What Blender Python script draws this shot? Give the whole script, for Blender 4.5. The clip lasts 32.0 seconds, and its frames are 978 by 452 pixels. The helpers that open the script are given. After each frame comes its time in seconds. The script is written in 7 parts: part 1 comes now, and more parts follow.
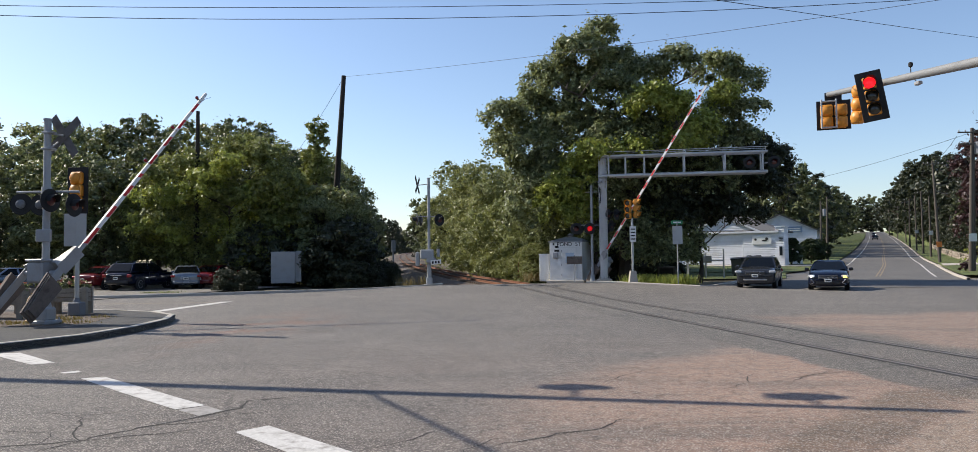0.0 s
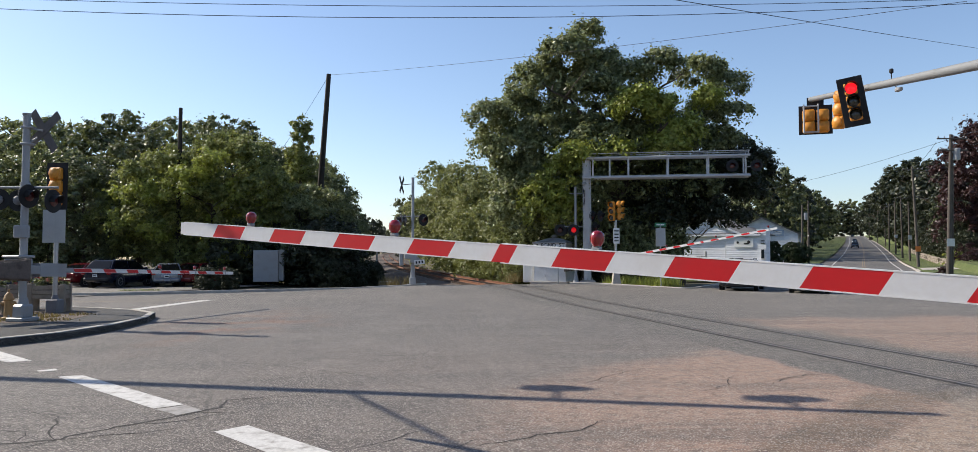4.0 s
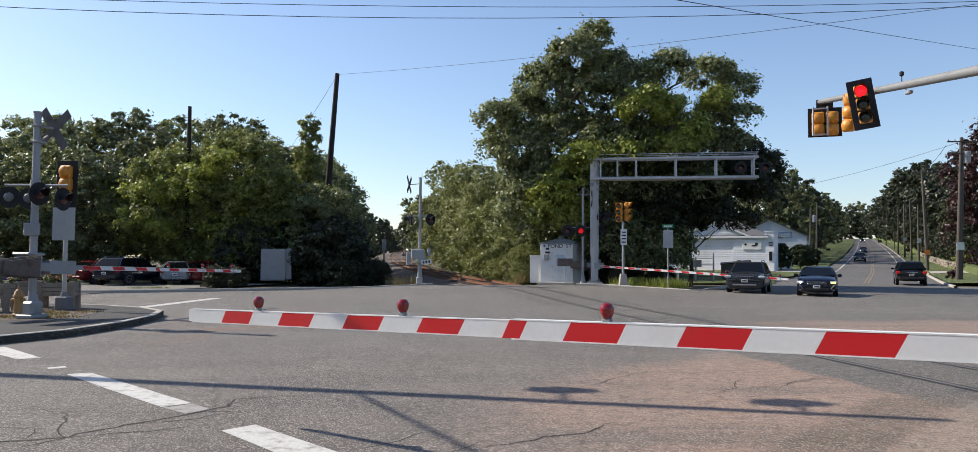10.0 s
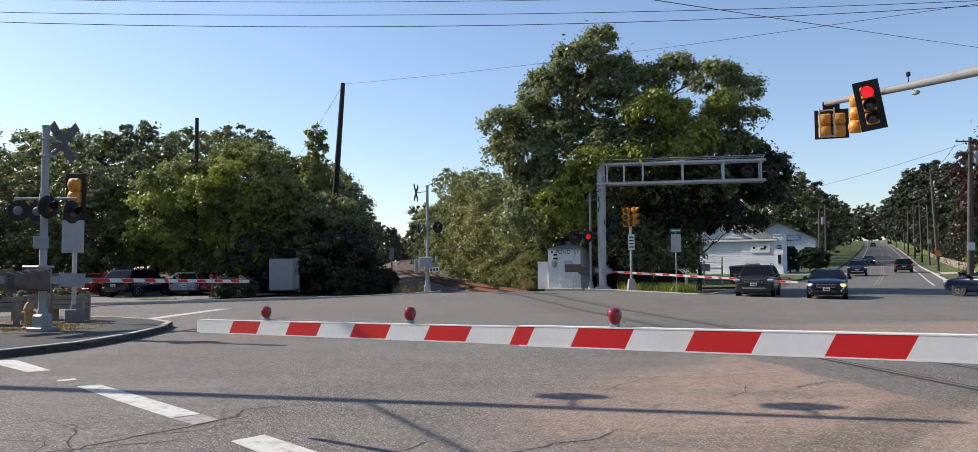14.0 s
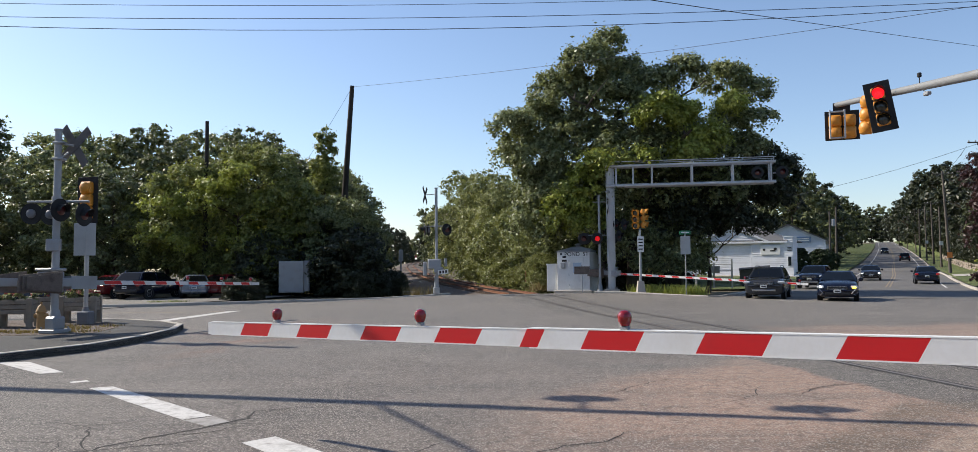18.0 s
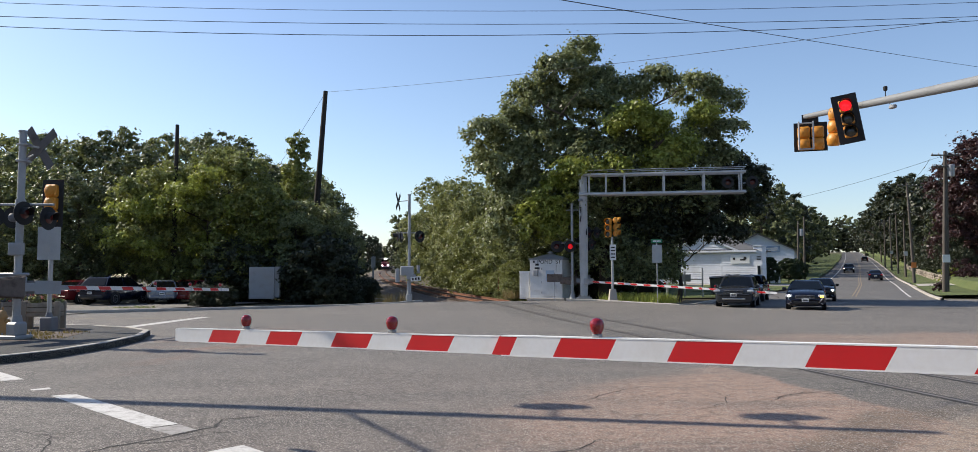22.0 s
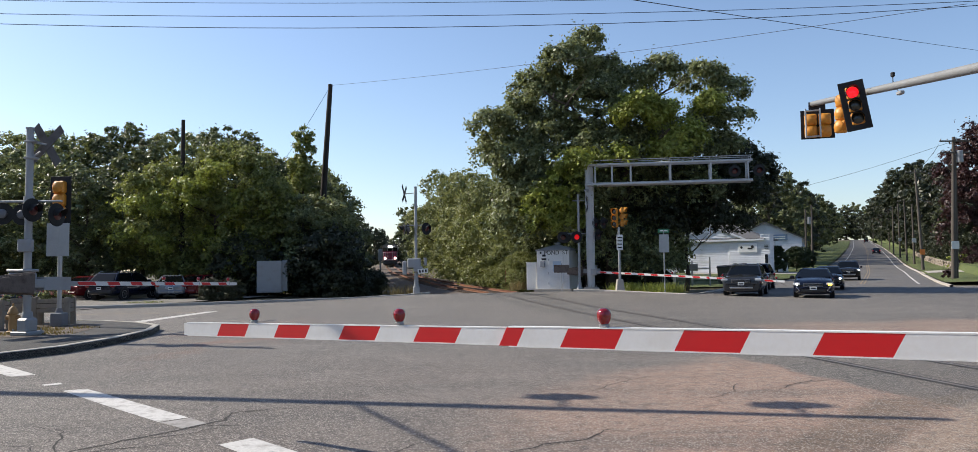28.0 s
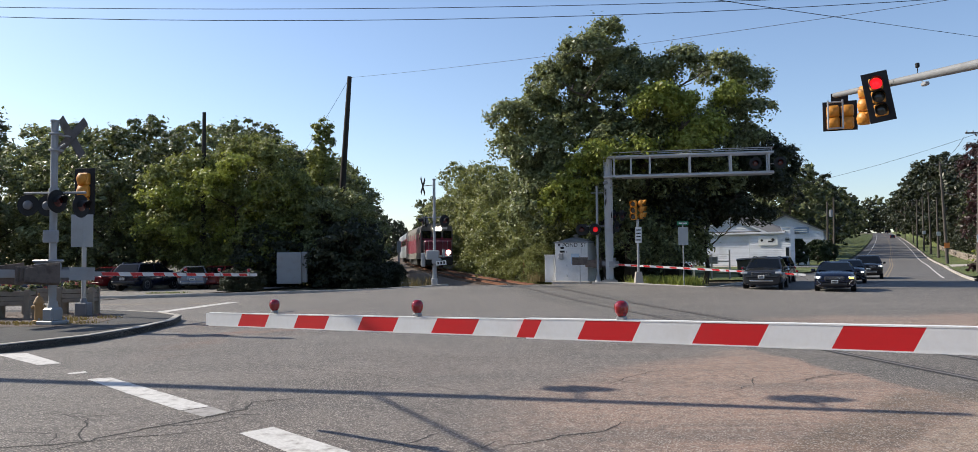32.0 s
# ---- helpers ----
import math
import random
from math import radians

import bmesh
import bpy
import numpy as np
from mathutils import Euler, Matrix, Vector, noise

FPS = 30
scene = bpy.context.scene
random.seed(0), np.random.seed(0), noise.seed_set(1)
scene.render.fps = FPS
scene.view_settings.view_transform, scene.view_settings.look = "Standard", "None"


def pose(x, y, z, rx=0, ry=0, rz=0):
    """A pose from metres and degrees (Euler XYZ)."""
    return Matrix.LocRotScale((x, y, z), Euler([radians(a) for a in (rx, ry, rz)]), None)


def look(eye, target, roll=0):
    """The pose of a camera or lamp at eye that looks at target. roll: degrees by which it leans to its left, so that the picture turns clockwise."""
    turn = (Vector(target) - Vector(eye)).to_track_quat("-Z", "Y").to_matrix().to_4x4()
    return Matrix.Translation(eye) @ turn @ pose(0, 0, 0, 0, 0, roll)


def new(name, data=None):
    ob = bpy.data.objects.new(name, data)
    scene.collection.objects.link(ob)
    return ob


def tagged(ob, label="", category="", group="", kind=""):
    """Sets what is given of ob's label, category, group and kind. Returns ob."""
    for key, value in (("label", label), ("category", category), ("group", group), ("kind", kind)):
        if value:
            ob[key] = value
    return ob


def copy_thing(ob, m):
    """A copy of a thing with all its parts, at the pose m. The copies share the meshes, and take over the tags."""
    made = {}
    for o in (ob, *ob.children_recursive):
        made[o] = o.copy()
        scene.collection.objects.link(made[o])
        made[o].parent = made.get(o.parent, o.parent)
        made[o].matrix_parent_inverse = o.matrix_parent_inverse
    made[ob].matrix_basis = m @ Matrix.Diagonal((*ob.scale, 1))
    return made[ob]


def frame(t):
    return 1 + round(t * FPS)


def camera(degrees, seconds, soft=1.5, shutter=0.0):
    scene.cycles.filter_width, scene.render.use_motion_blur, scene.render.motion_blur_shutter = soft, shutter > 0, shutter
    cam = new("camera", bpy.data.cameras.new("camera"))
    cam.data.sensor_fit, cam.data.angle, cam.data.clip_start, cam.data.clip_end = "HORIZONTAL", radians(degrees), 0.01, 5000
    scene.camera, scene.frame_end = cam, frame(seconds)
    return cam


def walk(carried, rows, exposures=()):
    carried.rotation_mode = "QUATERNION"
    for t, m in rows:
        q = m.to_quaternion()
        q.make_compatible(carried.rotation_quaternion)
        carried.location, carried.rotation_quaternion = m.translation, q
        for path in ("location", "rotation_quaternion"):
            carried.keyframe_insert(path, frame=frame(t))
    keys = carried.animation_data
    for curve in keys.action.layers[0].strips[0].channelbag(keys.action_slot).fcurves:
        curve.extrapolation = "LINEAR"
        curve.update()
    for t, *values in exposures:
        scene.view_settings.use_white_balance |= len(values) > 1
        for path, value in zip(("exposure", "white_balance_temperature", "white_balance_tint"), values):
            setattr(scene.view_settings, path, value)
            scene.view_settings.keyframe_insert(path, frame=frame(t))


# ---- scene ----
cam = camera(66.0, 32.0, 0.65)

PATH = (
    (0, -0.014, -0.010, 1.591, 92.49, 0.62, -0.33),
    (0.5, -0.005, -0.007, 1.603, 92.59, 0.64, 0.51),
    (1, 0.000, -0.012, 1.591, 92.70, 0.43, 0.44),
    (1.5, -0.002, -0.002, 1.593, 92.64, 0.64, 0.15),
    (2, 0.000, -0.004, 1.602, 92.50, 0.58, 0.54),
    (2.5, -0.007, 0.001, 1.599, 92.45, 0.74, 0.55),
    (3, 0.008, 0.004, 1.602, 92.31, 0.10, -0.25),
    (3.5, 0.001, -0.003, 1.590, 92.53, 0.08, -1.60),
    (5.5, -0.007, -0.007, 1.604, 92.46, 0.06, -1.12),
    (6, -0.016, -0.001, 1.593, 92.59, -0.07, -1.08),
    (6.5, -0.006, -0.005, 1.593, 92.40, -0.13, -1.51),
    (7, -0.010, -0.007, 1.591, 92.59, -0.12, -1.83),
    (7.5, -0.019, -0.011, 1.594, 92.18, -0.17, -1.69),
    (8, -0.016, -0.013, 1.601, 92.19, 0.08, -0.49),
    (8.5, -0.010, -0.007, 1.601, 92.23, 0.19, -0.44),
    (9, -0.009, -0.042, 1.588, 93.12, 0.22, -0.50),
    (9.5, -0.000, -0.011, 1.597, 92.91, -0.15, -0.95),
    (10, -0.010, -0.011, 1.608, 92.52, -0.32, -1.03),
    (10.5, -0.015, -0.005, 1.605, 93.07, -0.17, -1.27),
    (11, -0.004, -0.009, 1.591, 93.02, -0.19, -0.90),
    (11.5, -0.014, -0.009, 1.598, 92.80, 0.24, -0.88),
    (12, -0.008, -0.011, 1.605, 92.31, 0.39, -0.70),
    (12.5, -0.003, -0.005, 1.597, 92.30, 0.69, -0.20),
    (13, 0.000, 0.000, 1.600, 92.33, 0.35, 0.01),
    (13.5, 0.003, 0.001, 1.594, 92.38, 0.30, -0.21),
    (14, 0.001, -0.001, 1.605, 93.05, 0.46, -0.43),
    (14.5, -0.004, 0.004, 1.595, 93.37, 0.78, 0.00),
    (16.5, -0.003, -0.019, 1.605, 92.97, 0.21, 0.91),
    (17, -0.010, -0.028, 1.602, 92.50, 0.37, 1.58),
    (17.5, -0.011, -0.013, 1.605, 93.22, 0.04, 0.81),
    (18, -0.008, -0.015, 1.607, 93.22, 0.50, 0.24),
    (18.5, -0.005, -0.008, 1.610, 93.46, 0.77, -0.17),
    (19, -0.005, -0.010, 1.604, 93.11, 0.82, -0.70),
    (19.5, -0.003, 0.007, 1.606, 92.81, 0.63, -0.62),
    (20, -0.006, 0.007, 1.606, 92.43, 0.64, -0.74),
    (20.5, -0.008, 0.008, 1.611, 93.02, 0.69, -0.59),
    (21, 0.001, 0.002, 1.605, 93.24, 0.61, -0.93),
    (21.5, -0.003, 0.011, 1.609, 93.29, 0.01, -1.50),
    (22, -0.007, 0.004, 1.606, 93.76, 0.16, -1.82),
    (22.5, -0.003, -0.007, 1.606, 93.43, 0.53, -1.75),
    (23, -0.006, -0.005, 1.605, 93.38, 0.61, -1.38),
    (23.5, -0.013, -0.004, 1.608, 93.53, 0.31, -1.21),
    (24, -0.007, -0.001, 1.605, 93.40, 0.31, -0.77),
    (24.5, -0.010, -0.004, 1.604, 93.37, 0.17, -0.86),
    (25, -0.007, -0.024, 1.604, 93.17, 0.37, -0.77),
    (25.5, -0.006, 0.001, 1.607, 92.99, 0.58, -1.02),
    (27.5, -0.006, 0.002, 1.605, 93.35, 0.84, -1.11),
    (28, -0.004, 0.003, 1.605, 93.12, 0.77, -1.29),
    (28.5, -0.005, 0.013, 1.601, 92.99, 0.57, -1.16),
    (29, -0.004, 0.013, 1.600, 92.86, 0.69, -0.96),
    (29.5, -0.006, 0.000, 1.601, 92.77, 0.66, -0.56),
    (30, -0.015, 0.002, 1.606, 92.82, 0.82, 0.20),
    (30.5, -0.007, -0.004, 1.606, 92.80, 1.03, 1.13),
    (31, -0.006, -0.014, 1.606, 92.97, 0.79, 1.00),
    (31.5, -0.004, -0.009, 1.606, 92.82, 0.75, 0.80),
    (32, 0.001, -0.012, 1.603, 92.54, 0.57, 0.10),
)
walk(cam, [(t, pose(*p)) for t, *p in PATH])

# ---- daylight ----
SUN = Vector((-0.93 * math.cos(radians(36.5)), 0.365 * math.cos(radians(36.5)), math.sin(radians(36.5)))).normalized()
world = bpy.data.worlds.new("sky")
scene.world = world
world.use_nodes = True
wn = world.node_tree
sky = wn.nodes.new("ShaderNodeTexSky")
sky.sky_type, sky.sun_disc = "NISHITA", False
sky.sun_elevation, sky.sun_rotation = radians(36.5), math.atan2(SUN.x, SUN.y)
sky.air_density, sky.dust_density, sky.ozone_density = 1.0, 0.6, 1.5
wn.nodes["Background"].inputs[1].default_value = 0.122
tone = wn.nodes.new("ShaderNodeMix")
tone.data_type, tone.blend_type = "RGBA", "MULTIPLY"
tone.inputs[0].default_value, tone.inputs[7].default_value = 1.0, (0.968, 0.974, 1.034, 1)
wn.links.new(sky.outputs[0], tone.inputs[6])
wn.links.new(tone.outputs[2], wn.nodes["Background"].inputs[0])
sun = new("sun", bpy.data.lights.new("sun", "SUN"))
sun.data.energy, sun.data.angle, sun.data.color = 4.6, radians(0.53), (1.0, 0.92, 0.79)
sun.matrix_world = look((0, 0, 60), Vector((0, 0, 60)) - SUN)
scene.view_settings.exposure = 0.44


# ---- materials ----
def nodes_of(name):
    m = bpy.data.materials.new(name)
    m.use_nodes = True
    return m, m.node_tree, m.node_tree.nodes["Principled BSDF"]


def mixc(t, fac, a, b):
    n = t.nodes.new("ShaderNodeMix")
    n.data_type = "RGBA"
    for sock, v in ((n.inputs[0], fac), (n.inputs[6], a), (n.inputs[7], b)):
        if isinstance(v, bpy.types.NodeSocket):
            t.links.new(v, sock)
        elif isinstance(v, tuple):
            sock.default_value = (*v, 1)
        else:
            sock.default_value = v
    return n.outputs[2]


def noisy(t, co, scale, detail=4, lo=0.35, hi=0.65, rough=0.55):
    n = t.nodes.new("ShaderNodeTexNoise")
    n.inputs["Scale"].default_value, n.inputs["Detail"].default_value, n.inputs["Roughness"].default_value = scale, detail, rough
    t.links.new(co, n.inputs["Vector"])
    return ramp(t, n.outputs[0], lo, hi)


def ramp(t, value, lo, hi, a=0.0, b=1.0):
    r = t.nodes.new("ShaderNodeMapRange")
    r.interpolation_type = "SMOOTHSTEP"
    for i, v in enumerate((lo, hi, a, b)):
        r.inputs[i + 1].default_value = v
    t.links.new(value, r.inputs[0])
    return r.outputs[0]


def calc(t, op, a, b=0.0):
    n = t.nodes.new("ShaderNodeMath")
    n.operation = op
    for sock, v in ((n.inputs[0], a), (n.inputs[1], b)):
        if isinstance(v, bpy.types.NodeSocket):
            t.links.new(v, sock)
        else:
            sock.default_value = v
    return n.outputs[0]


def place(t, world_space):
    if world_space:
        return t.nodes.new("ShaderNodeNewGeometry").outputs["Position"]
    return t.nodes.new("ShaderNodeTexCoord").outputs["Object"]


def bump(t, b, height, dist, strength=0.6):
    n = t.nodes.new("ShaderNodeBump")
    n.inputs["Distance"].default_value, n.inputs["Strength"].default_value = dist, strength
    t.links.new(height, n.inputs["Height"])
    t.links.new(n.outputs[0], b.inputs["Normal"])


def paint(name, base, rough=0.5, metal=0.0, dirt=0.25, dirt_col=None, big=2.0, fine=40.0, relief=0.002, coat=0.0, world_space=False, vary=0.0):
    """A painted, coated or plain surface with stains, fine grain and slight relief."""
    m, t, b = nodes_of(name)
    co = place(t, world_space)
    dirt_col = dirt_col or tuple(c * 0.45 + 0.01 for c in base)
    a = noisy(t, co, big, 5, 0.45, 0.8)
    g = noisy(t, co, fine, 3, 0.3, 0.75)
    col = mixc(t, calc(t, "MULTIPLY", a, dirt), base, dirt_col)
    col = mixc(t, calc(t, "MULTIPLY", g, 0.25 * dirt + 0.05), col, dirt_col)
    if vary:
        r = t.nodes.new("ShaderNodeObjectInfo").outputs["Random"]
        col = mixc(t, calc(t, "MULTIPLY", r, vary), col, tuple(c * 0.5 for c in base))
    t.links.new(col, b.inputs["Base Color"])
    t.links.new(ramp(t, a, 0, 1, rough, min(1, rough + 0.2)), b.inputs["Roughness"])
    b.inputs["Metallic"].default_value, b.inputs["Coat Weight"].default_value = metal, coat
    bump(t, b, g, relief)
    return m


def glow(name, col, strength, base=(0.2, 0.02, 0.02)):
    m, t, b = nodes_of(name)
    b.inputs["Base Color"].default_value = (*base, 1)
    b.inputs["Emission Color"].default_value, b.inputs["Emission Strength"].default_value = (*col, 1), strength
    b.inputs["Roughness"].default_value = 0.25
    return m


def clear_glass(name, tint, rough=0.03, gloss=0.5):
    m, t, b = nodes_of(name)
    b.inputs["Base Color"].default_value, b.inputs["Roughness"].default_value = (*tint, 1), rough
    b.inputs["Specular IOR Level"].default_value = gloss
    return m


def leaf_mat(name, dark, light, sunny=0.2):
    m, t, b = nodes_of(name)
    co = place(t, True)
    isl = t.nodes.new("ShaderNodeNewGeometry").outputs["Random Per Island"]
    col = mixc(t, isl, dark, light)
    col = mixc(t, calc(t, "MULTIPLY", noisy(t, co, 0.35, 4, 0.4, 0.7), 0.35), col, tuple(0.5 * (a + c) * f for a, c, f in zip(dark, light, (1.3, 1.2, 0.8))))
    col = mixc(t, calc(t, "MULTIPLY", noisy(t, co, 1.7, 3, 0.45, 0.75), 0.45), col, tuple(c * 0.55 for c in dark))
    t.links.new(col, b.inputs["Base Color"])
    b.inputs["Roughness"].default_value, b.inputs["Specular IOR Level"].default_value = 0.45, 0.34
    tr = t.nodes.new("ShaderNodeBsdfTranslucent")
    t.links.new(mixc(t, 0.5, col, tuple(c * f for c, f in zip(light, (1.24, 1.22, 0.65)))), tr.inputs[0])
    mx = t.nodes.new("ShaderNodeMixShader")
    mx.inputs[0].default_value = sunny
    t.links.new(b.outputs[0], mx.inputs[1])
    t.links.new(tr.outputs[0], mx.inputs[2])
    t.links.new(mx.outputs[0], t.nodes["Material Output"].inputs[0])
    return m


def asphalt_mat(name, base, worn, crack=1.0, tan=False):
    m, t, b = nodes_of(name)
    co = place(t, True)
    sep = t.nodes.new("ShaderNodeSeparateXYZ")
    t.links.new(co, sep.inputs[0])
    X, Y = sep.outputs[0], sep.outputs[1]
    col = mixc(t, noisy(t, co, 0.12, 6, 0.35, 0.65), base, worn)
    col = mixc(t, calc(t, "MULTIPLY", noisy(t, co, 0.7, 8, 0.42, 0.64, 0.65), 0.5), col, tuple(c * 1.35 for c in worn))
    if tan:
        wob = calc(t, "MULTIPLY", calc(t, "SUBTRACT", noisy(t, co, 0.35, 6, 0.2, 0.8), 0.5), 2.6)
        small = calc(t, "MULTIPLY", calc(t, "SUBTRACT", noisy(t, co, 1.6, 5, 0.2, 0.8), 0.5), 0.5)
        # how far across the track a point lies: the rails run at 7.7 and 9.2
        across = calc(t, "ADD", calc(t, "ADD", X, calc(t, "MULTIPLY", Y, 0.155)), calc(t, "MULTIPLY", small, 0.6))
        rise = calc(t, "ADD", calc(t, "SUBTRACT", Y, calc(t, "MULTIPLY", X, 0.95)), calc(t, "ADD", small, calc(t, "MULTIPLY", wob, 0.45)))
        patch = calc(t, "MULTIPLY", calc(t, "MULTIPLY", ramp(t, across, 6.62, 6.45), ramp(t, rise, 9.9, 8.3)), ramp(t, calc(t, "ADD", X, wob), -1.6, 2.6))
        far_tan = calc(t, "MULTIPLY", ramp(t, calc(t, "ADD", across, calc(t, "MULTIPLY", wob, 0.3)), 9.5, 10.4), ramp(t, calc(t, "ADD", Y, wob), 21.5, 18.5))
        mask = calc(t, "MAXIMUM", patch, calc(t, "MULTIPLY", far_tan, 0.8))
        broad = calc(t, "MULTIPLY", ramp(t, calc(t, "ADD", X, wob), -9, 2), ramp(t, calc(t, "ADD", Y, wob), 18, 9))
        mask = calc(t, "MAXIMUM", calc(t, "MULTIPLY", mask, 0.9), calc(t, "MULTIPLY", broad, 0.16))
        col = mixc(t, mask, col, (0.4, 0.255, 0.185))
        # the dark seal on both sides of the rails
        band = calc(t, "MULTIPLY", ramp(t, across, 6.45, 6.68), ramp(t, calc(t, "ADD", across, calc(t, "MULTIPLY", wob, 0.4)), 10.6, 9.4))
        col = mixc(t, calc(t, "MULTIPLY", band, calc(t, "ADD", 0.35, calc(t, "MULTIPLY", noisy(t, co, 0.7, 5), 0.4))), col, (0.085, 0.085, 0.078))
        # tyre-polished and darker streaks along the street
        st = t.nodes.new("ShaderNodeMapping")
        st.inputs["Scale"].default_value, st.inputs["Rotation"].default_value = (0.16, 0.9, 1.0), (0, 0, radians(8))
        t.links.new(co, st.inputs["Vector"])
        col = mixc(t, calc(t, "MULTIPLY", noisy(t, st.outputs[0], 1.1, 7, 0.46, 0.66, 0.6), 0.42), col, (0.088, 0.083, 0.078))
        col = mixc(t, calc(t, "MULTIPLY", noisy(t, st.outputs[0], 0.6, 7, 0.55, 0.75, 0.6), 0.35), col, (0.27, 0.24, 0.21))
        smear = calc(t, "MULTIPLY", noisy(t, co, 0.45, 4, 0.52, 0.68), ramp(t, calc(t, "ABSOLUTE", calc(t, "SUBTRACT", Y, 13)), 6, 1))
        col = mixc(t, calc(t, "MULTIPLY", smear, 0.4), col, (0.09, 0.088, 0.085))
        stain = calc(t, "MULTIPLY", ramp(t, calc(t, "ADD", calc(t, "ABSOLUTE", calc(t, "ADD", X, 5.6)), calc(t, "MULTIPLY", calc(t, "ABSOLUTE", calc(t, "SUBTRACT", Y, 19.0)), 0.4)), 3.4, 0.5), noisy(t, co, 0.9, 5, 0.4, 0.65))
        col = mixc(t, calc(t, "MULTIPLY", stain, 0.85), col, (0.24, 0.125, 0.085))
        # a damp brown run and drifted sand along the patch's outer edge
        q = calc(t, "ADD", calc(t, "SUBTRACT", X, calc(t, "MULTIPLY", Y, 0.95)), calc(t, "MULTIPLY", wob, 0.14))
        oil = calc(t, "MULTIPLY", ramp(t, q, -3.75, -3.45), ramp(t, q, -2.45, -2.65))
        oil = calc(t, "MULTIPLY", oil, calc(t, "MULTIPLY", ramp(t, Y, 9.4, 8.6), noisy(t, co, 0.9, 6, 0.15, 0.6)))
        sand = calc(t, "MULTIPLY", ramp(t, q, -2.7, -2.3), ramp(t, Y, 9.0, 8.2))
        col = mixc(t, calc(t, "MULTIPLY", sand, 0.6), col, (0.4, 0.3, 0.22))
        col = mixc(t, calc(t, "MULTIPLY", oil, 0.75), col, (0.15, 0.105, 0.07))
    grain = noisy(t, co, 55, 4, 0.34, 0.64, 0.75)
    stone = t.nodes.new("ShaderNodeTexVoronoi")
    stone.inputs["Scale"].default_value = 85
    t.links.new(co, stone.inputs["Vector"])
    col = mixc(t, calc(t, "MULTIPLY", grain, 0.5), col, tuple(c * 0.34 for c in base))
    col = mixc(t, calc(t, "MULTIPLY", noisy(t, co, 19, 4, 0.48, 0.68, 0.7), 0.42), col, tuple(c * 0.5 for c in base))
    col = mixc(t, calc(t, "MULTIPLY", noisy(t, co, 6, 7, 0.46, 0.62, 0.75), 0.5), col, tuple(c * 0.5 for c in base))
    pale = ramp(t, stone.outputs["Color"], 0.62, 0.8)
    col = mixc(t, calc(t, "MULTIPLY", pale, 0.6 if tan else 0.2), col, (0.5, 0.45, 0.39))
    # cracks
    warp = t.nodes.new("ShaderNodeTexNoise")
    warp.inputs["Scale"].default_value, warp.inputs["Detail"].default_value = 1.3, 6
    t.links.new(co, warp.inputs["Vector"])
    vm = t.nodes.new("ShaderNodeVectorMath")
    vm.operation = "MULTIPLY_ADD"
    vm.inputs[1].default_value = (0.55, 0.55, 0)
    t.links.new(warp.outputs["Color"], vm.inputs[0])
    t.links.new(co, vm.inputs[2])
    cr = t.nodes.new("ShaderNodeTexVoronoi")
    cr.feature = "DISTANCE_TO_EDGE"
    cr.inputs["Scale"].default_value = 0.24
    t.links.new(vm.outputs[0], cr.inputs["Vector"])
    line = ramp(t, cr.outputs["Distance"], 0.0055, 0.0015)
    line = calc(t, "MULTIPLY", line, noisy(t, co, 0.3, 3, 0.42, 0.56))
    cr2 = t.nodes.new("ShaderNodeTexVoronoi")
    cr2.feature = "DISTANCE_TO_EDGE"
    cr2.inputs["Scale"].default_value = 2.2
    t.links.new(vm.outputs[0], cr2.inputs["Vector"])
    line2 = calc(t, "MULTIPLY", ramp(t, cr2.outputs["Distance"], 0.02, 0.004), calc(t, "MULTIPLY", ramp(t, cr.outputs["Distance"], 0.11, 0.02), noisy(t, co, 0.22, 3, 0.55, 0.66)))
    line = calc(t, "MULTIPLY", calc(t, "MAXIMUM", line, line2), crack)
    col = mixc(t, calc(t, "MULTIPLY", line, 0.85), col, (0.022, 0.02, 0.018))
    t.links.new(col, b.inputs["Base Color"])
    b.inputs["Roughness"].default_value, b.inputs["Specular IOR Level"].default_value = 0.82, 0.35
    bump(t, b, calc(t, "SUBTRACT", calc(t, "MULTIPLY", grain, 0.5), line), 0.006, 0.7)
    return m


def turf_mat(name, a, c, d, scale=0.6):
    m, t, b = nodes_of(name)
    co = place(t, True)
    col = mixc(t, noisy(t, co, scale, 6, 0.35, 0.65), a, c)
    col = mixc(t, noisy(t, co, scale * 5, 5, 0.5, 0.75), col, d)
    col = mixc(t, calc(t, "MULTIPLY", noisy(t, co, 28, 3), 0.5), col, tuple(x * 0.4 for x in a))
    t.links.new(col, b.inputs["Base Color"])
    b.inputs["Roughness"].default_value = 0.95
    bump(t, b, noisy(t, co, 30, 3), 0.03, 0.8)
    return m


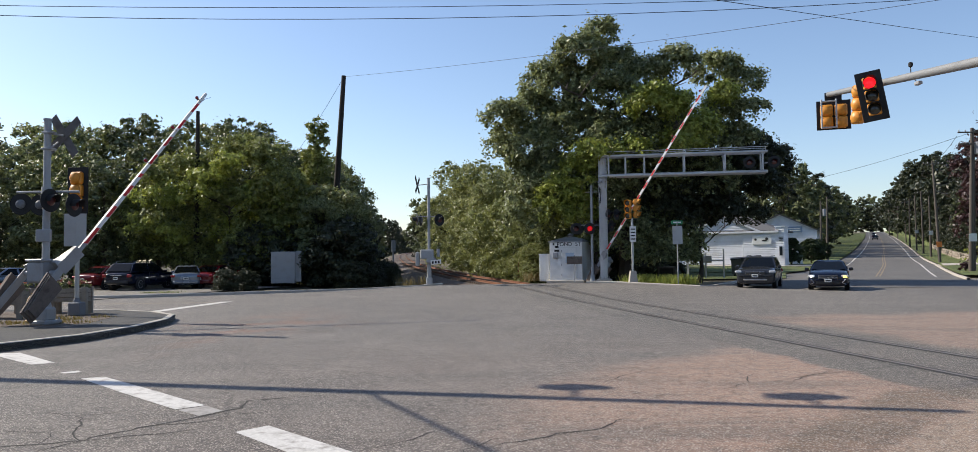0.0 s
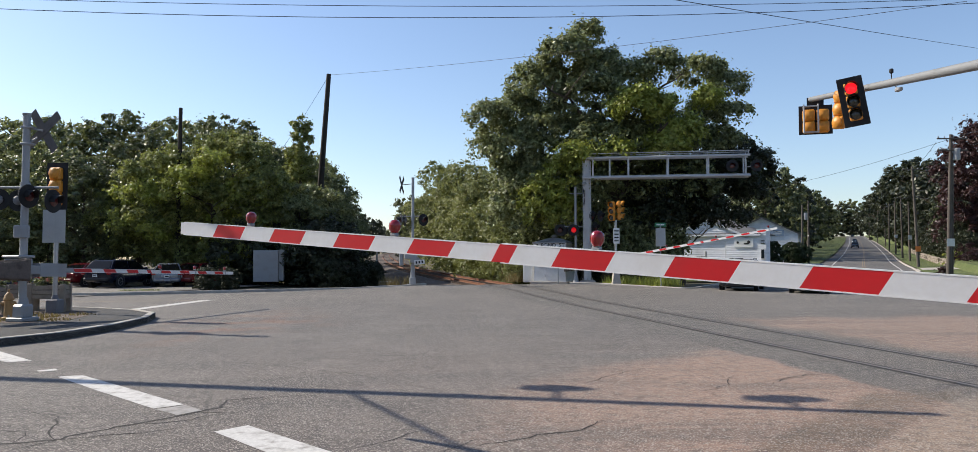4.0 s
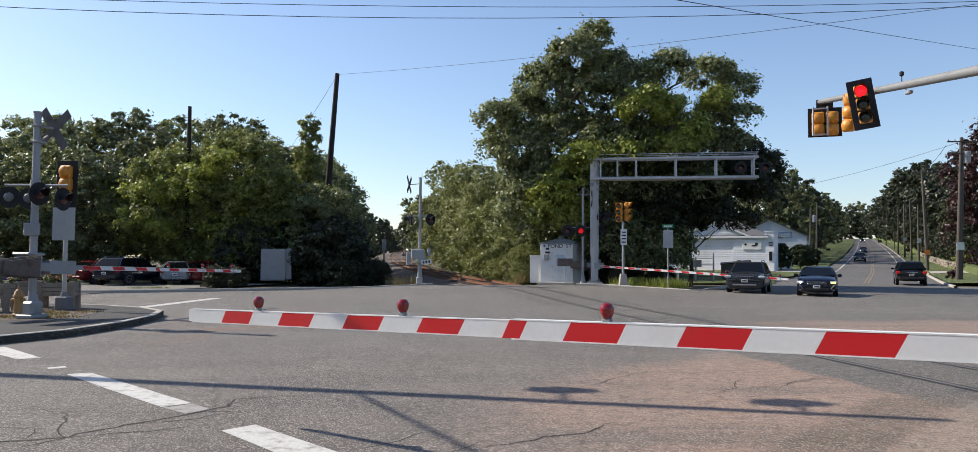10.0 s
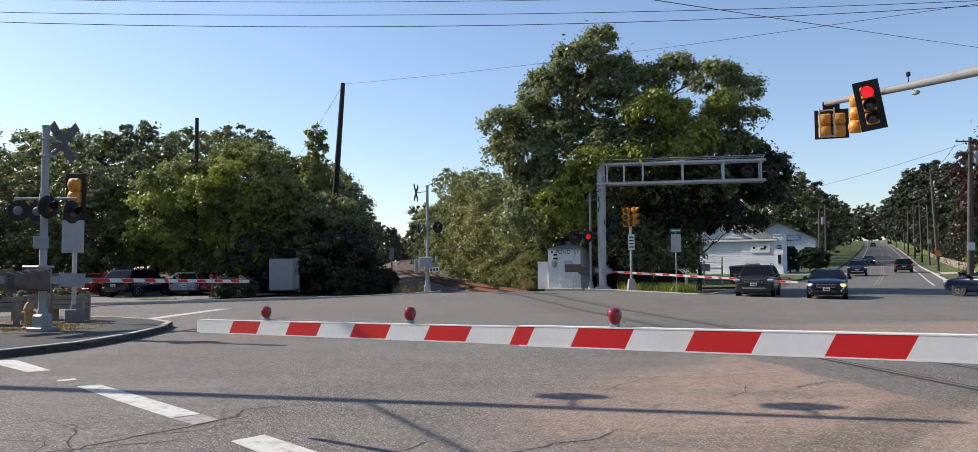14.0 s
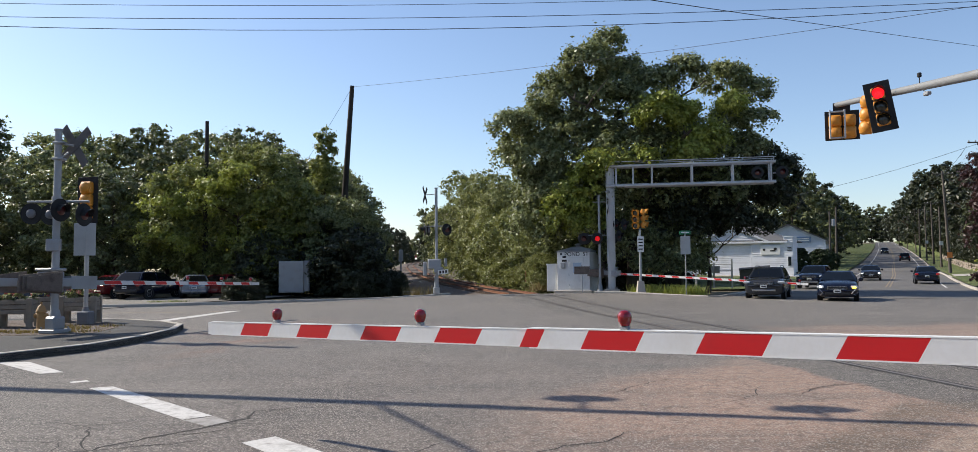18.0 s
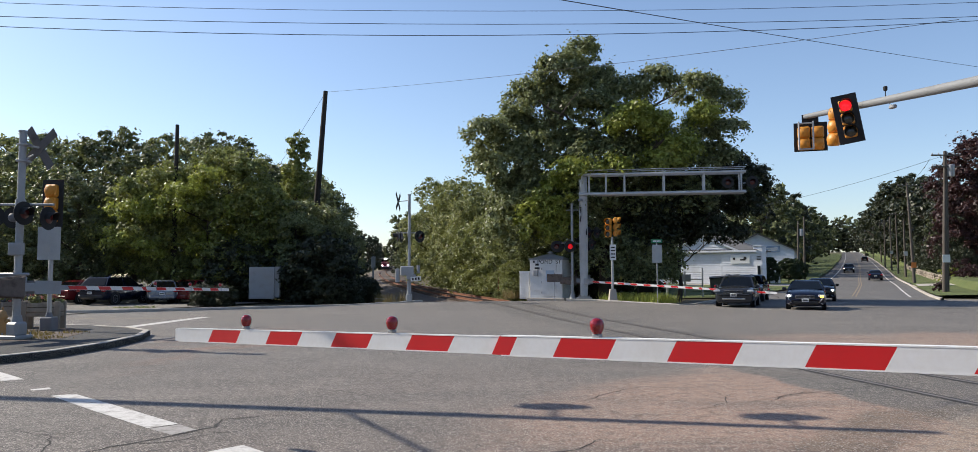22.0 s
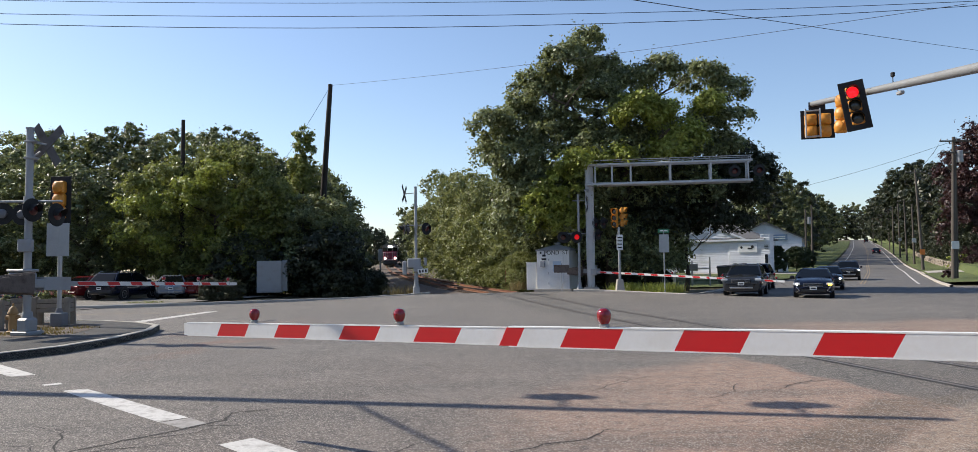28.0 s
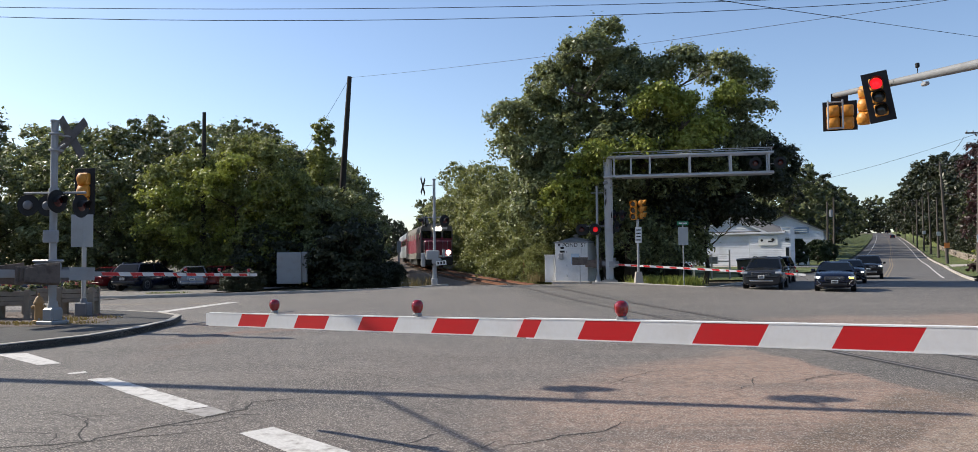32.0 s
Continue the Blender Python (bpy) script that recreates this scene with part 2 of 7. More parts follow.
ASPHALT = asphalt_mat("asphalt", (0.11, 0.102, 0.097), (0.162, 0.149, 0.136), 0.3, True)
DARK_ASPHALT = asphalt_mat("dark_asphalt", (0.034, 0.034, 0.036), (0.055, 0.054, 0.054), 0.3)
ROAD_ASPHALT = asphalt_mat("road_asphalt", (0.12, 0.115, 0.11), (0.16, 0.15, 0.14), 0.6)
CONCRETE = paint("concrete", (0.42, 0.38, 0.33), 0.85, dirt=0.5, big=1.2, fine=30, relief=0.004, world_space=True)
KERB = paint("granite_kerb", (0.46, 0.42, 0.37), 0.85, dirt=0.6, big=1.5, fine=45, relief=0.005, world_space=True)
MARKING = paint("road_paint", (0.6, 0.58, 0.55), 0.75, dirt=1.0, dirt_col=(0.2, 0.18, 0.16), big=5.5, fine=34, relief=0.003, world_space=True)
FADED_MARK = paint("worn_road_paint", (0.34, 0.32, 0.3), 0.8, dirt=1.0, dirt_col=(0.17, 0.155, 0.14), big=6, fine=30, relief=0.003, world_space=True)
YELLOW_MARK = paint("yellow_road_paint", (0.24, 0.175, 0.105), 0.75, dirt=1.0, dirt_col=(0.17, 0.14, 0.1), big=2.5, fine=22, world_space=True)
GRASS = turf_mat("grass", (0.09, 0.125, 0.032), (0.15, 0.18, 0.05), (0.21, 0.19, 0.08))
DIRT = turf_mat("dirt_ground", (0.15, 0.125, 0.08), (0.2, 0.17, 0.11), (0.09, 0.1, 0.035), 0.4)
LOT = asphalt_mat("lot_asphalt", (0.2, 0.185, 0.165), (0.25, 0.23, 0.2), 0.4)
BALLAST = turf_mat("ballast", (0.15, 0.115, 0.09), (0.2, 0.16, 0.13), (0.07, 0.05, 0.038), 1.5)
GALV = paint("galvanised_steel", (0.34, 0.35, 0.36), 0.6, 0.25, 0.35, (0.25, 0.25, 0.26), 1.5, 30, 0.001)
WEATHERED_GALV = paint("weathered_galvanised", (0.22, 0.225, 0.23), 0.7, 0.1, 0.5, (0.13, 0.13, 0.13), 1.5, 25, 0.001)
BRIGHT_GALV = paint("bright_galvanised", (0.5, 0.5, 0.5), 0.55, 0.15, 0.35, (0.33, 0.33, 0.33), 1.5, 30, 0.001)
ALU = paint("aluminium", (0.42, 0.43, 0.44), 0.4, 0.6, 0.3, (0.3, 0.3, 0.3), 2.0, 40, 0.001)
SILVER_PAINT = paint("silver_paint", (0.3, 0.31, 0.325), 0.5, 0.1, 0.35, (0.25, 0.22, 0.19), 2.5, 35, 0.001)
BLACK = paint("black_paint", (0.01, 0.01, 0.011), 0.7, 0, 0.3, (0.02, 0.02, 0.02))
YELLOW = paint("signal_yellow", (0.62, 0.25, 0.025), 0.45, 0, 0.3, (0.4, 0.2, 0.03))
WHITE_PAINT = paint("white_paint", (0.74, 0.74, 0.73), 0.55, 0, 0.35, (0.4, 0.37, 0.33), 1.3, 20)
WOOD_POLE = paint("weathered_pole_wood", (0.095, 0.08, 0.068), 0.9, 0, 0.6, (0.05, 0.04, 0.032), 1.0, 25, 0.006)
DARK_POLE = paint("creosoted_wood", (0.03, 0.024, 0.02), 0.9, 0, 0.6, (0.012, 0.01, 0.009), 1.0, 25, 0.006)
BARK = paint("bark", (0.075, 0.058, 0.042), 0.95, 0, 0.6, (0.025, 0.02, 0.016), 3.0, 14, 0.03, world_space=True)
RED_REFL = paint("red_reflective", (0.56, 0.008, 0.012), 0.4, 0, 0.2, (0.33, 0.02, 0.02), 3, 30, 0.0005)
WHITE_REFL = paint("white_reflective", (0.7, 0.7, 0.7), 0.4, 0, 0.3, (0.5, 0.46, 0.4), 4, 30, 0.0005)
RUST = paint("rusty_rail", (0.2, 0.085, 0.045), 0.8, 0.3, 0.5, (0.09, 0.04, 0.025), 3, 30)
RAIL_TOP = paint("worn_rail_steel", (0.2, 0.18, 0.16), 0.55, 0.4, 0.4, (0.2, 0.1, 0.06), 3, 30)
TIE = paint("timber_sleeper", (0.12, 0.08, 0.055), 0.95, 0, 0.6, (0.05, 0.035, 0.025), 3, 20, 0.01, vary=0.6)
LEAF_DARK = leaf_mat("leaf_dark", (0.036, 0.044, 0.022), (0.21, 0.235, 0.108), 0.2)
# near-black leaf tone; on shade_tree and shrub_d it carries their shade
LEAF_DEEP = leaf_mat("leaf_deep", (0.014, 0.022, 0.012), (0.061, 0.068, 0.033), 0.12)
LEAF_MID = leaf_mat("leaf_mid", (0.035, 0.044, 0.022), (0.345, 0.382, 0.19), 0.25)
LEAF_GREEN = leaf_mat("leaf_green", (0.055, 0.068, 0.024), (0.345, 0.375, 0.125), 0.26)
# for yellow-green plants, and for sunlight painted onto crowns as leaf colour
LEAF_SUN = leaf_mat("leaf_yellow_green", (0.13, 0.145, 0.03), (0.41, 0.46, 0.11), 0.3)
LEAF_DRY = leaf_mat("leaf_dry_scrub", (0.09, 0.105, 0.036), (0.3, 0.32, 0.12), 0.22)
LEAF_PALE = leaf_mat("leaf_dusty_green", (0.085, 0.105, 0.042), (0.375, 0.39, 0.17), 0.24)
LEAF_RED = leaf_mat("leaf_maroon", (0.025, 0.012, 0.014), (0.07, 0.03, 0.03), 0.2)
STRAW = leaf_mat("straw_weeds", (0.14, 0.105, 0.045), (0.27, 0.215, 0.1), 0.2)
CABLE = paint("cable_black", (0.02, 0.02, 0.022), 0.6)


# ---- mesh building ----
class M:
    """Collects the vertices and faces of one mesh."""

    def __init__(self):
        self.v, self.f = [], []

    def add(self, vs, fs, m=None):
        n = len(self.v)
        self.v += [tuple(m @ Vector(p)) for p in vs] if m is not None else [tuple(p) for p in vs]
        self.f += [tuple(i + n for i in q) for q in fs]
        return self

    def box(self, cx, cy, cz, sx, sy, sz, bev=0.0, m=None):
        """A box about its centre; bev cuts all its edges."""
        hx, hy, hz = sx / 2, sy / 2, sz / 2
        if bev <= 0:
            vs = [(cx + a * hx, cy + b * hy, cz + c * hz) for a in (-1, 1) for b in (-1, 1) for c in (-1, 1)]
            fs = [(0, 1, 3, 2), (4, 6, 7, 5), (0, 4, 5, 1), (2, 3, 7, 6), (0, 2, 6, 4), (1, 5, 7, 3)]
            return self.add(vs, fs, m)
        bev = min(bev, hx * 0.9, hy * 0.9, hz * 0.9)
        vs, idx = [], {}
        for a in (-1, 1):
            for b in (-1, 1):
                for c in (-1, 1):
                    for k in range(3):
                        idx[a, b, c, k] = len(vs)
                        vs.append((cx + a * (hx - (k != 0) * bev), cy + b * (hy - (k != 1) * bev), cz + c * (hz - (k != 2) * bev)))
        fs = []
        for s in (-1, 1):
            fs.append((idx[s, -1, -1, 0], idx[s, 1, -1, 0], idx[s, 1, 1, 0], idx[s, -1, 1, 0])[::s])
            fs.append((idx[-1, s, -1, 1], idx[-1, s, 1, 1], idx[1, s, 1, 1], idx[1, s, -1, 1])[::s])
            fs.append((idx[-1, -1, s, 2], idx[1, -1, s, 2], idx[1, 1, s, 2], idx[-1, 1, s, 2])[::s])
        for a in (-1, 1):
            for b in (-1, 1):
                fs.append((idx[a, b, -1, 0], idx[a, b, 1, 0], idx[a, b, 1, 1], idx[a, b, -1, 1])[:: -a * b])
                fs.append((idx[a, -1, b, 0], idx[a, 1, b, 0], idx[a, 1, b, 2], idx[a, -1, b, 2])[:: a * b])
                fs.append((idx[-1, a, b, 1], idx[1, a, b, 1], idx[1, a, b, 2], idx[-1, a, b, 2])[:: -a * b])
                for c in (-1, 1):
                    fs.append((idx[a, b, c, 0], idx[a, b, c, 1], idx[a, b, c, 2])[:: a * b * c])
        return self.add(vs, fs, m)

    def cyl(self, p0, p1, r0, r1=None, n=12, m=None):
        r1 = r0 if r1 is None else r1
        p0, p1 = Vector(p0), Vector(p1)
        d = (p1 - p0).normalized()
        a = d.orthogonal().normalized()
        b = d.cross(a)
        vs = []
        for p, r in ((p0, r0), (p1, r1)):
            vs += [p + (a * math.cos(2 * math.pi * i / n) + b * math.sin(2 * math.pi * i / n)) * r for i in range(n)]
        fs = [(i, (i + 1) % n, n + (i + 1) % n, n + i) for i in range(n)] + [tuple(range(n))[::-1], tuple(range(n, 2 * n))]
        return self.add(vs, fs, m)

    def tube(self, pts, r, n=8, m=None, close=True):
        pts = [Vector(p) for p in pts]
        rs = r if isinstance(r, (list, tuple)) else [r] * len(pts)
        vs, up = [], None
        for i, p in enumerate(pts):
            d = (pts[min(i + 1, len(pts) - 1)] - pts[max(i - 1, 0)]).normalized()
            a = (up - d * up.dot(d)).normalized() if up is not None and (up - d * up.dot(d)).length > 1e-4 else d.orthogonal().normalized()
            up = a
            b = d.cross(a)
            vs += [p + (a * math.cos(2 * math.pi * k / n) + b * math.sin(2 * math.pi * k / n)) * rs[i] for k in range(n)]
        fs = [(j * n + i, j * n + (i + 1) % n, j * n + n + (i + 1) % n, j * n + n + i) for j in range(len(pts) - 1) for i in range(n)]
        if close:
            fs += [tuple(range(n))[::-1], tuple(range((len(pts) - 1) * n, len(pts) * n))]
        return self.add(vs, fs, m)

    def lathe(self, prof, n=16, m=None):
        """Turns a profile of (radius, height) about z."""
        vs = [(max(r, 1e-4) * math.cos(2 * math.pi * i / n), max(r, 1e-4) * math.sin(2 * math.pi * i / n), z) for r, z in prof for i in range(n)]
        fs = [(j * n + i, j * n + (i + 1) % n, j * n + n + (i + 1) % n, j * n + n + i) for j in range(len(prof) - 1) for i in range(n)]
        fs += [tuple(range(n))[::-1], tuple(range((len(prof) - 1) * n, len(prof) * n))]
        return self.add(vs, fs, m)

    def prism(self, poly, z0, z1, m=None):
        n = len(poly)
        area = sum(poly[i][0] * poly[(i + 1) % n][1] - poly[(i + 1) % n][0] * poly[i][1] for i in range(n))
        if area < 0:
            poly = poly[::-1]
        vs = [(x, y, z0) for x, y in poly] + [(x, y, z1) for x, y in poly]
        fs = [tuple(range(n))[::-1], tuple(range(n, 2 * n))] + [(i, (i + 1) % n, n + (i + 1) % n, n + i) for i in range(n)]
        return self.add(vs, fs, m)

    def grid(self, rows):
        """A sheet through rows of points."""
        n = len(rows[0])
        return self.add([p for r in rows for p in r], [(j * n + i, j * n + i + 1, j * n + n + i + 1, j * n + n + i) for j in range(len(rows) - 1) for i in range(n - 1)])

    def mesh(self, name, material, smooth=35):
        me = bpy.data.meshes.new(name)
        me.from_pydata(self.v, [], self.f)
        me.materials.append(material)
        if smooth:
            me.polygons.foreach_set("use_smooth", [True] * len(me.polygons))
            me.set_sharp_from_angle(angle=radians(smooth))
        me.update()
        return me


def part(name, b, material, parent=None, label="", m=None, smooth=35):
    """One mesh object under a thing or a part."""
    ob = new(name, b if isinstance(b, bpy.types.Mesh) else b.mesh(name, material, smooth))
    if parent is not None:
        ob.parent = parent
    if m is not None:
        ob.matrix_basis = m
    return tagged(ob, label)


def thing(name, m, label, category, group="", kind=""):
    ob = new(name)
    ob.empty_display_size = 0.2
    ob.matrix_basis = m
    return tagged(ob, label, category, group, kind)


def fixed(name, b, material, label, category, kind="structure", smooth=0):
    return tagged(new(name, b.mesh(name, material, smooth)), label, category, "", kind)


# ---- the lie of the land ----
ROAD_C, ROAD_U, ROAD_V = Vector((19.5, 33.9, 0)), Vector((0.4543, 0.8908, 0)), Vector((0.8908, -0.4543, 0))


def soft_step(a, b, x):
    k = min(1, max(0, (x - a) / (b - a)))
    return k * k * (3 - 2 * k)


def hill(y):
    """The climb of the right-hand road with the distance ahead."""
    return float(np.interp(y, (40, 55, 70, 94, 120, 155, 200, 250, 480, 700, 1600), (0, 0.05, 0.22, 0.67, 1.4, 2.76, 4.6, 6.6, 16.0, 22, 30)))


def track_x(y):
    """The middle of the track, a gentle curve to the left beyond the junction."""
    ky, kx = (-60, 0, 10, 20, 32, 43, 55, 72, 100, 150, 240, 300, 430, 1600), (17.0, 8.55, 6.95, 5.35, 3.6, 1.5, -1.3, -5.2, -9.9, -16.3, -26, -30.2, -40.5, -135)
    return sum(float(np.interp(y + d, ky, kx)) for d in (-6, -3, 0, 3, 6)) / 5


def track_z(y):
    return 0.22 * soft_step(26, 42, y) + float(np.interp(y, (42, 55, 72, 120, 156, 240, 288, 384, 1600), (0, 0.12, 0.48, 1.28, 1.9, 2.9, 3.9, 5.1, 9)))


def land(x, y):
    v = (x - ROAD_C.x) * ROAD_V.x + (y - ROAD_C.y) * ROAD_V.y
    h = hill(y) * soft_step(-60, -16, v)
    k = soft_step(15, 5, abs(x - track_x(y))) if y > 30 else 0
    return h * (1 - k) + (track_z(y) - 0.4) * k - 0.06


def bend(s):
    """How far the hill road swings to the right of its straight line."""
    return float(np.interp(s, (0, 20, 55, 83, 117, 144, 200, 270, 400, 1200), (-1.6, -1.4, -0.35, 0.0, 0.75, 1.15, 1.8, 2.35, 2.5, 2.5)))


def along(s, v, lift=0.0):
    return on_road(s, v + bend(s), lift)


def on_road(s, v, lift=0.0):
    p = ROAD_C + ROAD_U * s + ROAD_V * v
    return Vector((p.x, p.y, hill(p.y) + lift))


# ---- ground and roads ----
def line_pts(a, b, step):
    out, x = [], a
    while x < b:
        out.append(x)
        x += step if abs(x) < 90 else step * 5
    return out + [b]


ground_mesh = M()
xs, ys = line_pts(-900, 1100, 5), [-120, -60, 0, 20] + line_pts(30, 1500, 5)
ground_mesh.grid([[(x, y, land(x, y)) for x in xs] for y in ys])
fixed("ground", ground_mesh, DIRT, "dry dirt and weeds around the crossing", "ground")

FAR_X, FAR_Y = zip((-120, 26), (-40, 29.5), (-15.9, 34.0), (-5.9, 38.6), (-3.4, 40.0), (-1.8, 40.8), (5.0, 41.8), (7.2, 41.0), (9.2, 39.4), (11.2, 37.4), (13.2, 41.5), (19.5, 46.5), (24.5, 48.0), (28, 48.2), (34.5, 46.5), (60, 42), (120, 30))


def road_z(x, y):
    """The junction rises gently to the rails."""
    return 0.2 * soft_step(26, 42, y) * soft_step(15, 4, abs(x - track_x(y)))


crossing = M()
cxs = sorted(set(FAR_X) | {-9.0 + 1.0 * i for i in range(24)} | {-80, -30, -22, 90})
crossing.grid([[(x, y, road_z(x, y)) for x, y in ((x, -60 + f * (60 + float(np.interp(x, FAR_X, FAR_Y)))) for x in cxs)] for f in [i * 0.6 / 6 for i in range(6)] + [0.6 + 0.4 * i / 26 for i in range(27)]])
fixed("road_crossing", crossing, ASPHALT, "worn grey and reddish asphalt of the road junction", "road")

hill_road = M()
svals = [2 + 6 * i for i in range(30)] + [190 + 25 * i for i in range(40)]
hill_road.grid([[along(s, v, 0.012) for v in (-8.6 + 3.6 * soft_step(0, 45, s), 0, 4.9)] for s in svals])
fixed("road_uphill", hill_road, ROAD_ASPHALT, "grey asphalt road climbing a long hill", "road")

lot = M()
lot.grid([[(x, y, 0.03) for x in (-90, -40, -16 + 0.35 * (y - 35), )] for y in (31.2, 34.6, 40, 47)])
fixed("parking_lot", lot, LOT, "pale worn asphalt of a parking lot", "parking lot")


def marking(name, pts, material=None, z=0.004, label="worn white painted road line"):
    b = M()
    b.add([(p[0], p[1], (p[2] if len(p) > 2 else 0) + z) for p in pts], [tuple(range(len(pts)))])
    return fixed(name, b, material or MARKING, label, "road marking")


def bar(a, b, w):
    a, b = Vector((*a[:2], 0)), Vector((*b[:2], 0))
    n = (b - a).normalized().cross(Vector((0, 0, 1))) * (w / 2)
    return [a - n, b - n, b + n, a + n]


marking("crosswalk_line", [(-5.59, 10.47), (-5.34, 10.62), (-4.2, 9.5), (-3.13, 8.43), (-3.37, 8.21), (-4.5, 9.34)])
marking("crosswalk_line", [(-3.34, 8.18), (-3.1, 8.4), (-2.82, 8.1), (-2.98, 7.86)], FADED_MARK, 0.004, "almost worn-off white road paint")
marking("crosswalk_line", [(-2.36, 7.1), (-2.12, 7.36), (-1.57, 6.78), (-0.3, 5.45), (-0.62, 5.2), (-1.75, 6.42)])
marking("crosswalk_line", [(-8.92, 13.55), (-8.35, 13.6), (-6.9, 12.16), (-7.18, 11.98)])
marking("road_tick", [(-6.21, 11.07), (-6.03, 11.24), (-5.91, 11.09), (-6.11, 10.97)])
marking("stop_line", bar((-10.75, 24.1), (-10.2, 30.7), 0.45))
for off in (0, 0.35):
    marking("centre_line", bar((-40, 27.6 + off), (-10.4, 29.4 + off), 0.12), YELLOW_MARK, 0.004, "faded yellow double centre line")
for v, w, mt, s0 in ((-0.12, 0.11, YELLOW_MARK, 16), (0.12, 0.11, YELLOW_MARK, 16), (3.5, 0.14, MARKING, 16), (-3.6, 0.14, MARKING, 30)):
    b = M()
    b.grid([[along(s, v - w / 2, 0.018), along(s, v + w / 2, 0.018)] for s in svals if s >= s0])
    fixed("lane_line", b, mt, "worn painted line along the hill road", "road marking")
marking("lane_line", [(13.2, 35.0), (13.55, 35.0), (18.6, 44.5), (18.35, 44.6)])
marking("stop_line", bar((21.5, 46.4), (27.0, 47.0), 0.3))


def kerb(name, pts, height, width, label):
    """A run of kerb stones along a line, its top at that height."""
    b = M()
    pts = [Vector((*p[:2], p[2] if len(p) > 2 else 0)) for p in pts]
    ins, outs = [], []
    for i, p in enumerate(pts):
        d = (pts[min(i + 1, len(pts) - 1)] - pts[max(i - 1, 0)])
        n = Vector((-d.y, d.x, 0)).normalized()
        outs.append(p), ins.append(p + n * width)
    b.grid([[o + Vector((0, 0, -0.1)) for o in outs], [o + Vector((0, 0, height - 0.025)) for o in outs], [o * 0.88 + i * 0.12 + Vector((0, 0, height)) for o, i in zip(outs, ins)], [i + Vector((0, 0, height)) for i in ins], [i + Vector((0, 0, -0.1)) for i in ins]])
    return fixed(name, b, KERB, label, "kerb")


ISLAND = [(-60, 2), (-18, 7.2), (-12.5, 9.8), (-10.4, 11.6), (-8.9, 13.6), (-8.15, 15.3), (-7.95, 17.2), (-8.1, 19.3), (-8.6, 21.0), (-9.6, 22.2), (-11, 23.1), (-13, 23.9), (-60, 28)]
b = M()
b.prism(ISLAND, -0.05, 0.14)
fixed("pavement_corner", b, DARK_ASPHALT, "dark asphalt pavement on the street corner", "pavement")
kerb("kerb_corner", ISLAND[1:-1], 0.155, 0.16, "worn granite kerb round the street corner")
kerb("kerb_corner", [(-40, 29.4), (-16, 33.9), (-6.0, 38.5, 0.03), (-3.4, 40.0, 0.1), (-2.3, 41.2, 0.15)], 0.14, 0.18, "low kerb along the far side of the street")
kerb("kerb_corner", [(5.6, 41.8, 0.17), (7.2, 41.1, 0.14), (9.2, 39.5, 0.05), (10.8, 37.9), (11.6, 38.1), (14.0, 42.6), (20.2, 54.3), (27.5, 68.6)], 0.14, 0.18, "low kerb beside the crossing signals")
kerb("kerb_hill", [tuple(along(s, 4.9)) for s in [14] + svals[3:60]][::-1], 0.15, -0.18, "granite kerb along the hill road")
b = M()
b.grid([[along(s, v, z) for v, z in ((5.05, 0.14), (6.5, 0.18), (8.4, 0.24))] for s in svals[3:]])
fixed("verge", b, GRASS, "dry sunlit grass verge beside the road", "grass")
b = M()
b.grid([[along(s, v, z) for v, z in ((8.4, 0.24), (8.9, 0.85), (16, 1.3), (30, 2.4), (70, 5))] for s in svals[3:]])
fixed("lawn", b, GRASS, "dry lawn rising beside the hill road", "grass")
b = M()
b.grid([[along(s, v, z) for v, z in ((-26, 0.15), (-12, 0.12), (-5.3 - 3.4 * soft_step(45, 0, s), 0.1))] for s in svals[4:40]])
fixed("lawn", b, GRASS, "mown lawn beside the hill road", "grass")

# ---- track ----
b = M()
tys = [41.6 + 2.5 * i for i in range(80)] + [250 + 20 * i for i in range(38)]
b.grid([[(track_x(y) + dx, y, track_z(y) + dz) for dx, dz in ((-3.6, -0.45), (-1.9, -0.2), (0, -0.19), (1.9, -0.2), (3.6, -0.45))] for y in tys])
fixed("ballast", b, BALLAST, "rusty crushed stone ballast under the track", "gravel", "stuff")
rail_profile = [(-0.07, 0), (0.07, 0), (0.07, 0.02), (0.012, 0.035), (0.012, 0.1), (0.036, 0.115), (0.036, 0.15), (-0.036, 0.15), (-0.036, 0.115), (-0.012, 0.1), (-0.012, 0.035), (-0.07, 0.02)]
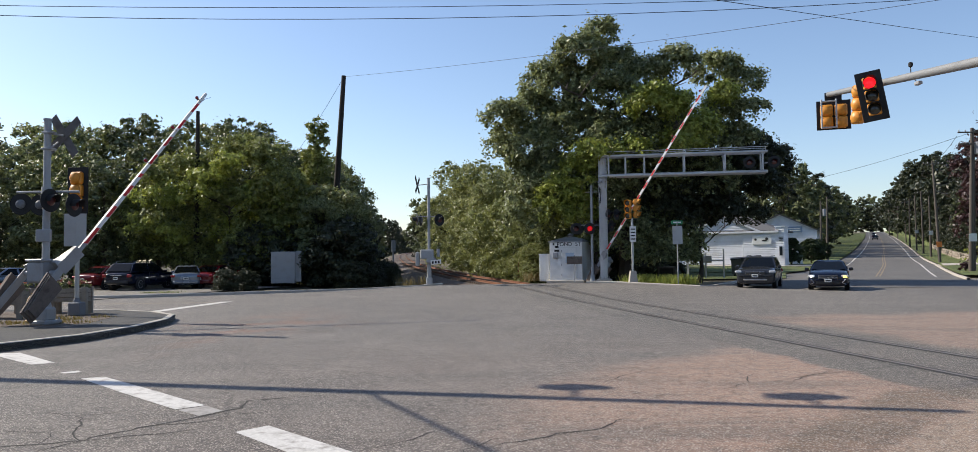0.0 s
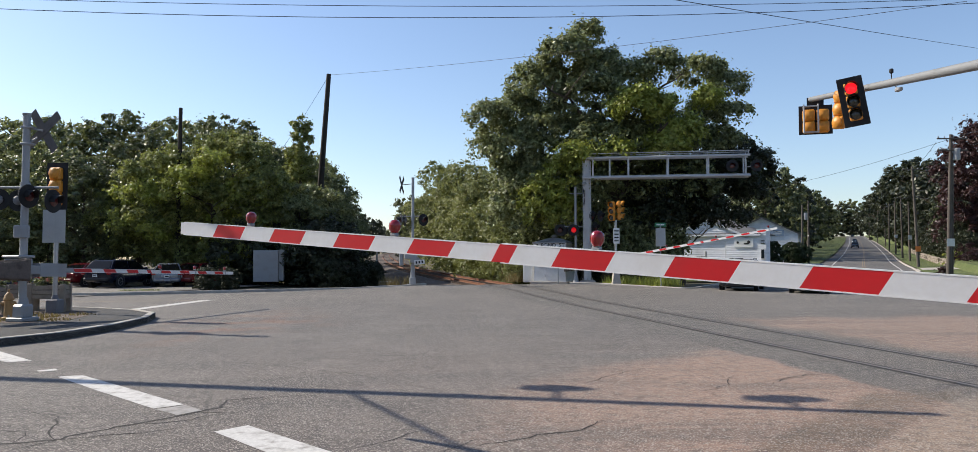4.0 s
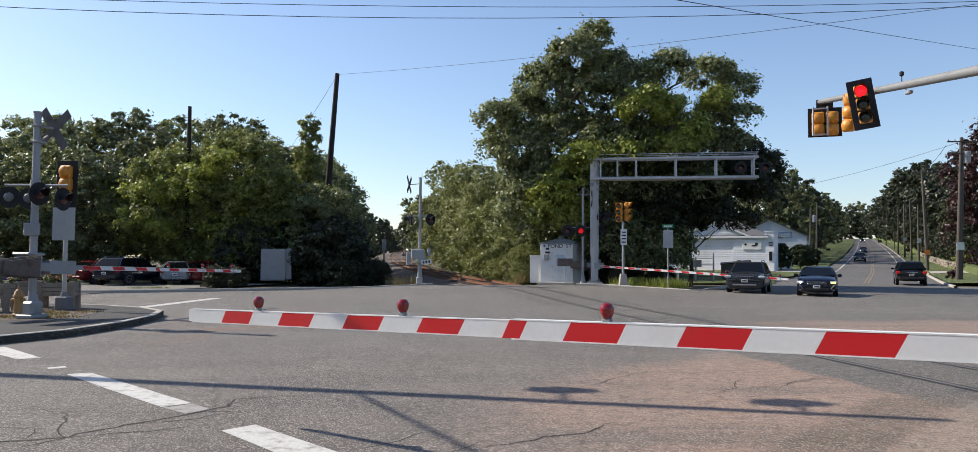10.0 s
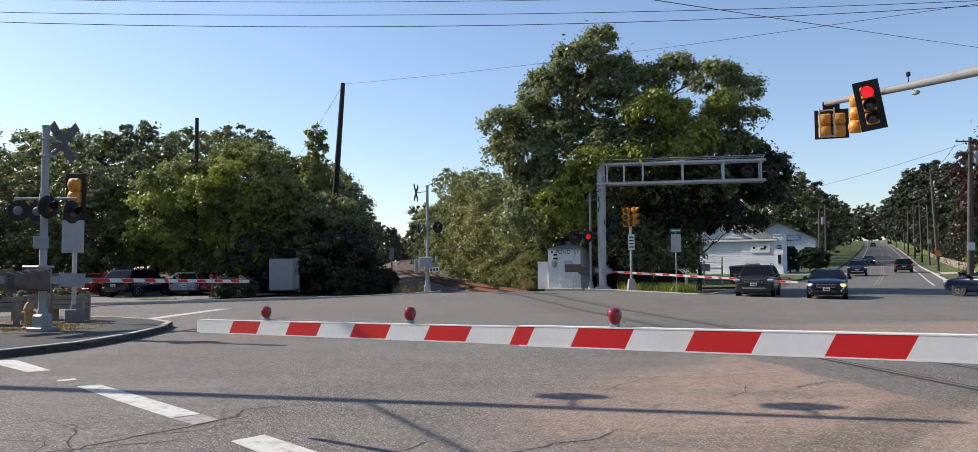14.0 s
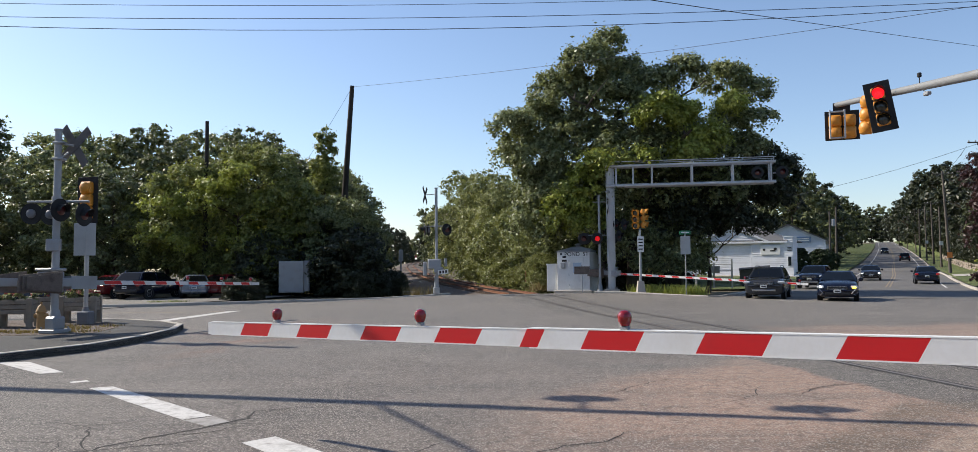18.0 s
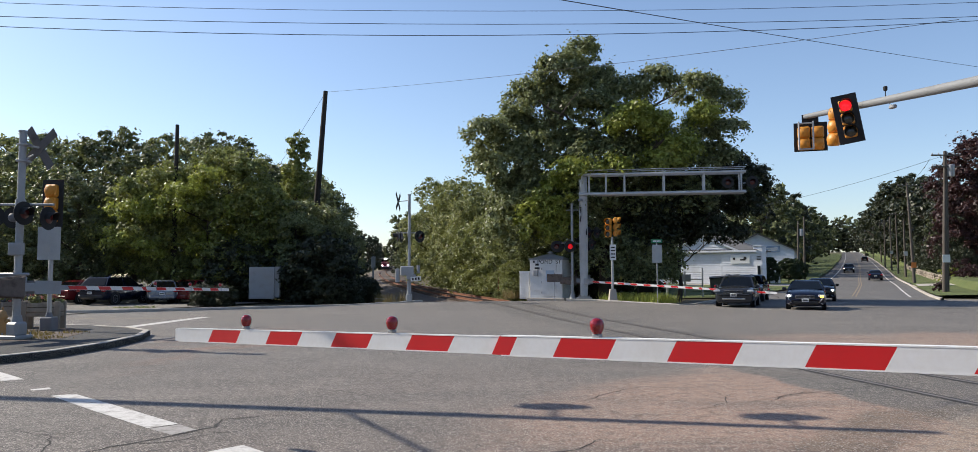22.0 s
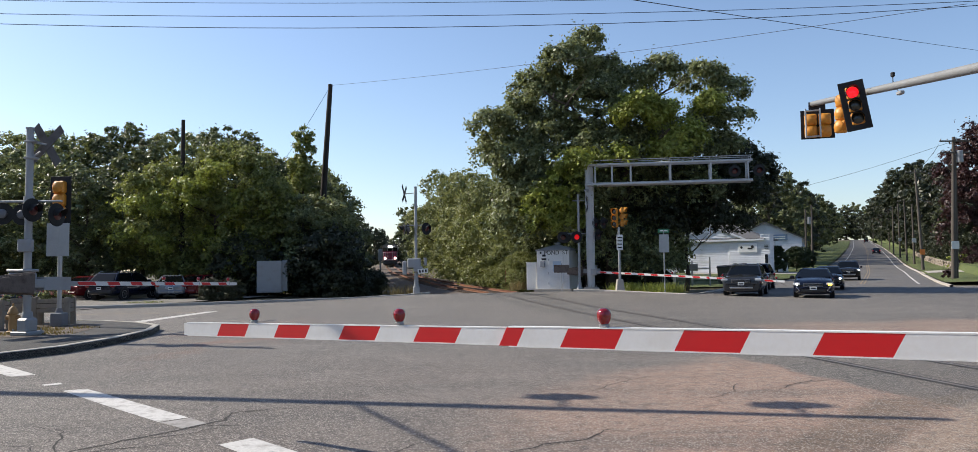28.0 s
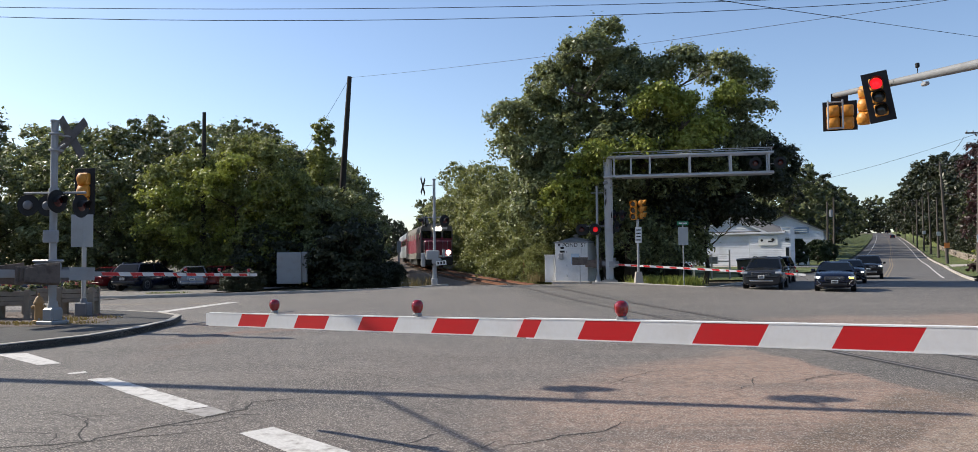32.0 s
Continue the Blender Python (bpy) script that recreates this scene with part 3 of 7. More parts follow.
for side in (-0.755, 0.755):
    b = M()
    for y0, y1 in zip(tys[:-1], tys[1:]):
        vs = [(track_x(y) + side + px * 0.99, y, track_z(y) - 0.14 + pz) for y in (y0, y1) for px, pz in rail_profile]
        n = len(rail_profile)
        b.add(vs, [(i, (i + 1) % n, n + (i + 1) % n, n + i) for i in range(n)])
    fixed("rail", b, RUST, "rusty steel rail on timber sleepers", "rail")
    # in the road the rail lies flush between dark filler strips
    rys = [-40, 0, 5] + [8 + 2 * i for i in range(17)] + [41.6]
    b = M()
    b.grid([[(track_x(y) + side + dx, y, road_z(track_x(y), y) + 0.006) for dx in (-0.036, 0.036)] for y in rys])
    fixed("rail_in_road", b, RAIL_TOP, "worn rail set flush in the road", "rail")
    for dx, w in ((-0.085, 0.09), (0.07, 0.06)):
        b = M()
        b.grid([[(track_x(y) + side + dx + e * w / 2, y, road_z(track_x(y), y) + 0.004) for e in (-1, 1)] for y in rys])
        fixed("track_filler", b, DARK_ASPHALT, "black rubber filler beside a rail in the road", "track filler")


# ---- foliage ----
def foliage(blobs, count, size, rng, clump=0.9, hollow=0.45, lift=0.45):
    """Leaves in rounded clumps at the ends of boughs, crowded near the skin of ellipsoids (x, y, z, rx, ry, rz): the corners of folded kites."""
    vol = np.array([b[3] * b[4] * b[5] for b in blobs]) ** 0.67
    m = max(8, count // 55)
    bl = np.array(blobs)[rng.choice(len(blobs), m, p=vol / vol.sum())]
    d = rng.normal(size=(m, 3))
    d /= np.linalg.norm(d, axis=1)[:, None]
    d[:, 2] = np.where(d[:, 2] < -0.6, -d[:, 2] * 0.6, d[:, 2])
    rad = hollow + (1.05 - hollow) * rng.random(m) ** 0.4
    centre = bl[:, :3] + d * bl[:, 3:6] * rad[:, None]
    girth = clump * (0.2 + 0.42 * rng.random(m) ** 1.5)
    shape = 0.65 + 0.8 * rng.random((m, 3)) ** 1.3
    pick = rng.integers(0, m, count)
    out = rng.normal(size=(count, 3))
    out /= np.linalg.norm(out, axis=1)[:, None]
    out += d[pick] * 0.5 + np.array((0, 0, lift))
    out /= np.linalg.norm(out, axis=1)[:, None]
    # most leaves sit on the skin of their clump, a few on sprigs beyond it
    reach = 0.5 + 0.5 * rng.random(count) ** 0.6
    reach = np.where(rng.random(count) < 0.2, reach * (1.1 + 0.9 * rng.random(count)), reach)
    p = centre[pick] + out * shape[pick] * np.array((1.0, 1.0, 0.8)) * (girth[pick] * reach)[:, None]
    nrm = out * 0.8 + rng.normal(size=(count, 3)) * 0.5 + np.array((0, 0, 0.3))
    nrm /= np.linalg.norm(nrm, axis=1)[:, None]
    a = np.cross(nrm, rng.normal(size=(count, 3)))
    a /= np.linalg.norm(a, axis=1)[:, None] + 1e-9
    c = np.cross(nrm, a)
    s = (size * (0.6 + 0.8 * rng.random(count)))[:, None]
    return np.stack([p - a * s, p + c * s * 0.5 - nrm * s * 0.14, p + a * s, p - c * s * 0.5 - nrm * s * 0.14], 1).reshape(-1, 3)


def leaf_mesh(name, verts, material):
    me = bpy.data.meshes.new(name)
    n = len(verts) // 4
    me.vertices.add(len(verts))
    me.vertices.foreach_set("co", verts.astype(np.float32).ravel())
    me.loops.add(4 * n)
    me.loops.foreach_set("vertex_index", np.arange(4 * n, dtype=np.int32))
    me.polygons.add(n)
    me.polygons.foreach_set("loop_start", np.arange(0, 4 * n, 4, dtype=np.int32))
    me.materials.append(material)
    me.update(calc_edges=True)
    return me


def limbs(b, base, top, r, rng, spread, n=7, depth=1):
    """A tapered trunk with limbs that rise and spread."""
    base, top = Vector(base), Vector(top)
    k = 6
    pts = [base.lerp(top, i / k) + Vector(rng.normal(size=3) * 0.12 * (i > 0) * (top - base).length / 8) for i in range(k + 1)]
    b.tube(pts, [r * (1.25 if i == 0 else 1 - 0.78 * i / k) for i in range(k + 1)], 9 if depth else 6)
    for j in range(n):
        f = 0.3 + 0.65 * (j + 0.5) / n
        p = base.lerp(top, f)
        az = 2.4 * j + rng.random() * 0.8
        ln = spread * (1.1 - 0.55 * f) * (0.75 + 0.5 * rng.random())
        q = p + Vector((math.cos(az) * ln, math.sin(az) * ln, ln * (0.35 + 0.5 * rng.random())))
        if depth:
            limbs(b, p, q, r * 0.42 * (1.1 - 0.5 * f), rng, ln * 0.45, 4, 0)
        else:
            b.tube([p, p.lerp(q, 0.5) + Vector((0, 0, 0.05 * ln)), q], [r * 0.5, r * 0.32, r * 0.1], 5)


def tree(name, m, height, radius, leaves, size, material, seed, label, trunk_r=0.2, bare=0.22, blobs=None, clump=1.0, category="tree", kinds=None):
    """A tree > trunk, crown; kinds: further crowns (blobs, leaves, material) under it."""
    rng = np.random.default_rng(seed)
    root = thing(name, m, label, category)
    b = M()
    limbs(b, (0, 0, -0.2), (radius * 0.08, 0, height * 0.86), trunk_r, rng, radius * 0.85)
    part("trunk", b, BARK, root, "dark furrowed bark")
    if blobs is None:
        blobs = []
        for i in range(9):
            az, f = 2.4 * i + rng.random(), (i + 0.5) / 9
            rr = radius * (0.55 * math.sin(math.pi * (0.12 + 0.8 * f)))
            blobs.append((math.cos(az) * rr, math.sin(az) * rr, height * (bare + (0.92 - bare) * f), radius * (0.5 + 0.2 * rng.random()), radius * (0.5 + 0.2 * rng.random()), height * (0.13 + 0.05 * rng.random())))
    tagged(part("crown", leaf_mesh("crown", foliage(blobs, leaves, size, rng, clump), material), material, root), kind="stuff")
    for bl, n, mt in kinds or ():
        tagged(part("crown", leaf_mesh("crown", foliage(bl, n, size, rng, clump), mt), mt, root, "yellow-green leaves, sunlight put into their colour"), kind="stuff")
    return root


def spot(x, y, rz=0, lift=0.0):
    return pose(x, y, land(x, y) + lift, 0, 0, rz)


def again(ob, x, y, scale=1.0, rz=0, squash=1.0, lift=0.0):
    c = copy_thing(ob, spot(x, y, rz, lift))
    c.scale = (scale, scale, scale * squash)
    return c


BIG = [(-1.4, 0.0, 17.0, 0.9, 1.2, 0.9), (-2.9, -1.2, 15.3, 1.7, 1.4, 1.2), (-0.3, 1.0, 15.0, 1.7, 1.4, 1.2), (-4.5, 0.4, 13.6, 2.0, 1.8, 1.6), (-1.4, -0.6, 12.7, 2.4, 2.0, 1.7), (1.4, 0.0, 14.0, 1.6, 1.4, 1.1), (3.3, -1.2, 14.6, 1.4, 1.2, 1.0), (6.7, 1.0, 14.7, 1.7, 1.4, 1.0), (8.2, 0.4, 13.7, 1.1, 1.2, 0.8), (8.0, -0.6, 11.6, 1.2, 1.2, 0.7), (6.7, 0.0, 11.8, 1.2, 1.2, 0.9), (-7.9, -1.2, 11.1, 1.3, 1.2, 1.0), (-6.0, 1.0, 11.7, 1.7, 1.6, 1.5), (-8.1, 0.4, 9.5, 0.9, 1.2, 1.0), (-6.3, -0.6, 8.9, 1.8, 1.7, 1.5), (-3.4, 0.0, 10.2, 2.4, 2.1, 1.9), (-0.2, -1.2, 9.4, 2.6, 2.3, 2.0), (3.4, 1.0, 10.3, 2.3, 2.0, 1.7), (5.7, 0.4, 9.8, 2.0, 1.8, 1.5), (7.5, -0.6, 9.7, 1.0, 1.2, 0.8), (-5.3, 0.0, 7.1, 2.1, 1.9, 1.7), (-2.0, -1.2, 6.6, 2.2, 2.0, 1.8), (1.9, 1.0, 6.8, 2.6, 2.2, 1.9), (4.9, 0.4, 7.1, 2.5, 2.0, 1.6), (-6.2, -0.6, 5.0, 1.6, 1.8, 1.9), (-3.9, 3.4, 3.4, 1.9, 2.0, 2.1), (-0.4, -0.4, 3.2, 2.4, 2.2, 2.1), (2.6, 1.0, 3.0, 2.5, 2.4, 2.3)]
# sunlit patches of the big crown, painted as clumps of brighter leaves
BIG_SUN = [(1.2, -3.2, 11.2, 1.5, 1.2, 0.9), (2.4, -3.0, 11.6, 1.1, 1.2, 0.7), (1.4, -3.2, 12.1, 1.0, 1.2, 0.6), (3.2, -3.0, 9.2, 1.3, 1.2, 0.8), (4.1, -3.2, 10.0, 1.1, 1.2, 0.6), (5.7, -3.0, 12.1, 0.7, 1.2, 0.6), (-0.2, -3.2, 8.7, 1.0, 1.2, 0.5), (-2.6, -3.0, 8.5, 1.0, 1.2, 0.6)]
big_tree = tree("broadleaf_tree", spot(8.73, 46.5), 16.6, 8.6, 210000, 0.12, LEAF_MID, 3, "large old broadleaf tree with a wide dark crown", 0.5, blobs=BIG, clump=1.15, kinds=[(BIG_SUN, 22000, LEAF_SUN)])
big_tree.scale = (0.938, 0.938, 0.925)
# this crown stands in shade, which its very dark leaf colour paints in
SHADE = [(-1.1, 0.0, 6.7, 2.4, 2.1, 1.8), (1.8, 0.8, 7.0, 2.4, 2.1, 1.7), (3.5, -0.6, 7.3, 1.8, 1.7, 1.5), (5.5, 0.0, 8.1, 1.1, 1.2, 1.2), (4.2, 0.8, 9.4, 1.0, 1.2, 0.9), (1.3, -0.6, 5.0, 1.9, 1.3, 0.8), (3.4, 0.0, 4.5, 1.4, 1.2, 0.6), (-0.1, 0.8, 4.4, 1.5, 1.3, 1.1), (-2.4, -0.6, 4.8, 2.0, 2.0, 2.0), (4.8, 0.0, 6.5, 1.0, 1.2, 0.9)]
shade_tree = tree("broadleaf_tree", spot(13.5, 47.4), 8.6, 4.5, 60000, 0.115, LEAF_DEEP, 4, "spreading tree, shade put into its dark leaves, boughs hanging before the shop", 0.17, blobs=SHADE, clump=1.1)

shade_tree.scale = (0.91, 0.91, 0.93)
t_a = tree("broadleaf_tree", spot(-34, 58), 11.0, 4.2, 22000, 0.15, LEAF_MID, 11, "leafy green tree at the edge of the wood", 0.22, 0.1, clump=1.2)
t_b = tree("broadleaf_tree", spot(-27, 62), 11.5, 3.8, 22000, 0.15, LEAF_DARK, 12, "dark green tree in the wood", 0.22, 0.1, clump=1.2)
t_c = tree("broadleaf_tree", spot(-15.2, 51.5), 7.6, 3.6, 26000, 0.12, LEAF_SUN, 13, "bushy yellow-green tree beside the lot", 0.18, 0.03, clump=0.95)
LEAN = [(1.0, 0.0, 8.7, 1.7, 1.4, 1.2), (3.0, -1.0, 8.3, 1.5, 1.3, 1.2), (-1.1, 0.8, 7.5, 1.9, 1.7, 1.5), (-2.9, 0.0, 7.6, 1.7, 1.5, 1.2), (-4.1, -1.0, 6.7, 1.5, 1.4, 1.3), (-6.3, 0.8, 5.9, 1.4, 1.3, 1.3), (-6.5, 0.0, 4.2, 1.2, 1.2, 1.2), (-3.6, -1.0, 4.3, 1.9, 1.8, 1.6), (-1.9, 0.8, 4.3, 2.2, 2.1, 1.9), (1.3, 0.0, 5.1, 2.2, 2.1, 2.1), (3.8, -1.0, 6.2, 1.6, 1.7, 1.9), (-5.2, 0.8, 2.5, 1.3, 1.2, 1.1), (-2.4, 0.0, 2.0, 1.5, 1.3, 1.2), (2.4, -1.0, 2.4, 2.3, 2.0, 1.8), (-0.6, 0.8, 1.8, 1.7, 1.4, 1.2), (4.2, 0.0, 3.6, 1.6, 1.8, 2.1)]
# the lit front of this crown, given by a brighter leaf colour
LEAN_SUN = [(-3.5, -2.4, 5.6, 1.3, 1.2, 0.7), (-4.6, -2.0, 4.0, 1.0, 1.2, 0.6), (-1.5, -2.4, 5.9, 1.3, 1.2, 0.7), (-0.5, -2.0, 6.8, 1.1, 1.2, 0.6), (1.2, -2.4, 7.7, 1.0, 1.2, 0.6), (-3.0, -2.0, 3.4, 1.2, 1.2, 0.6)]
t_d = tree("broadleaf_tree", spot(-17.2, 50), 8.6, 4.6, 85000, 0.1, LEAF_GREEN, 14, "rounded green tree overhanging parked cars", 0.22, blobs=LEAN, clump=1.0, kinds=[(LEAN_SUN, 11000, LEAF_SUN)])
t_e = tree("broadleaf_tree", spot(0.9, 70), 9.4, 3.4, 32000, 0.1, LEAF_PALE, 18, "dusty grey-green sunlit tree beside the track", 0.16, 0.0, clump=1.0)
t_f = tree("broadleaf_tree", spot(-52, 62), 12.0, 4.0, 8000, 0.3, LEAF_DEEP, 19, "dark green broadleaf tree with a dense crown", 0.24, 0.06, clump=1.3)
t_g = tree("broadleaf_tree", spot(-47, 55), 12.0, 4.4, 8000, 0.3, LEAF_DARK, 20, "green broadleaf tree with a full crown", 0.24, 0.06, clump=1.3)
tree("broadleaf_tree", spot(6.7, 45.3), 7.4, 1.8, 18000, 0.1, LEAF_SUN, 21, "slim yellow-green tree behind the relay hut", 0.1, blobs=[(-1.3, -1.2, 6.6, 1.4, 1.0, 0.9), (-1.9, -1.0, 5.5, 1.6, 1.1, 0.9), (-0.3, -1.2, 7.4, 1.0, 0.9, 0.7), (-2.4, -0.8, 4.4, 1.2, 1.0, 0.8), (-1.0, -1.0, 4.6, 1.2, 1.0, 0.8)], clump=0.8)
shrub = tree("shrub", spot(3.2, 53), 5.2, 2.6, 26000, 0.085, LEAF_DRY, 15, "dusty green and brown trackside scrub", 0.1, 0.0, clump=0.8, category="bush")
# leaves coloured nearly black for the deep shade under the trees
shrub_d = tree("shrub", spot(-9.0, 47.4), 4.0, 2.4, 17000, 0.115, LEAF_DEEP, 16, "bushes beside the track, their shade put into dark leaves", 0.1, 0.0, clump=0.8, category="bush")
IVY = [(0.05 * math.sin(2 * k), 0, 1.0 + 0.9 * k, 1.5 - 0.075 * k, 1.3 - 0.07 * k, 0.9) for k in range(12)]
tree("ivy_column", spot(-12.0, 54), 11.2, 1.2, 34000, 0.105, LEAF_GREEN, 17, "tall green ivy climbing an old trunk", 0.2, blobs=IVY, clump=0.55)
for x, y, s, r, src, q in ((-42, 60, 1.2, 40, t_b, 1), (-38, 67, 1.3, 100, t_a, 1), (-31, 66, 1.2, 10, t_b, 1), (-25, 69, 1.3, 200, t_a, 1), (-20, 63, 1.12, 70, t_b, 1), (-17, 70, 1.1, 150, t_a, 1), (-29, 53, 0.85, 300, t_a, 1), (-35, 51, 0.8, 330, t_b, 0.9), (-41, 50, 0.8, 200, t_a, 0.9), (-25.5, 50.5, 0.75, 100, t_b, 0.95),
                           (-9.7, 52, 0.6, 40, t_a, 1), (-11.0, 50.2, 0.62, 160, t_a, 1), (-15, 61, 0.9, 120, t_b, 1), (-12.2, 57, 0.72, 10, t_b, 1), (-14.0, 66, 0.95, 210, t_a, 1), (-15.0, 76, 0.9, 0, t_b, 1), (-16.9, 90, 0.9, 90, t_a, 1), (-19.2, 104, 0.9, 45, t_b, 1), (-22.0, 130, 0.9, 10, t_f, 1), (-25.0, 160, 0.9, 60, t_g, 1), (-29, 200, 0.95, 220, t_f, 1), (-32, 250, 1.0, 130, t_f, 1), (-36, 300, 1.0, 30, t_f, 1), (-41.3, 360, 1.05, 200, t_f, 1), (-46.3, 420, 1.1, 80, t_f, 1), (-53, 500, 1.2, 80, t_f, 1), (-62, 600, 1.4, 140, t_f, 1), (-72, 720, 1.6, 280, t_f, 1), (-8.0, 130, 0.95, 40, t_g, 1), (-12.0, 162, 1.1, 110, t_g, 1), (-16.5, 205, 1.15, 200, t_f, 1), (-21.5, 262, 1.2, 290, t_g, 1), (-27, 330, 1.3, 20, t_f, 1), (-36, 470, 1.4, 20, t_f, 1), (-46, 600, 1.5, 90, t_f, 1),
                           (-22, 300, 1.2, 30, t_f, 1), (-10.5, 180, 1.15, 200, t_f, 1), (-4.0, 118, 1.05, 40, t_e, 1), (-5.0, 145, 1.15, 40, t_g, 1), (-1.2, 95, 1.1, 300, t_e, 1), (-2.6, 104, 1.1, 20, t_a, 1), (2.0, 80, 1.1, 20, t_e, 0.95), (4.4, 67, 0.95, 70, t_e, 0.95), (-2.4, 82, 1.2, 200, t_e, 1), (-0.2, 75, 1.12, 250, t_e, 1), (5.5, 74, 1.0, 10, t_b, 1), (7.5, 62, 0.85, 180, t_b, 1), (10.5, 65, 0.8, 30, t_b, 1), (14, 68, 0.9, 230, t_b, 1), (12, 75, 1.0, 330, t_b, 1), (21, 98, 1.0, 300, t_b, 1), (28, 104, 1.0, 200, t_a, 1), (35, 112, 1.0, 100, t_b, 1)):
    again(src, x, y, s, r, q)
for x, y, s, r in ((2.0, 57, 1.1, 40), (4.3, 58, 1.15, 100), (5.8, 55, 1.0, 200), (1.6, 62, 1.2, 300), (0.4, 68, 1.2, 10), (3.6, 50.5, 0.6, 77), (5.2, 49.8, 0.7, 200), (3.0, 47.8, 0.5, 10)):
    again(shrub, x, y, s, r)
# small dark copies added over trackside soil to stand in for its shade
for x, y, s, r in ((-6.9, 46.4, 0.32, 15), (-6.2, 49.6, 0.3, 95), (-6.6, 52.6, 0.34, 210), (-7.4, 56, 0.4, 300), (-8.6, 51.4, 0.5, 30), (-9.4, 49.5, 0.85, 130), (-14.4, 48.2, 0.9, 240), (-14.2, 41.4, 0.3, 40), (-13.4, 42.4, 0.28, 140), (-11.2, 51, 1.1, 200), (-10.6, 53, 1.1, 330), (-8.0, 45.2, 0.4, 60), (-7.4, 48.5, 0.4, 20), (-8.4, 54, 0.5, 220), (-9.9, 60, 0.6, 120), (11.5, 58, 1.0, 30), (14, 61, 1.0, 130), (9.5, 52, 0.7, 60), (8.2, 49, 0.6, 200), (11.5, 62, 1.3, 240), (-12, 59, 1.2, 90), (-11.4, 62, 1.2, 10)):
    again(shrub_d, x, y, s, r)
for i in range(30):
    s = 62 + i * (7 + 0.35 * i)
    p = on_road(s - 4, 31 + 8 * math.sin(i * 1.3) ** 2)
    again((t_f, t_g)[i % 2], p.x, p.y, 1.1 + 0.025 * i, 90 * i, 1.1, 2.0)
    p = on_road(s + 4, -11.5 - 7 * math.sin(i * 1.9) ** 2)
    if i > 2:
        again((t_f, t_g)[i % 2], p.x, p.y, 1.05 + 0.45 * math.sin(i * 1.3) ** 2, 70 * i)
# the dark wood above the stone wall rises up the hill
for i, (s, h) in enumerate(((88, 12.6), (100, 14.2), (115, 16.2), (135, 18), (155, 20), (180, 22.5), (205, 24), (235, 23.5), (270, 24), (310, 24.5), (360, 25), (420, 25), (500, 26))):
    for v, f in ((13.4, 1.0), (21, 0.95)):
        p = on_road(s + 5 * (v > 20), v + 0.8 * math.sin(i * 2.6))
        again(t_f, p.x, p.y, h * f / 12.6, 64 * i + 20 * v, 1.0, 0.6)
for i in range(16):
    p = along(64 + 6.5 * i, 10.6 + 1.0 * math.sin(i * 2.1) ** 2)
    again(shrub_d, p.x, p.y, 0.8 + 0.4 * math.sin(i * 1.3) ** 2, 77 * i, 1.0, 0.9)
for i in range(24):
    p = on_road(520 + 22 * (i % 3), -60 + 5.5 * i)
    again((t_f, t_g)[i % 2], p.x, p.y, 1.5 + 0.35 * (i % 3), 40 * i)
# the wood beyond the end of the track
for i in range(16):
    again((t_f, t_g)[i % 2], -150 + 7.5 * i, 1015 + 14 * (i % 3), 2.0 + 0.3 * math.sin(i * 2.2), 50 * i)
# added trees, all out of view, block the sky behind and beside the camera
for i in range(22):
    a = math.radians(152 + i * 11.5)
    again((t_g, t_f)[i % 2], math.cos(a) * 58 + 3, math.sin(a) * 48 + 2, 1.1 + 0.3 * math.sin(i * 1.7) ** 2, 47 * i)

# ---- crossing equipment ----
RED_LIT = glow("lit_red_lens", (0.9, 0.012, 0.02), 1.0, (0.35, 0.006, 0.01))
RED_DIM = glow("lit_red_flasher", (0.9, 0.012, 0.02), 0.4, (0.3, 0.006, 0.01))
RED_LENS = paint("red_lens", (0.07, 0.004, 0.005), 0.3, dirt=0.1, coat=0.6)
RED_BALL = paint("red_lamp_plastic", (0.24, 0.003, 0.007), 0.1, dirt=0.1, coat=0.7)
DARK_LENS = paint("dark_lens", (0.03, 0.028, 0.02), 0.2, dirt=0.1, coat=0.4)
WHITE_GLOW = glow("lit_white_lamp", (1.0, 0.9, 0.7), 14, (0.8, 0.8, 0.8))
HOUSING = paint("dull_grey_housing", (0.17, 0.175, 0.19), 0.6, 0, 0.4)
WEATHERED_BACK = paint("weathered_sign_back", (0.13, 0.12, 0.115), 0.8, 0, 0.6, (0.07, 0.06, 0.055), 4, 25)
RUSTY_PLATE = paint("rusty_counterweight", (0.17, 0.135, 0.115), 0.8, 0.2, 0.7, (0.03, 0.02, 0.018), 4, 30)
SIGN_BACK = paint("bare_sign_metal", (0.42, 0.43, 0.43), 0.5, 0.4, 0.3)
SIGN_GREEN = paint("green_sign_sheet", (0.02, 0.2, 0.09), 0.45)
SIGN_WHITE = paint("white_sign_sheet", (0.75, 0.75, 0.73), 0.5)
ORANGE_SIGN = paint("orange_sign_sheet", (0.7, 0.2, 0.03), 0.5)
HYDRANT = paint("hydrant_paint", (0.36, 0.22, 0.09), 0.6, 0, 0.5, (0.2, 0.12, 0.05), 6, 40)
GREY_WOOD = paint("weathered_planter_wood", (0.3, 0.26, 0.21), 0.9, 0, 0.6, (0.12, 0.1, 0.08), 5, 30, 0.004, vary=0.35)
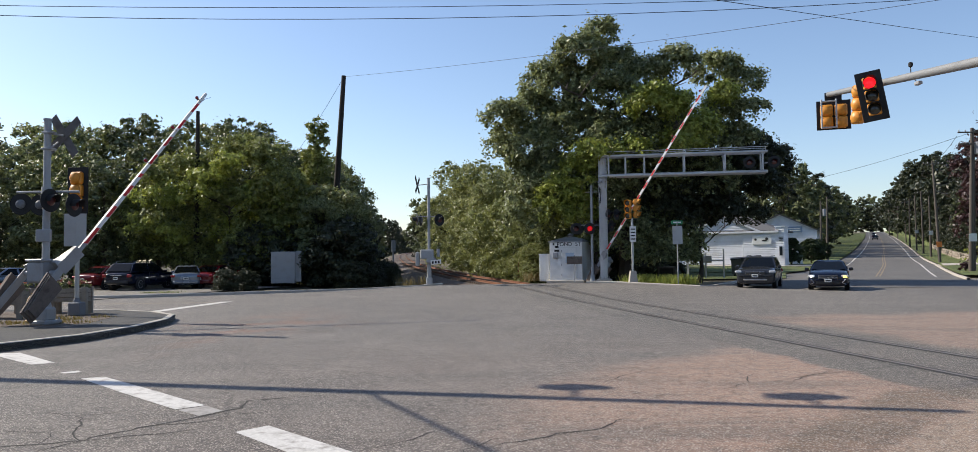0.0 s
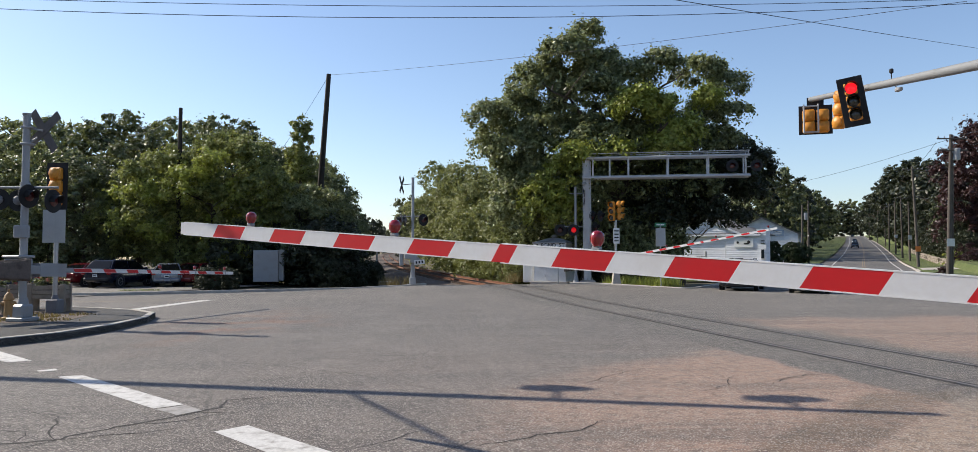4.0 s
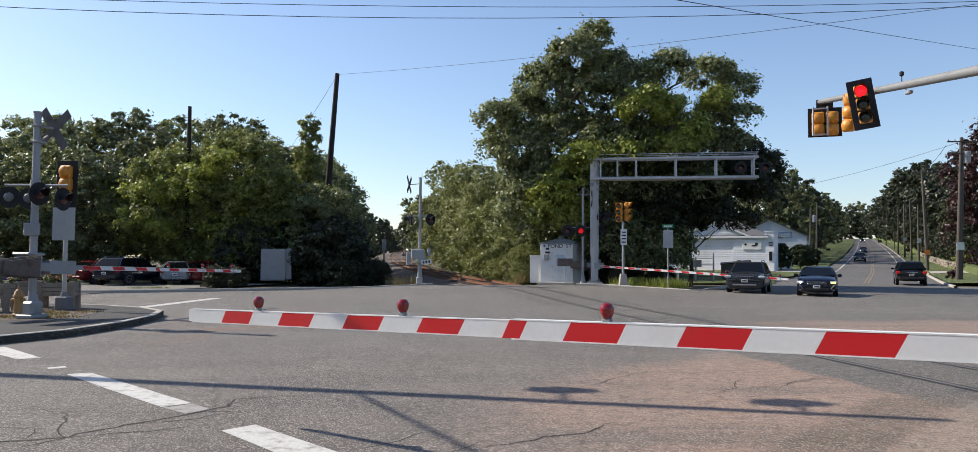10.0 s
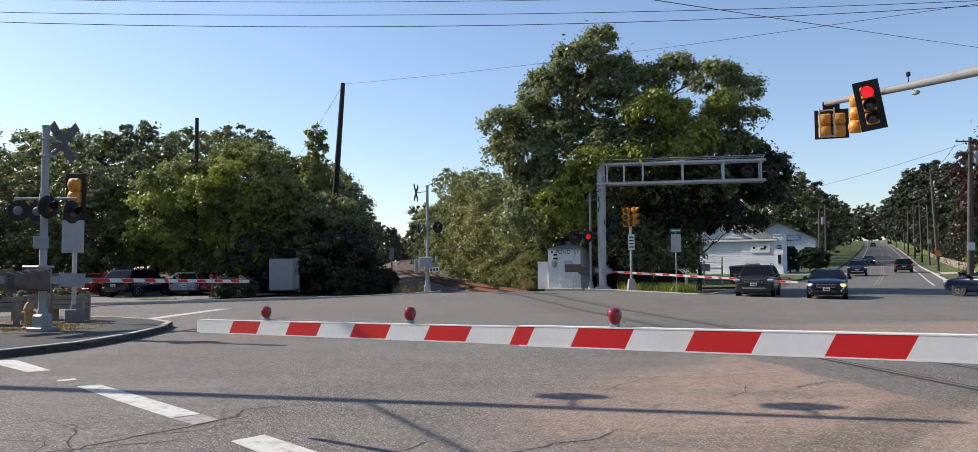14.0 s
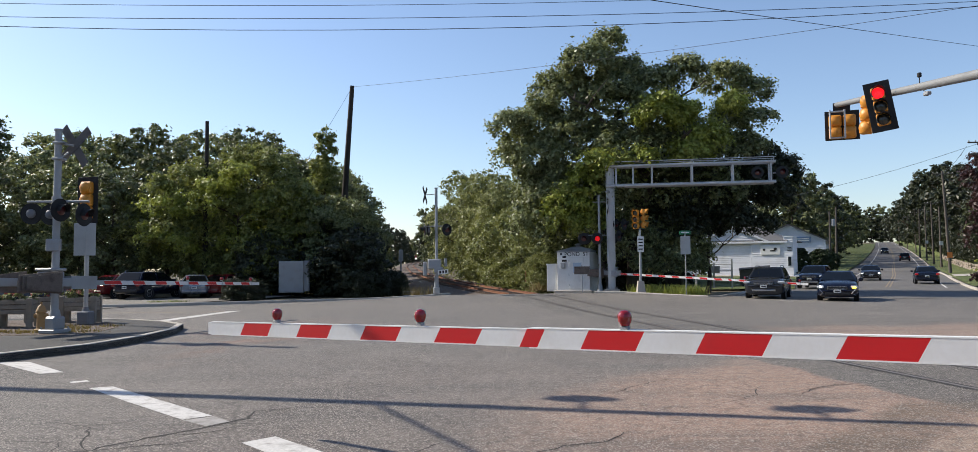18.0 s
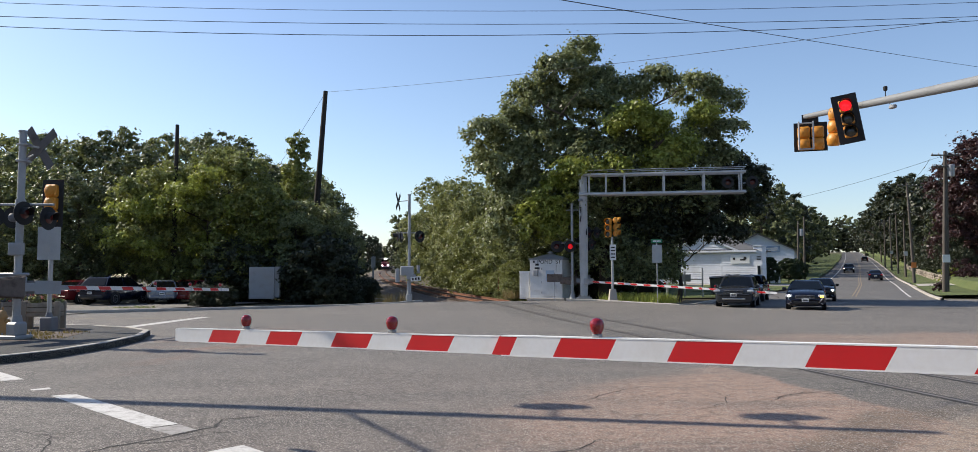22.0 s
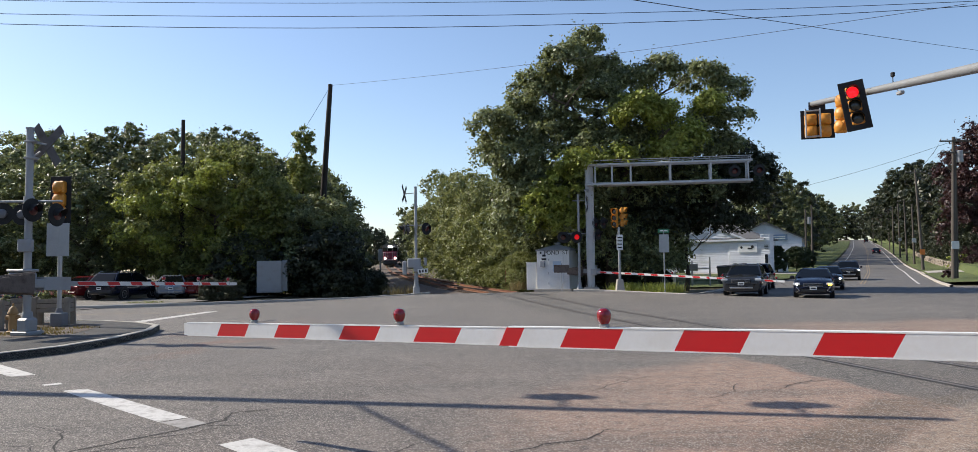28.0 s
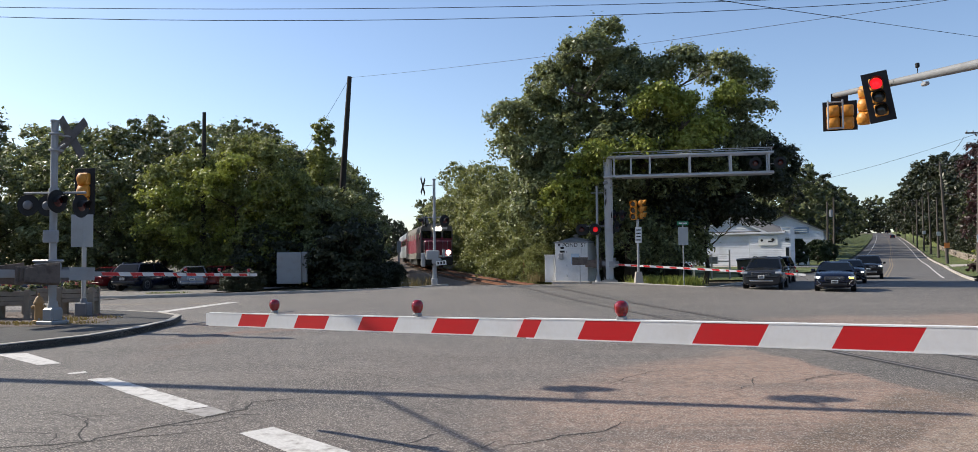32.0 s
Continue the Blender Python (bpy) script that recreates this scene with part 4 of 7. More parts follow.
RED_FLOWER = leaf_mat("flower_petal", (0.3, 0.05, 0.06), (0.5, 0.25, 0.22), 0.3)


def stripe_mesh(x0, x1, hgt, thick, top_shift):
    """A slanted field of the arm between two distances from the pivot, wrapped round it."""
    b = M()
    h, w = hgt / 2, thick / 2
    sec = [(-h, -w), (-h, w), (h, w), (h, -w)]
    vs = []
    for x in (x0, x1):
        vs += [(x - top_shift * z / hgt, y, z) for z, y in sec]
    return b.add(vs, [(0, 1, 5, 4), (1, 2, 6, 5), (2, 3, 7, 6), (3, 0, 4, 7), (3, 2, 1, 0), (4, 5, 6, 7)])


def gate(m, length, rest_lamps, label, tail=True, slim=1.0):
    """A crossing gate at the foot under its pivot, the arm along +x. Returns the thing and its arm, which turns about the pivot."""
    root = thing("crossing_gate", m, label, "crossing gate", "gates of the level crossing")
    b = M()
    b.box(0, 0.45, 0.05, 0.5, 0.5, 0.1, 0.02).box(0, 0.45, 0.24, 0.34, 0.34, 0.34, 0.05).cyl((0, 0.45, 0.38), (0, 0.45, 0.56), 0.13, 0.1, 16)
    for x in (-0.2, 0.2):
        for y in (0.25, 0.65):
            b.cyl((x, y, 0.1), (x, y, 0.16), 0.022, n=6)
    part("foundation", b, SILVER_PAINT, root, "pale painted cast foundation")
    b = M()
    b.cyl((0, 0.45, 0.5), (0, 0.45, 1.02), 0.075, n=16)
    part("post", b, GALV, root)
    b = M()
    b.box(0.0, 0.62, 1.24, 0.42, 0.5, 0.52, 0.05).box(0.0, 0.62, 1.53, 0.46, 0.54, 0.07, 0.025)
    b.box(0.22, 0.62, 1.2, 0.03, 0.34, 0.3, 0.01).cyl((0, 0.3, 1.22), (0, 0.08, 1.22), 0.07, n=14).cyl((0, 0.86, 1.22), (0, 1.12, 1.22), 0.07, n=14)
    part("mechanism_box", b, SILVER_PAINT, root, "silver gate mechanism housing with a raised lid")
    arm = new("gate_arm")
    arm.parent = root
    arm.location = (0, 0, 1.22)
    arm.empty_display_size = 0.1
    b = M()
    for y in (0.08, 1.1):
        b.box(-0.5, y, 0, 1.5, 0.03, 0.2, 0.01)
    b.prism([(0.1, 0.06), (0.75, -0.05), (0.75, 0.05), (0.3, 0.3), (0.3, 0.98), (0.12, 1.12), (0.1, 1.12), (0.2, 0.95), (0.2, 0.2)], -0.16, 0.16)
    b.box(0.85, 0, 0, 0.5, 0.05, 0.12, 0.01)
    part("yoke", b, SILVER_PAINT, arm, "silver forked bracket")
    for y in (0.08, 1.1):
        b = M()
        out = -1 if y < 0.5 else 1
        for k in range(3):
            x0, x1, h0, h1, yy = -0.22 - 0.04 * k, (-1.35 if y < 0.5 else -1.15) + 0.06 * k, 0.27 - 0.02 * k, 0.19 - 0.02 * k, y + (0.05 + 0.05 * k) * out
            b.add([(x, yy + d, z) for d in (-0.022, 0.022) for x, z in ((x0, -h0), (x1, -h1 - 0.04), (x1, h1 - 0.04), (x0, h0))], [(0, 1, 2, 3), (7, 6, 5, 4), (0, 4, 5, 1), (1, 5, 6, 2), (2, 6, 7, 3), (3, 7, 4, 0)])
        part("counterweight", b, RUSTY_PLATE, arm, "rusty brown counterweight plates")
    # striped fields from the tip back
    joint = False
    edges = [length, length - 0.55]
    while edges[-1] > 1.4:
        step = 0.4064
        if not joint and length - edges[-1] > 3.7:
            edges.append(edges[-1] - 0.15), edges.append(edges[-1] - 0.35)
            joint = True
            continue
        edges.append(edges[-1] - step)
    edges[-1] = 1.0
    for i in range(len(edges) - 1):
        tip_part = length - edges[i] < 3.8
        red = i % 2 == 1
        hgt, thick = (0.118, 0.042) if tip_part else (0.132, 0.066)
        b = stripe_mesh(edges[i + 1], edges[i], hgt * slim, thick, 0.07)
        if i == 0:
            b.v = [(min(v[0], length - 0.0) if v[0] < length - 0.2 else length, v[1], v[2]) for v in b.v]
        part("stripe", b, RED_REFL if red else WHITE_REFL, arm, "red reflective field" if red else "white reflective field", smooth=0)
    b = M()
    for side in (-slim, slim):
        b.box(length - 1.95, 0, 0.062 * side, 3.8, 0.046, 0.008).box((length - 2.85) / 2, 0, 0.069 * side, length - 4.85, 0.07, 0.008)
    part("edge_trim", b, WHITE_PAINT, arm)
    for k, dist in enumerate(rest_lamps):
        b = M()
        b.lathe([(0.0, -0.05), (0.03, -0.048), (0.046, -0.02), (0.05, 0.01), (0.044, 0.035), (0.028, 0.052), (0.0, 0.058)], 16, pose(dist, 0, 0.145))
        lamp = part("warning_lamp", b, RED_BALL, arm, "round red warning lamp")
        b = M()
        b.box(dist, 0, 0.083, 0.06, 0.05, 0.025, 0.006).tube([(dist + 0.01, -0.03, 0.08), (dist + 0.02, -0.032, 0.03), (dist + 0.018, -0.031, -0.05)], 0.008, 6).box(dist + 0.02, -0.03, 0.02, 0.02, 0.012, 0.1, 0.003)
        part("lamp_bracket", b, SILVER_PAINT, lamp)
    if not tail:
        return root, arm
    b = M()
    b.tube([(length - 0.35, 0.01, -0.06), (length - 0.15, 0.01, -0.1), (length + 0.1, 0.01, -0.22)], 0.008, 6)
    part("tip_tail", b, CABLE, arm)
    return root, arm


near_gate, near_arm = gate(pose(5.015, 2.152, 0, 0, 0, 145.0), 9.65, (8.61, 6.85, 5.06), "lowered crossing gate with red and white striped arm", False)
left_gate, left_arm = gate(pose(-10.13, 18.05, 0.14, 0, 0, 71.8), 7.47, (7.03, 5.56, 4.05), "silver crossing gate on the street corner", slim=0.72)
far_gate, far_arm = gate(pose(6.5, 43.0, 0.06, 0, 0, -44.4), 11.4, (11.0, 8.3, 5.5), "crossing gate beside the signal gantry", slim=0.75)


def flasher(parent, m, lit, label=""):
    """A round crossing lamp: black target, hood and lens, facing -y."""
    b = M()
    b.lathe([(0.0, -0.012), (0.325, -0.012), (0.33, 0.0), (0.325, 0.012), (0.0, 0.012)], 28, m @ pose(0, 0, 0, 90))
    f = part("target_disc", b, BLACK, parent, "round black target disc")
    b = M()
    for k in range(11):
        a0 = math.pi * (k / 10.0) * 1.15 - 0.235
        ln = 0.3 * (0.55 + 0.45 * math.sin(max(0, min(math.pi, a0))))
        for r in (0.165, 0.155):
            b.v += [tuple(m @ Vector((math.cos(a0) * r, -0.01, math.sin(a0) * r))), tuple(m @ Vector((math.cos(a0) * r, -ln, math.sin(a0) * r)))]
    for k in range(10):
        i = 4 * k
        b.f += [(i, i + 4, i + 5, i + 1), (i + 2, i + 3, i + 7, i + 6), (i + 1, i + 5, i + 7, i + 3)]
    part("hood", b, BLACK, f)
    b = M()
    b.lathe([(0.0, 0.035), (0.08, 0.03), (0.13, 0.012), (0.15, 0.0), (0.0, -0.002)], 24, m @ pose(0, -0.03, 0, 90))
    part("lens", b, RED_DIM if lit else RED_LENS, f, "lit red lens" if lit else "dark red lens")
    b = M()
    b.lathe([(0.14, 0.0), (0.135, 0.05), (0.1, 0.085), (0.05, 0.1), (0.0, 0.102)], 20, m @ pose(0, 0.012, 0, -90))
    part("lamp_housing", b, HOUSING, f, "dull grey rounded housing")
    return f


def crossbuck(parent, m, material=None):
    """Two crossed white blades facing -y, with plain dark bars for the lettering."""
    for a in (45, -45):
        q = m @ pose(0, 0.006 * (1 if a > 0 else -1), 0, 0, a, 0)
        b = M()
        b.box(0, 0, 0, 1.22, 0.006, 0.23, 0, q)
        blade = part("blade", b, material or WHITE_REFL, parent, "crossbuck blade")
        for k in range(7):
            if k == 3:
                continue
            b = M()
            b.box(-0.48 + 0.16 * k, -0.005, 0, 0.1, 0.004, 0.13, 0, q)
            part("letter_bar", b, BLACK, blade)


def signal_mast(m, height, lamp_z, lit, label, buck=True, faces=((0, 0),)):
    """A flashing signal mast: pole, base, crossbuck, crossarm with lamps. faces: (turn, which lamp is lit or None)."""
    root = thing("crossing_signal", m, label, "crossing signal", "flashing signals of the level crossing")
    b = M()
    b.cyl((0, 0, 0), (0, 0, height), 0.075, 0.07, 16).cyl((0, 0, height), (0, 0, height + 0.03), 0.085, n=16)
    part("mast", b, GALV, root, "galvanised pole")
    b = M()
    b.box(0, 0, 0.06, 0.5, 0.5, 0.12, 0.02).lathe([(0.2, 0.1), (0.16, 0.25), (0.11, 0.5), (0.1, 0.56)], 16)
    part("base", b, SILVER_PAINT, root)
    if buck:
        for turn, _ in faces[:1]:
            crossbuck(root, pose(0, 0, 0, 0, 0, turn) @ pose(0.42, -0.1, height - 0.38))
        b = M()
        b.tube([(0, 0, height - 0.3), (0.4, -0.09, height - 0.38)], 0.02, 8)
        part("bracket", b, GALV, root)
    b = M()
    b.cyl((-0.75, 0, lamp_z + 0.2), (0.75, 0, lamp_z + 0.2), 0.03, n=10).cyl((0, 0, lamp_z + 0.08), (0, 0, lamp_z + 0.32), 0.1, n=14)
    part("crossarm", b, GALV, root)
    for turn, which in faces:
        for k, x in enumerate((-0.76, 0.76)):
            q = pose(0, 0, 0, 0, 0, turn) @ pose(x * (1 if abs(turn) < 90 else -1), -0.1, lamp_z)
            flasher(root, q, which == k)
    return root


# the corner signal, seen across the near pavement
sig = thing("crossing_signal", pose(-10.58, 18.2, 0.14), "grey crossing signal mast with crossbuck, seen from behind", "crossing signal", "flashing signals of the level crossing")
part("mast", M().cyl((0, 0, 0), (0, 0, 4.92), 0.088, 0.082, 16).cyl((0, 0, 4.92), (0, 0, 4.96), 0.1, n=16), GALV, sig, "galvanised pole")
part("base", M().box(0, 0, 0.03, 0.4, 0.4, 0.06, 0.02).lathe([(0.14, 0.05), (0.12, 0.12), (0.1, 0.2)], 16), GALV, sig)
crossbuck(sig, pose(0.33, 0.12, 4.56, 0, -8, 160), WEATHERED_BACK)
part("bracket", M().tube([(0, 0, 4.62), (0.33, 0.1, 4.56)], 0.025, 8).tube([(0, 0, 4.2), (0.2, 0.1, 4.4)], 0.02, 8).box(0.04, 0, 4.62, 0.26, 0.22, 0.05, 0.01).box(0.04, 0, 4.22, 0.26, 0.22, 0.05, 0.01), GALV, sig)
part("crossarm", M().cyl((-0.72, 0, 3.18), (0.78, 0, 3.18), 0.03, n=10).cyl((0, 0, 2.98), (0, 0, 3.3), 0.115, n=14), GALV, sig)
for x, z, rz in ((-0.69, 2.9, 184), (-0.22, 2.88, 176)):
    flasher(sig, pose(x, 0.12, z, 0, 0, rz) @ Matrix.Scale(0.8, 4), False)
for x, z, rz in ((0.18, 2.96, 72), (0.75, 2.84, 80)):
    flasher(sig, pose(x, -0.16, z, 0, 0, rz) @ Matrix.Scale(0.85, 4), False)
part("junction_box", M().box(0.0, -0.1, 2.12, 0.34, 0.12, 0.3, 0.02), SILVER_PAINT, sig)
# the signal between the street and the track
sig2 = thing("crossing_signal", pose(-3.05, 41.2, 0.12), "crossing signal mast beside the rusty track", "crossing signal", "flashing signals of the level crossing")
part("mast", M().cyl((0, 0, 0), (0, 0, 5.9), 0.08, 0.075, 16).cyl((0, 0, 5.9), (0, 0, 5.94), 0.1, n=16), GALV, sig2, "galvanised pole")
part("base", M().box(0, 0, 0.06, 0.6, 0.5, 0.12, 0.02).box(0, 0, 0.3, 0.34, 0.34, 0.4, 0.05).cyl((0, 0, 0.5), (0, 0, 1.2), 0.13, 0.11, 14), GALV, sig2)
crossbuck(sig2, pose(-0.62, 0.1, 5.55, 0, 0, 80), WEATHERED_BACK)
part("bracket", M().tube([(0, 0, 5.6), (-0.6, 0.08, 5.55)], 0.022, 8), GALV, sig2)
part("crossarm", M().cyl((-0.7, 0, 3.82), (0.7, 0, 3.82), 0.03, n=10).cyl((0, 0, 3.6), (0, 0, 3.95), 0.1, n=14), GALV, sig2)
flasher(sig2, pose(0.58, -0.1, 3.62, 0, 0, 40), False)
flasher(sig2, pose(-0.62, -0.1, 3.62, 0, 0, -78), False)
flasher(sig2, pose(-0.45, 0.2, 3.62, 0, 0, -100), False)
part("mechanism_box", M().box(-0.1, -0.05, 1.75, 0.72, 0.5, 0.52, 0.05).box(0.12, -0.1, 1.42, 0.5, 0.4, 0.3, 0.04).box(-0.62, 0.0, 1.5, 0.22, 0.3, 0.75, 0.03).cyl((0.5, 0, 1.62), (0.5, 0, 2.05), 0.09, n=12), GALV, sig2, "weathered grey gate machine on the mast")
plate = part("number_plate", M().box(0.5, -0.36, 1.28, 0.56, 0.02, 0.24, 0, pose(0, 0, 0, 0, -5)), SIGN_WHITE, sig2, "white plate with dark bars")
for k in range(3):
    part("number_bar", M().box(0.34 + 0.16 * k, -0.375, 1.28, 0.09, 0.012, 0.14, 0, pose(0, 0, 0, 0, -5)), BLACK, plate)
sig3 = signal_mast(pose(6.15, 43.1, 0.1, 0, 0, 0), 5.6, 3.15, 1, "crossing signal mast with lit red lamp", False, ((180, None),))
crossbuck(sig3, pose(0.55, -0.1, 5.0, 0, 0, 68), WEATHERED_BACK)
part("bracket", M().cyl((-0.35, 0, 5.25), (0.6, -0.1, 5.25), 0.025, n=8), GALV, sig3)
for x, lit in ((-0.92, False), (-0.14, True)):
    flasher(sig3, pose(x, -0.14, 3.15), lit)


def gantry():
    """The cantilever over the approach lanes."""
    ux, uy = 0.985, -0.17
    turn = math.degrees(math.atan2(uy, ux))
    root = thing("signal_gantry", pose(6.8, 43.0, 0.1, 0, 0, turn), "grey steel cantilever gantry carrying crossing lamps", "signal gantry")
    b = M()
    b.cyl((0, 0, 0.25), (0, 0, 7.35), 0.22, 0.2, 20).lathe([(0.21, 7.35), (0.16, 7.43), (0.0, 7.46)], 20)
    part("mast", b, BRIGHT_GALV, root, "thick galvanised pole")
    b = M()
    b.box(0, 0, 0.1, 0.9, 0.9, 0.3, 0.04).cyl((0, 0, 0.25), (0, 0, 0.3), 0.34, n=20)
    for k in range(8):
        b.cyl((0.28 * math.cos(k * 0.785), 0.28 * math.sin(k * 0.785), 0.3), (0.28 * math.cos(k * 0.785), 0.28 * math.sin(k * 0.785), 0.4), 0.022, n=6)
    part("base", b, CONCRETE, root)
    b = M()
    for k in range(17):
        b.cyl((-0.22, -0.3, 1.9 + 0.31 * k), (0.22, -0.3, 1.9 + 0.31 * k), 0.014, n=6)
    for x in (-0.22, 0.22):
        b.cyl((x, -0.3, 1.7), (x, -0.3, 7.1), 0.016, n=6)
        for z in (2.4, 4.2, 6.2):
            b.cyl((x, -0.3, z), (x * 0.7, 0, z), 0.015, n=6)
    part("ladder", b, BRIGHT_GALV, root)
    reach, low, high = 9.0, 6.12, 7.25
    for y in (-0.32, 0.32):
        for z in (low, high):
            b = M()
            b.cyl((-0.25, y, z), (reach, y, z), 0.075, n=12)
            part("chord", b, BRIGHT_GALV, root)
    for x in (0.35, 1.3, 2.35, 4.55, 6.75, 8.75):
        for y in (-0.32, 0.32):
            b = M()
            b.cyl((x, y, low), (x, y, high), 0.05, n=10)
            part("upright", b, BRIGHT_GALV, root)
        for z in (low, high):
            part("crosspiece", M().cyl((x, -0.32, z), (x, 0.32, z), 0.04, n=8), BRIGHT_GALV, root)
    b = M()
    b.box(reach / 2, 0, low + 0.1, reach, 0.5, 0.03)
    part("walkway", b, BRIGHT_GALV, root)
    for y in (-0.36, 0.36):
        b = M()
        b.cyl((0, y, high + 0.24), (reach, y, high + 0.26), 0.022, n=8)
        for x in (0.1, 2.2, 4.5, 6.7, 8.9):
            b.cyl((x, y, high), (x, y, high + 0.25), 0.02, n=8)
        part("handrail", b, BRIGHT_GALV, root)
    for x, lit in ((9.3, False), (8.0, False)):
        flasher(root, pose(x, -0.5, high - 0.62), lit)
    b = M()
    b.cyl((8.9, 0, high - 0.62), (9.35, -0.4, high - 0.62), 0.03, n=8)
    part("lamp_arm", b, BRIGHT_GALV, root)
    for z, x in ((3.95, 0.3), (3.95, 0.75), (3.3, 0.45)):
        flasher(root, pose(x, 0.1, z) @ pose(0, 0, 0, 0, 0, 60), False)
    b = M()
    b.lathe([(0.0, 0.0), (0.13, 0.0), (0.14, 0.05), (0.1, 0.12), (0.0, 0.14)], 18, pose(-0.15, -0.28, 5.75))
    part("bell", b, SILVER_PAINT, root, "silver warning bell")


gantry()


def signal_head(parent, m, lit=None, back=True, sections=3, visor=0.2):
    """A yellow traffic signal head facing -y, its middle at m; its parts hang under the given thing."""
    h = 0.35 * sections
    b = M()
    for k in range(sections):
        z = h / 2 - 0.175 - 0.35 * k
        b.box(0, 0.02, z, 0.34, 0.17, 0.345, 0.04, m)
        b.lathe([(0.15, 0), (0.145, 0.04), (0.1, 0.075), (0, 0.09)], 18, m @ pose(0, 0.1, z, -90))
    head = part("signal_head", b, YELLOW, parent, "yellow signal housing")
    if back:
        b = M()
        b.box(0, -0.03, 0, 0.62, 0.012, h + 0.27, 0.004, m)
        part("backplate", b, BLACK, head, "black backplate")
    for k in range(sections):
        z = h / 2 - 0.175 - 0.35 * k
        b = M()
        b.lathe([(0.0, 0.03), (0.09, 0.024), (0.15, 0.0), (0.0, -0.004)], 22, m @ pose(0, -0.07, z, 90))
        part("lens", b, RED_LIT if lit == k else DARK_LENS, head, "lit red lens" if lit == k else "unlit lens")
        b = M()
        for q in range(13):
            a0 = -0.5 + (math.pi + 1.0) * q / 12
            ln = visor * (0.5 + 0.5 * max(0.0, math.sin(a0)))
            for r in (0.168, 0.158):
                b.v += [tuple(m @ Vector((math.cos(a0) * r, -0.06, z + math.sin(a0) * r))), tuple(m @ Vector((math.cos(a0) * r, -0.06 - ln, z + math.sin(a0) * r)))]
        for q in range(12):
            i = 4 * q
            b.f += [(i, i + 4, i + 5, i + 1), (i + 2, i + 3, i + 7, i + 6), (i + 1, i + 5, i + 7, i + 3)]
        part("visor", b, YELLOW if visor < 0.25 else BLACK, head)
    return head


# corner traffic signal, seen from behind
ts = thing("traffic_signal", pose(-11.3, 20.94, 0.14), "post-mounted yellow traffic signal seen from behind", "traffic signal")
b = M()
b.cyl((0, 0, 0.3), (0, 0, 3.4), 0.06, n=14)
part("post", b, ALU, ts)
b = M()
b.box(0, 0, 0.19, 0.34, 0.34, 0.38, 0.03).lathe([(0.12, 0.3), (0.09, 0.42), (0.065, 0.5)], 16)
part("base", b, HOUSING, ts)
signal_head(ts, pose(0, -0.05, 3.46, 0, 0, 172))
for x in (-0.165, 0.165):
    part("sign_panel", M().box(x, -0.08, 2.37, 0.31, 0.006, 0.9, 0, pose(0, 0, 0, 0, 0, 8 * (1 if x < 0 else -1))), SIGN_BACK, ts, "bare metal back of a sign")

# post signal by the gantry
ts = thing("traffic_signal", pose(8.05, 41.0, 0.1), "pair of yellow traffic signals on a grey post", "traffic signal")
b = M()
b.cyl((0, 0, 0.4), (0, 0, 3.6), 0.065, n=14)
part("post", b, ALU, ts)
b = M()
b.add([(x * s, y * s, z) for s, z in ((0.24, 0), (0.15, 0.75)) for x, y in ((-1, -1), (1, -1), (1, 1), (-1, 1))], [(0, 3, 2, 1), (4, 5, 6, 7), (0, 1, 5, 4), (1, 2, 6, 5), (2, 3, 7, 6), (3, 0, 4, 7)])
part("base", b, CONCRETE, ts, "grey tapered base")
signal_head(ts, pose(-0.2, 0, 4.1, 0, 0, -38), None, False)
signal_head(ts, pose(0.26, 0.05, 4.15, 0, 0, 60), None, False)
b = M()
b.cyl((-0.2, 0, 3.55), (0.26, 0, 3.55), 0.03, n=8).cyl((0, 0, 3.5), (0, 0, 3.7), 0.06, n=10)
part("bracket", b, BLACK, ts)
b = M()
b.box(0.02, -0.08, 2.75, 0.34, 0.01, 0.85)
sp = part("sign_panel", b, SIGN_WHITE, ts, "small white sign with dark bars")
for k in range(4):
    b = M()
    b.box(0.02, -0.09, 3.02 - 0.18 * k, 0.24, 0.006, 0.06)
    part("text_bar", b, BLACK, sp)

# street name post
sp = thing("street_sign", pose(10.15, 39.6, 0.05), "green street name sign over a blank white panel", "street sign")
b = M()
b.cyl((0, 0, 0), (0, 0, 3.4), 0.03, n=10)
part("post", b, GALV, sp)
b = M()
b.box(0, -0.04, 2.68, 0.52, 0.008, 0.95)
part("sign_panel", b, SIGN_BACK, sp, "pale grey sign panel")
b = M()
b.box(0, 0, 3.35, 0.58, 0.02, 0.2)
nm = part("name_blade", b, SIGN_GREEN, sp, "green name blade with white bars")
b = M()
b.box(0, -0.014, 3.35, 0.42, 0.006, 0.07)
part("text_bar", b, SIGN_WHITE, nm)

# overhead traffic signals on the mast arm
arm_a, arm_b = Vector((10.12, 21.9, 6.3)), Vector((11.9, 11.5, 5.45))
ma = thing("signal_mast_arm", pose(12.05, 10.6, 0), "galvanised mast arm with yellow traffic signals", "traffic signal")
b = M()
b.cyl((0, 0, 0.2), (0, 0, 6.6), 0.2, 0.14, 20).box(0, 0, 0.1, 0.7, 0.7, 0.2, 0.03)
part("pole", b, GALV, ma)
base = Vector((12.05, 10.6, 0))
b = M()
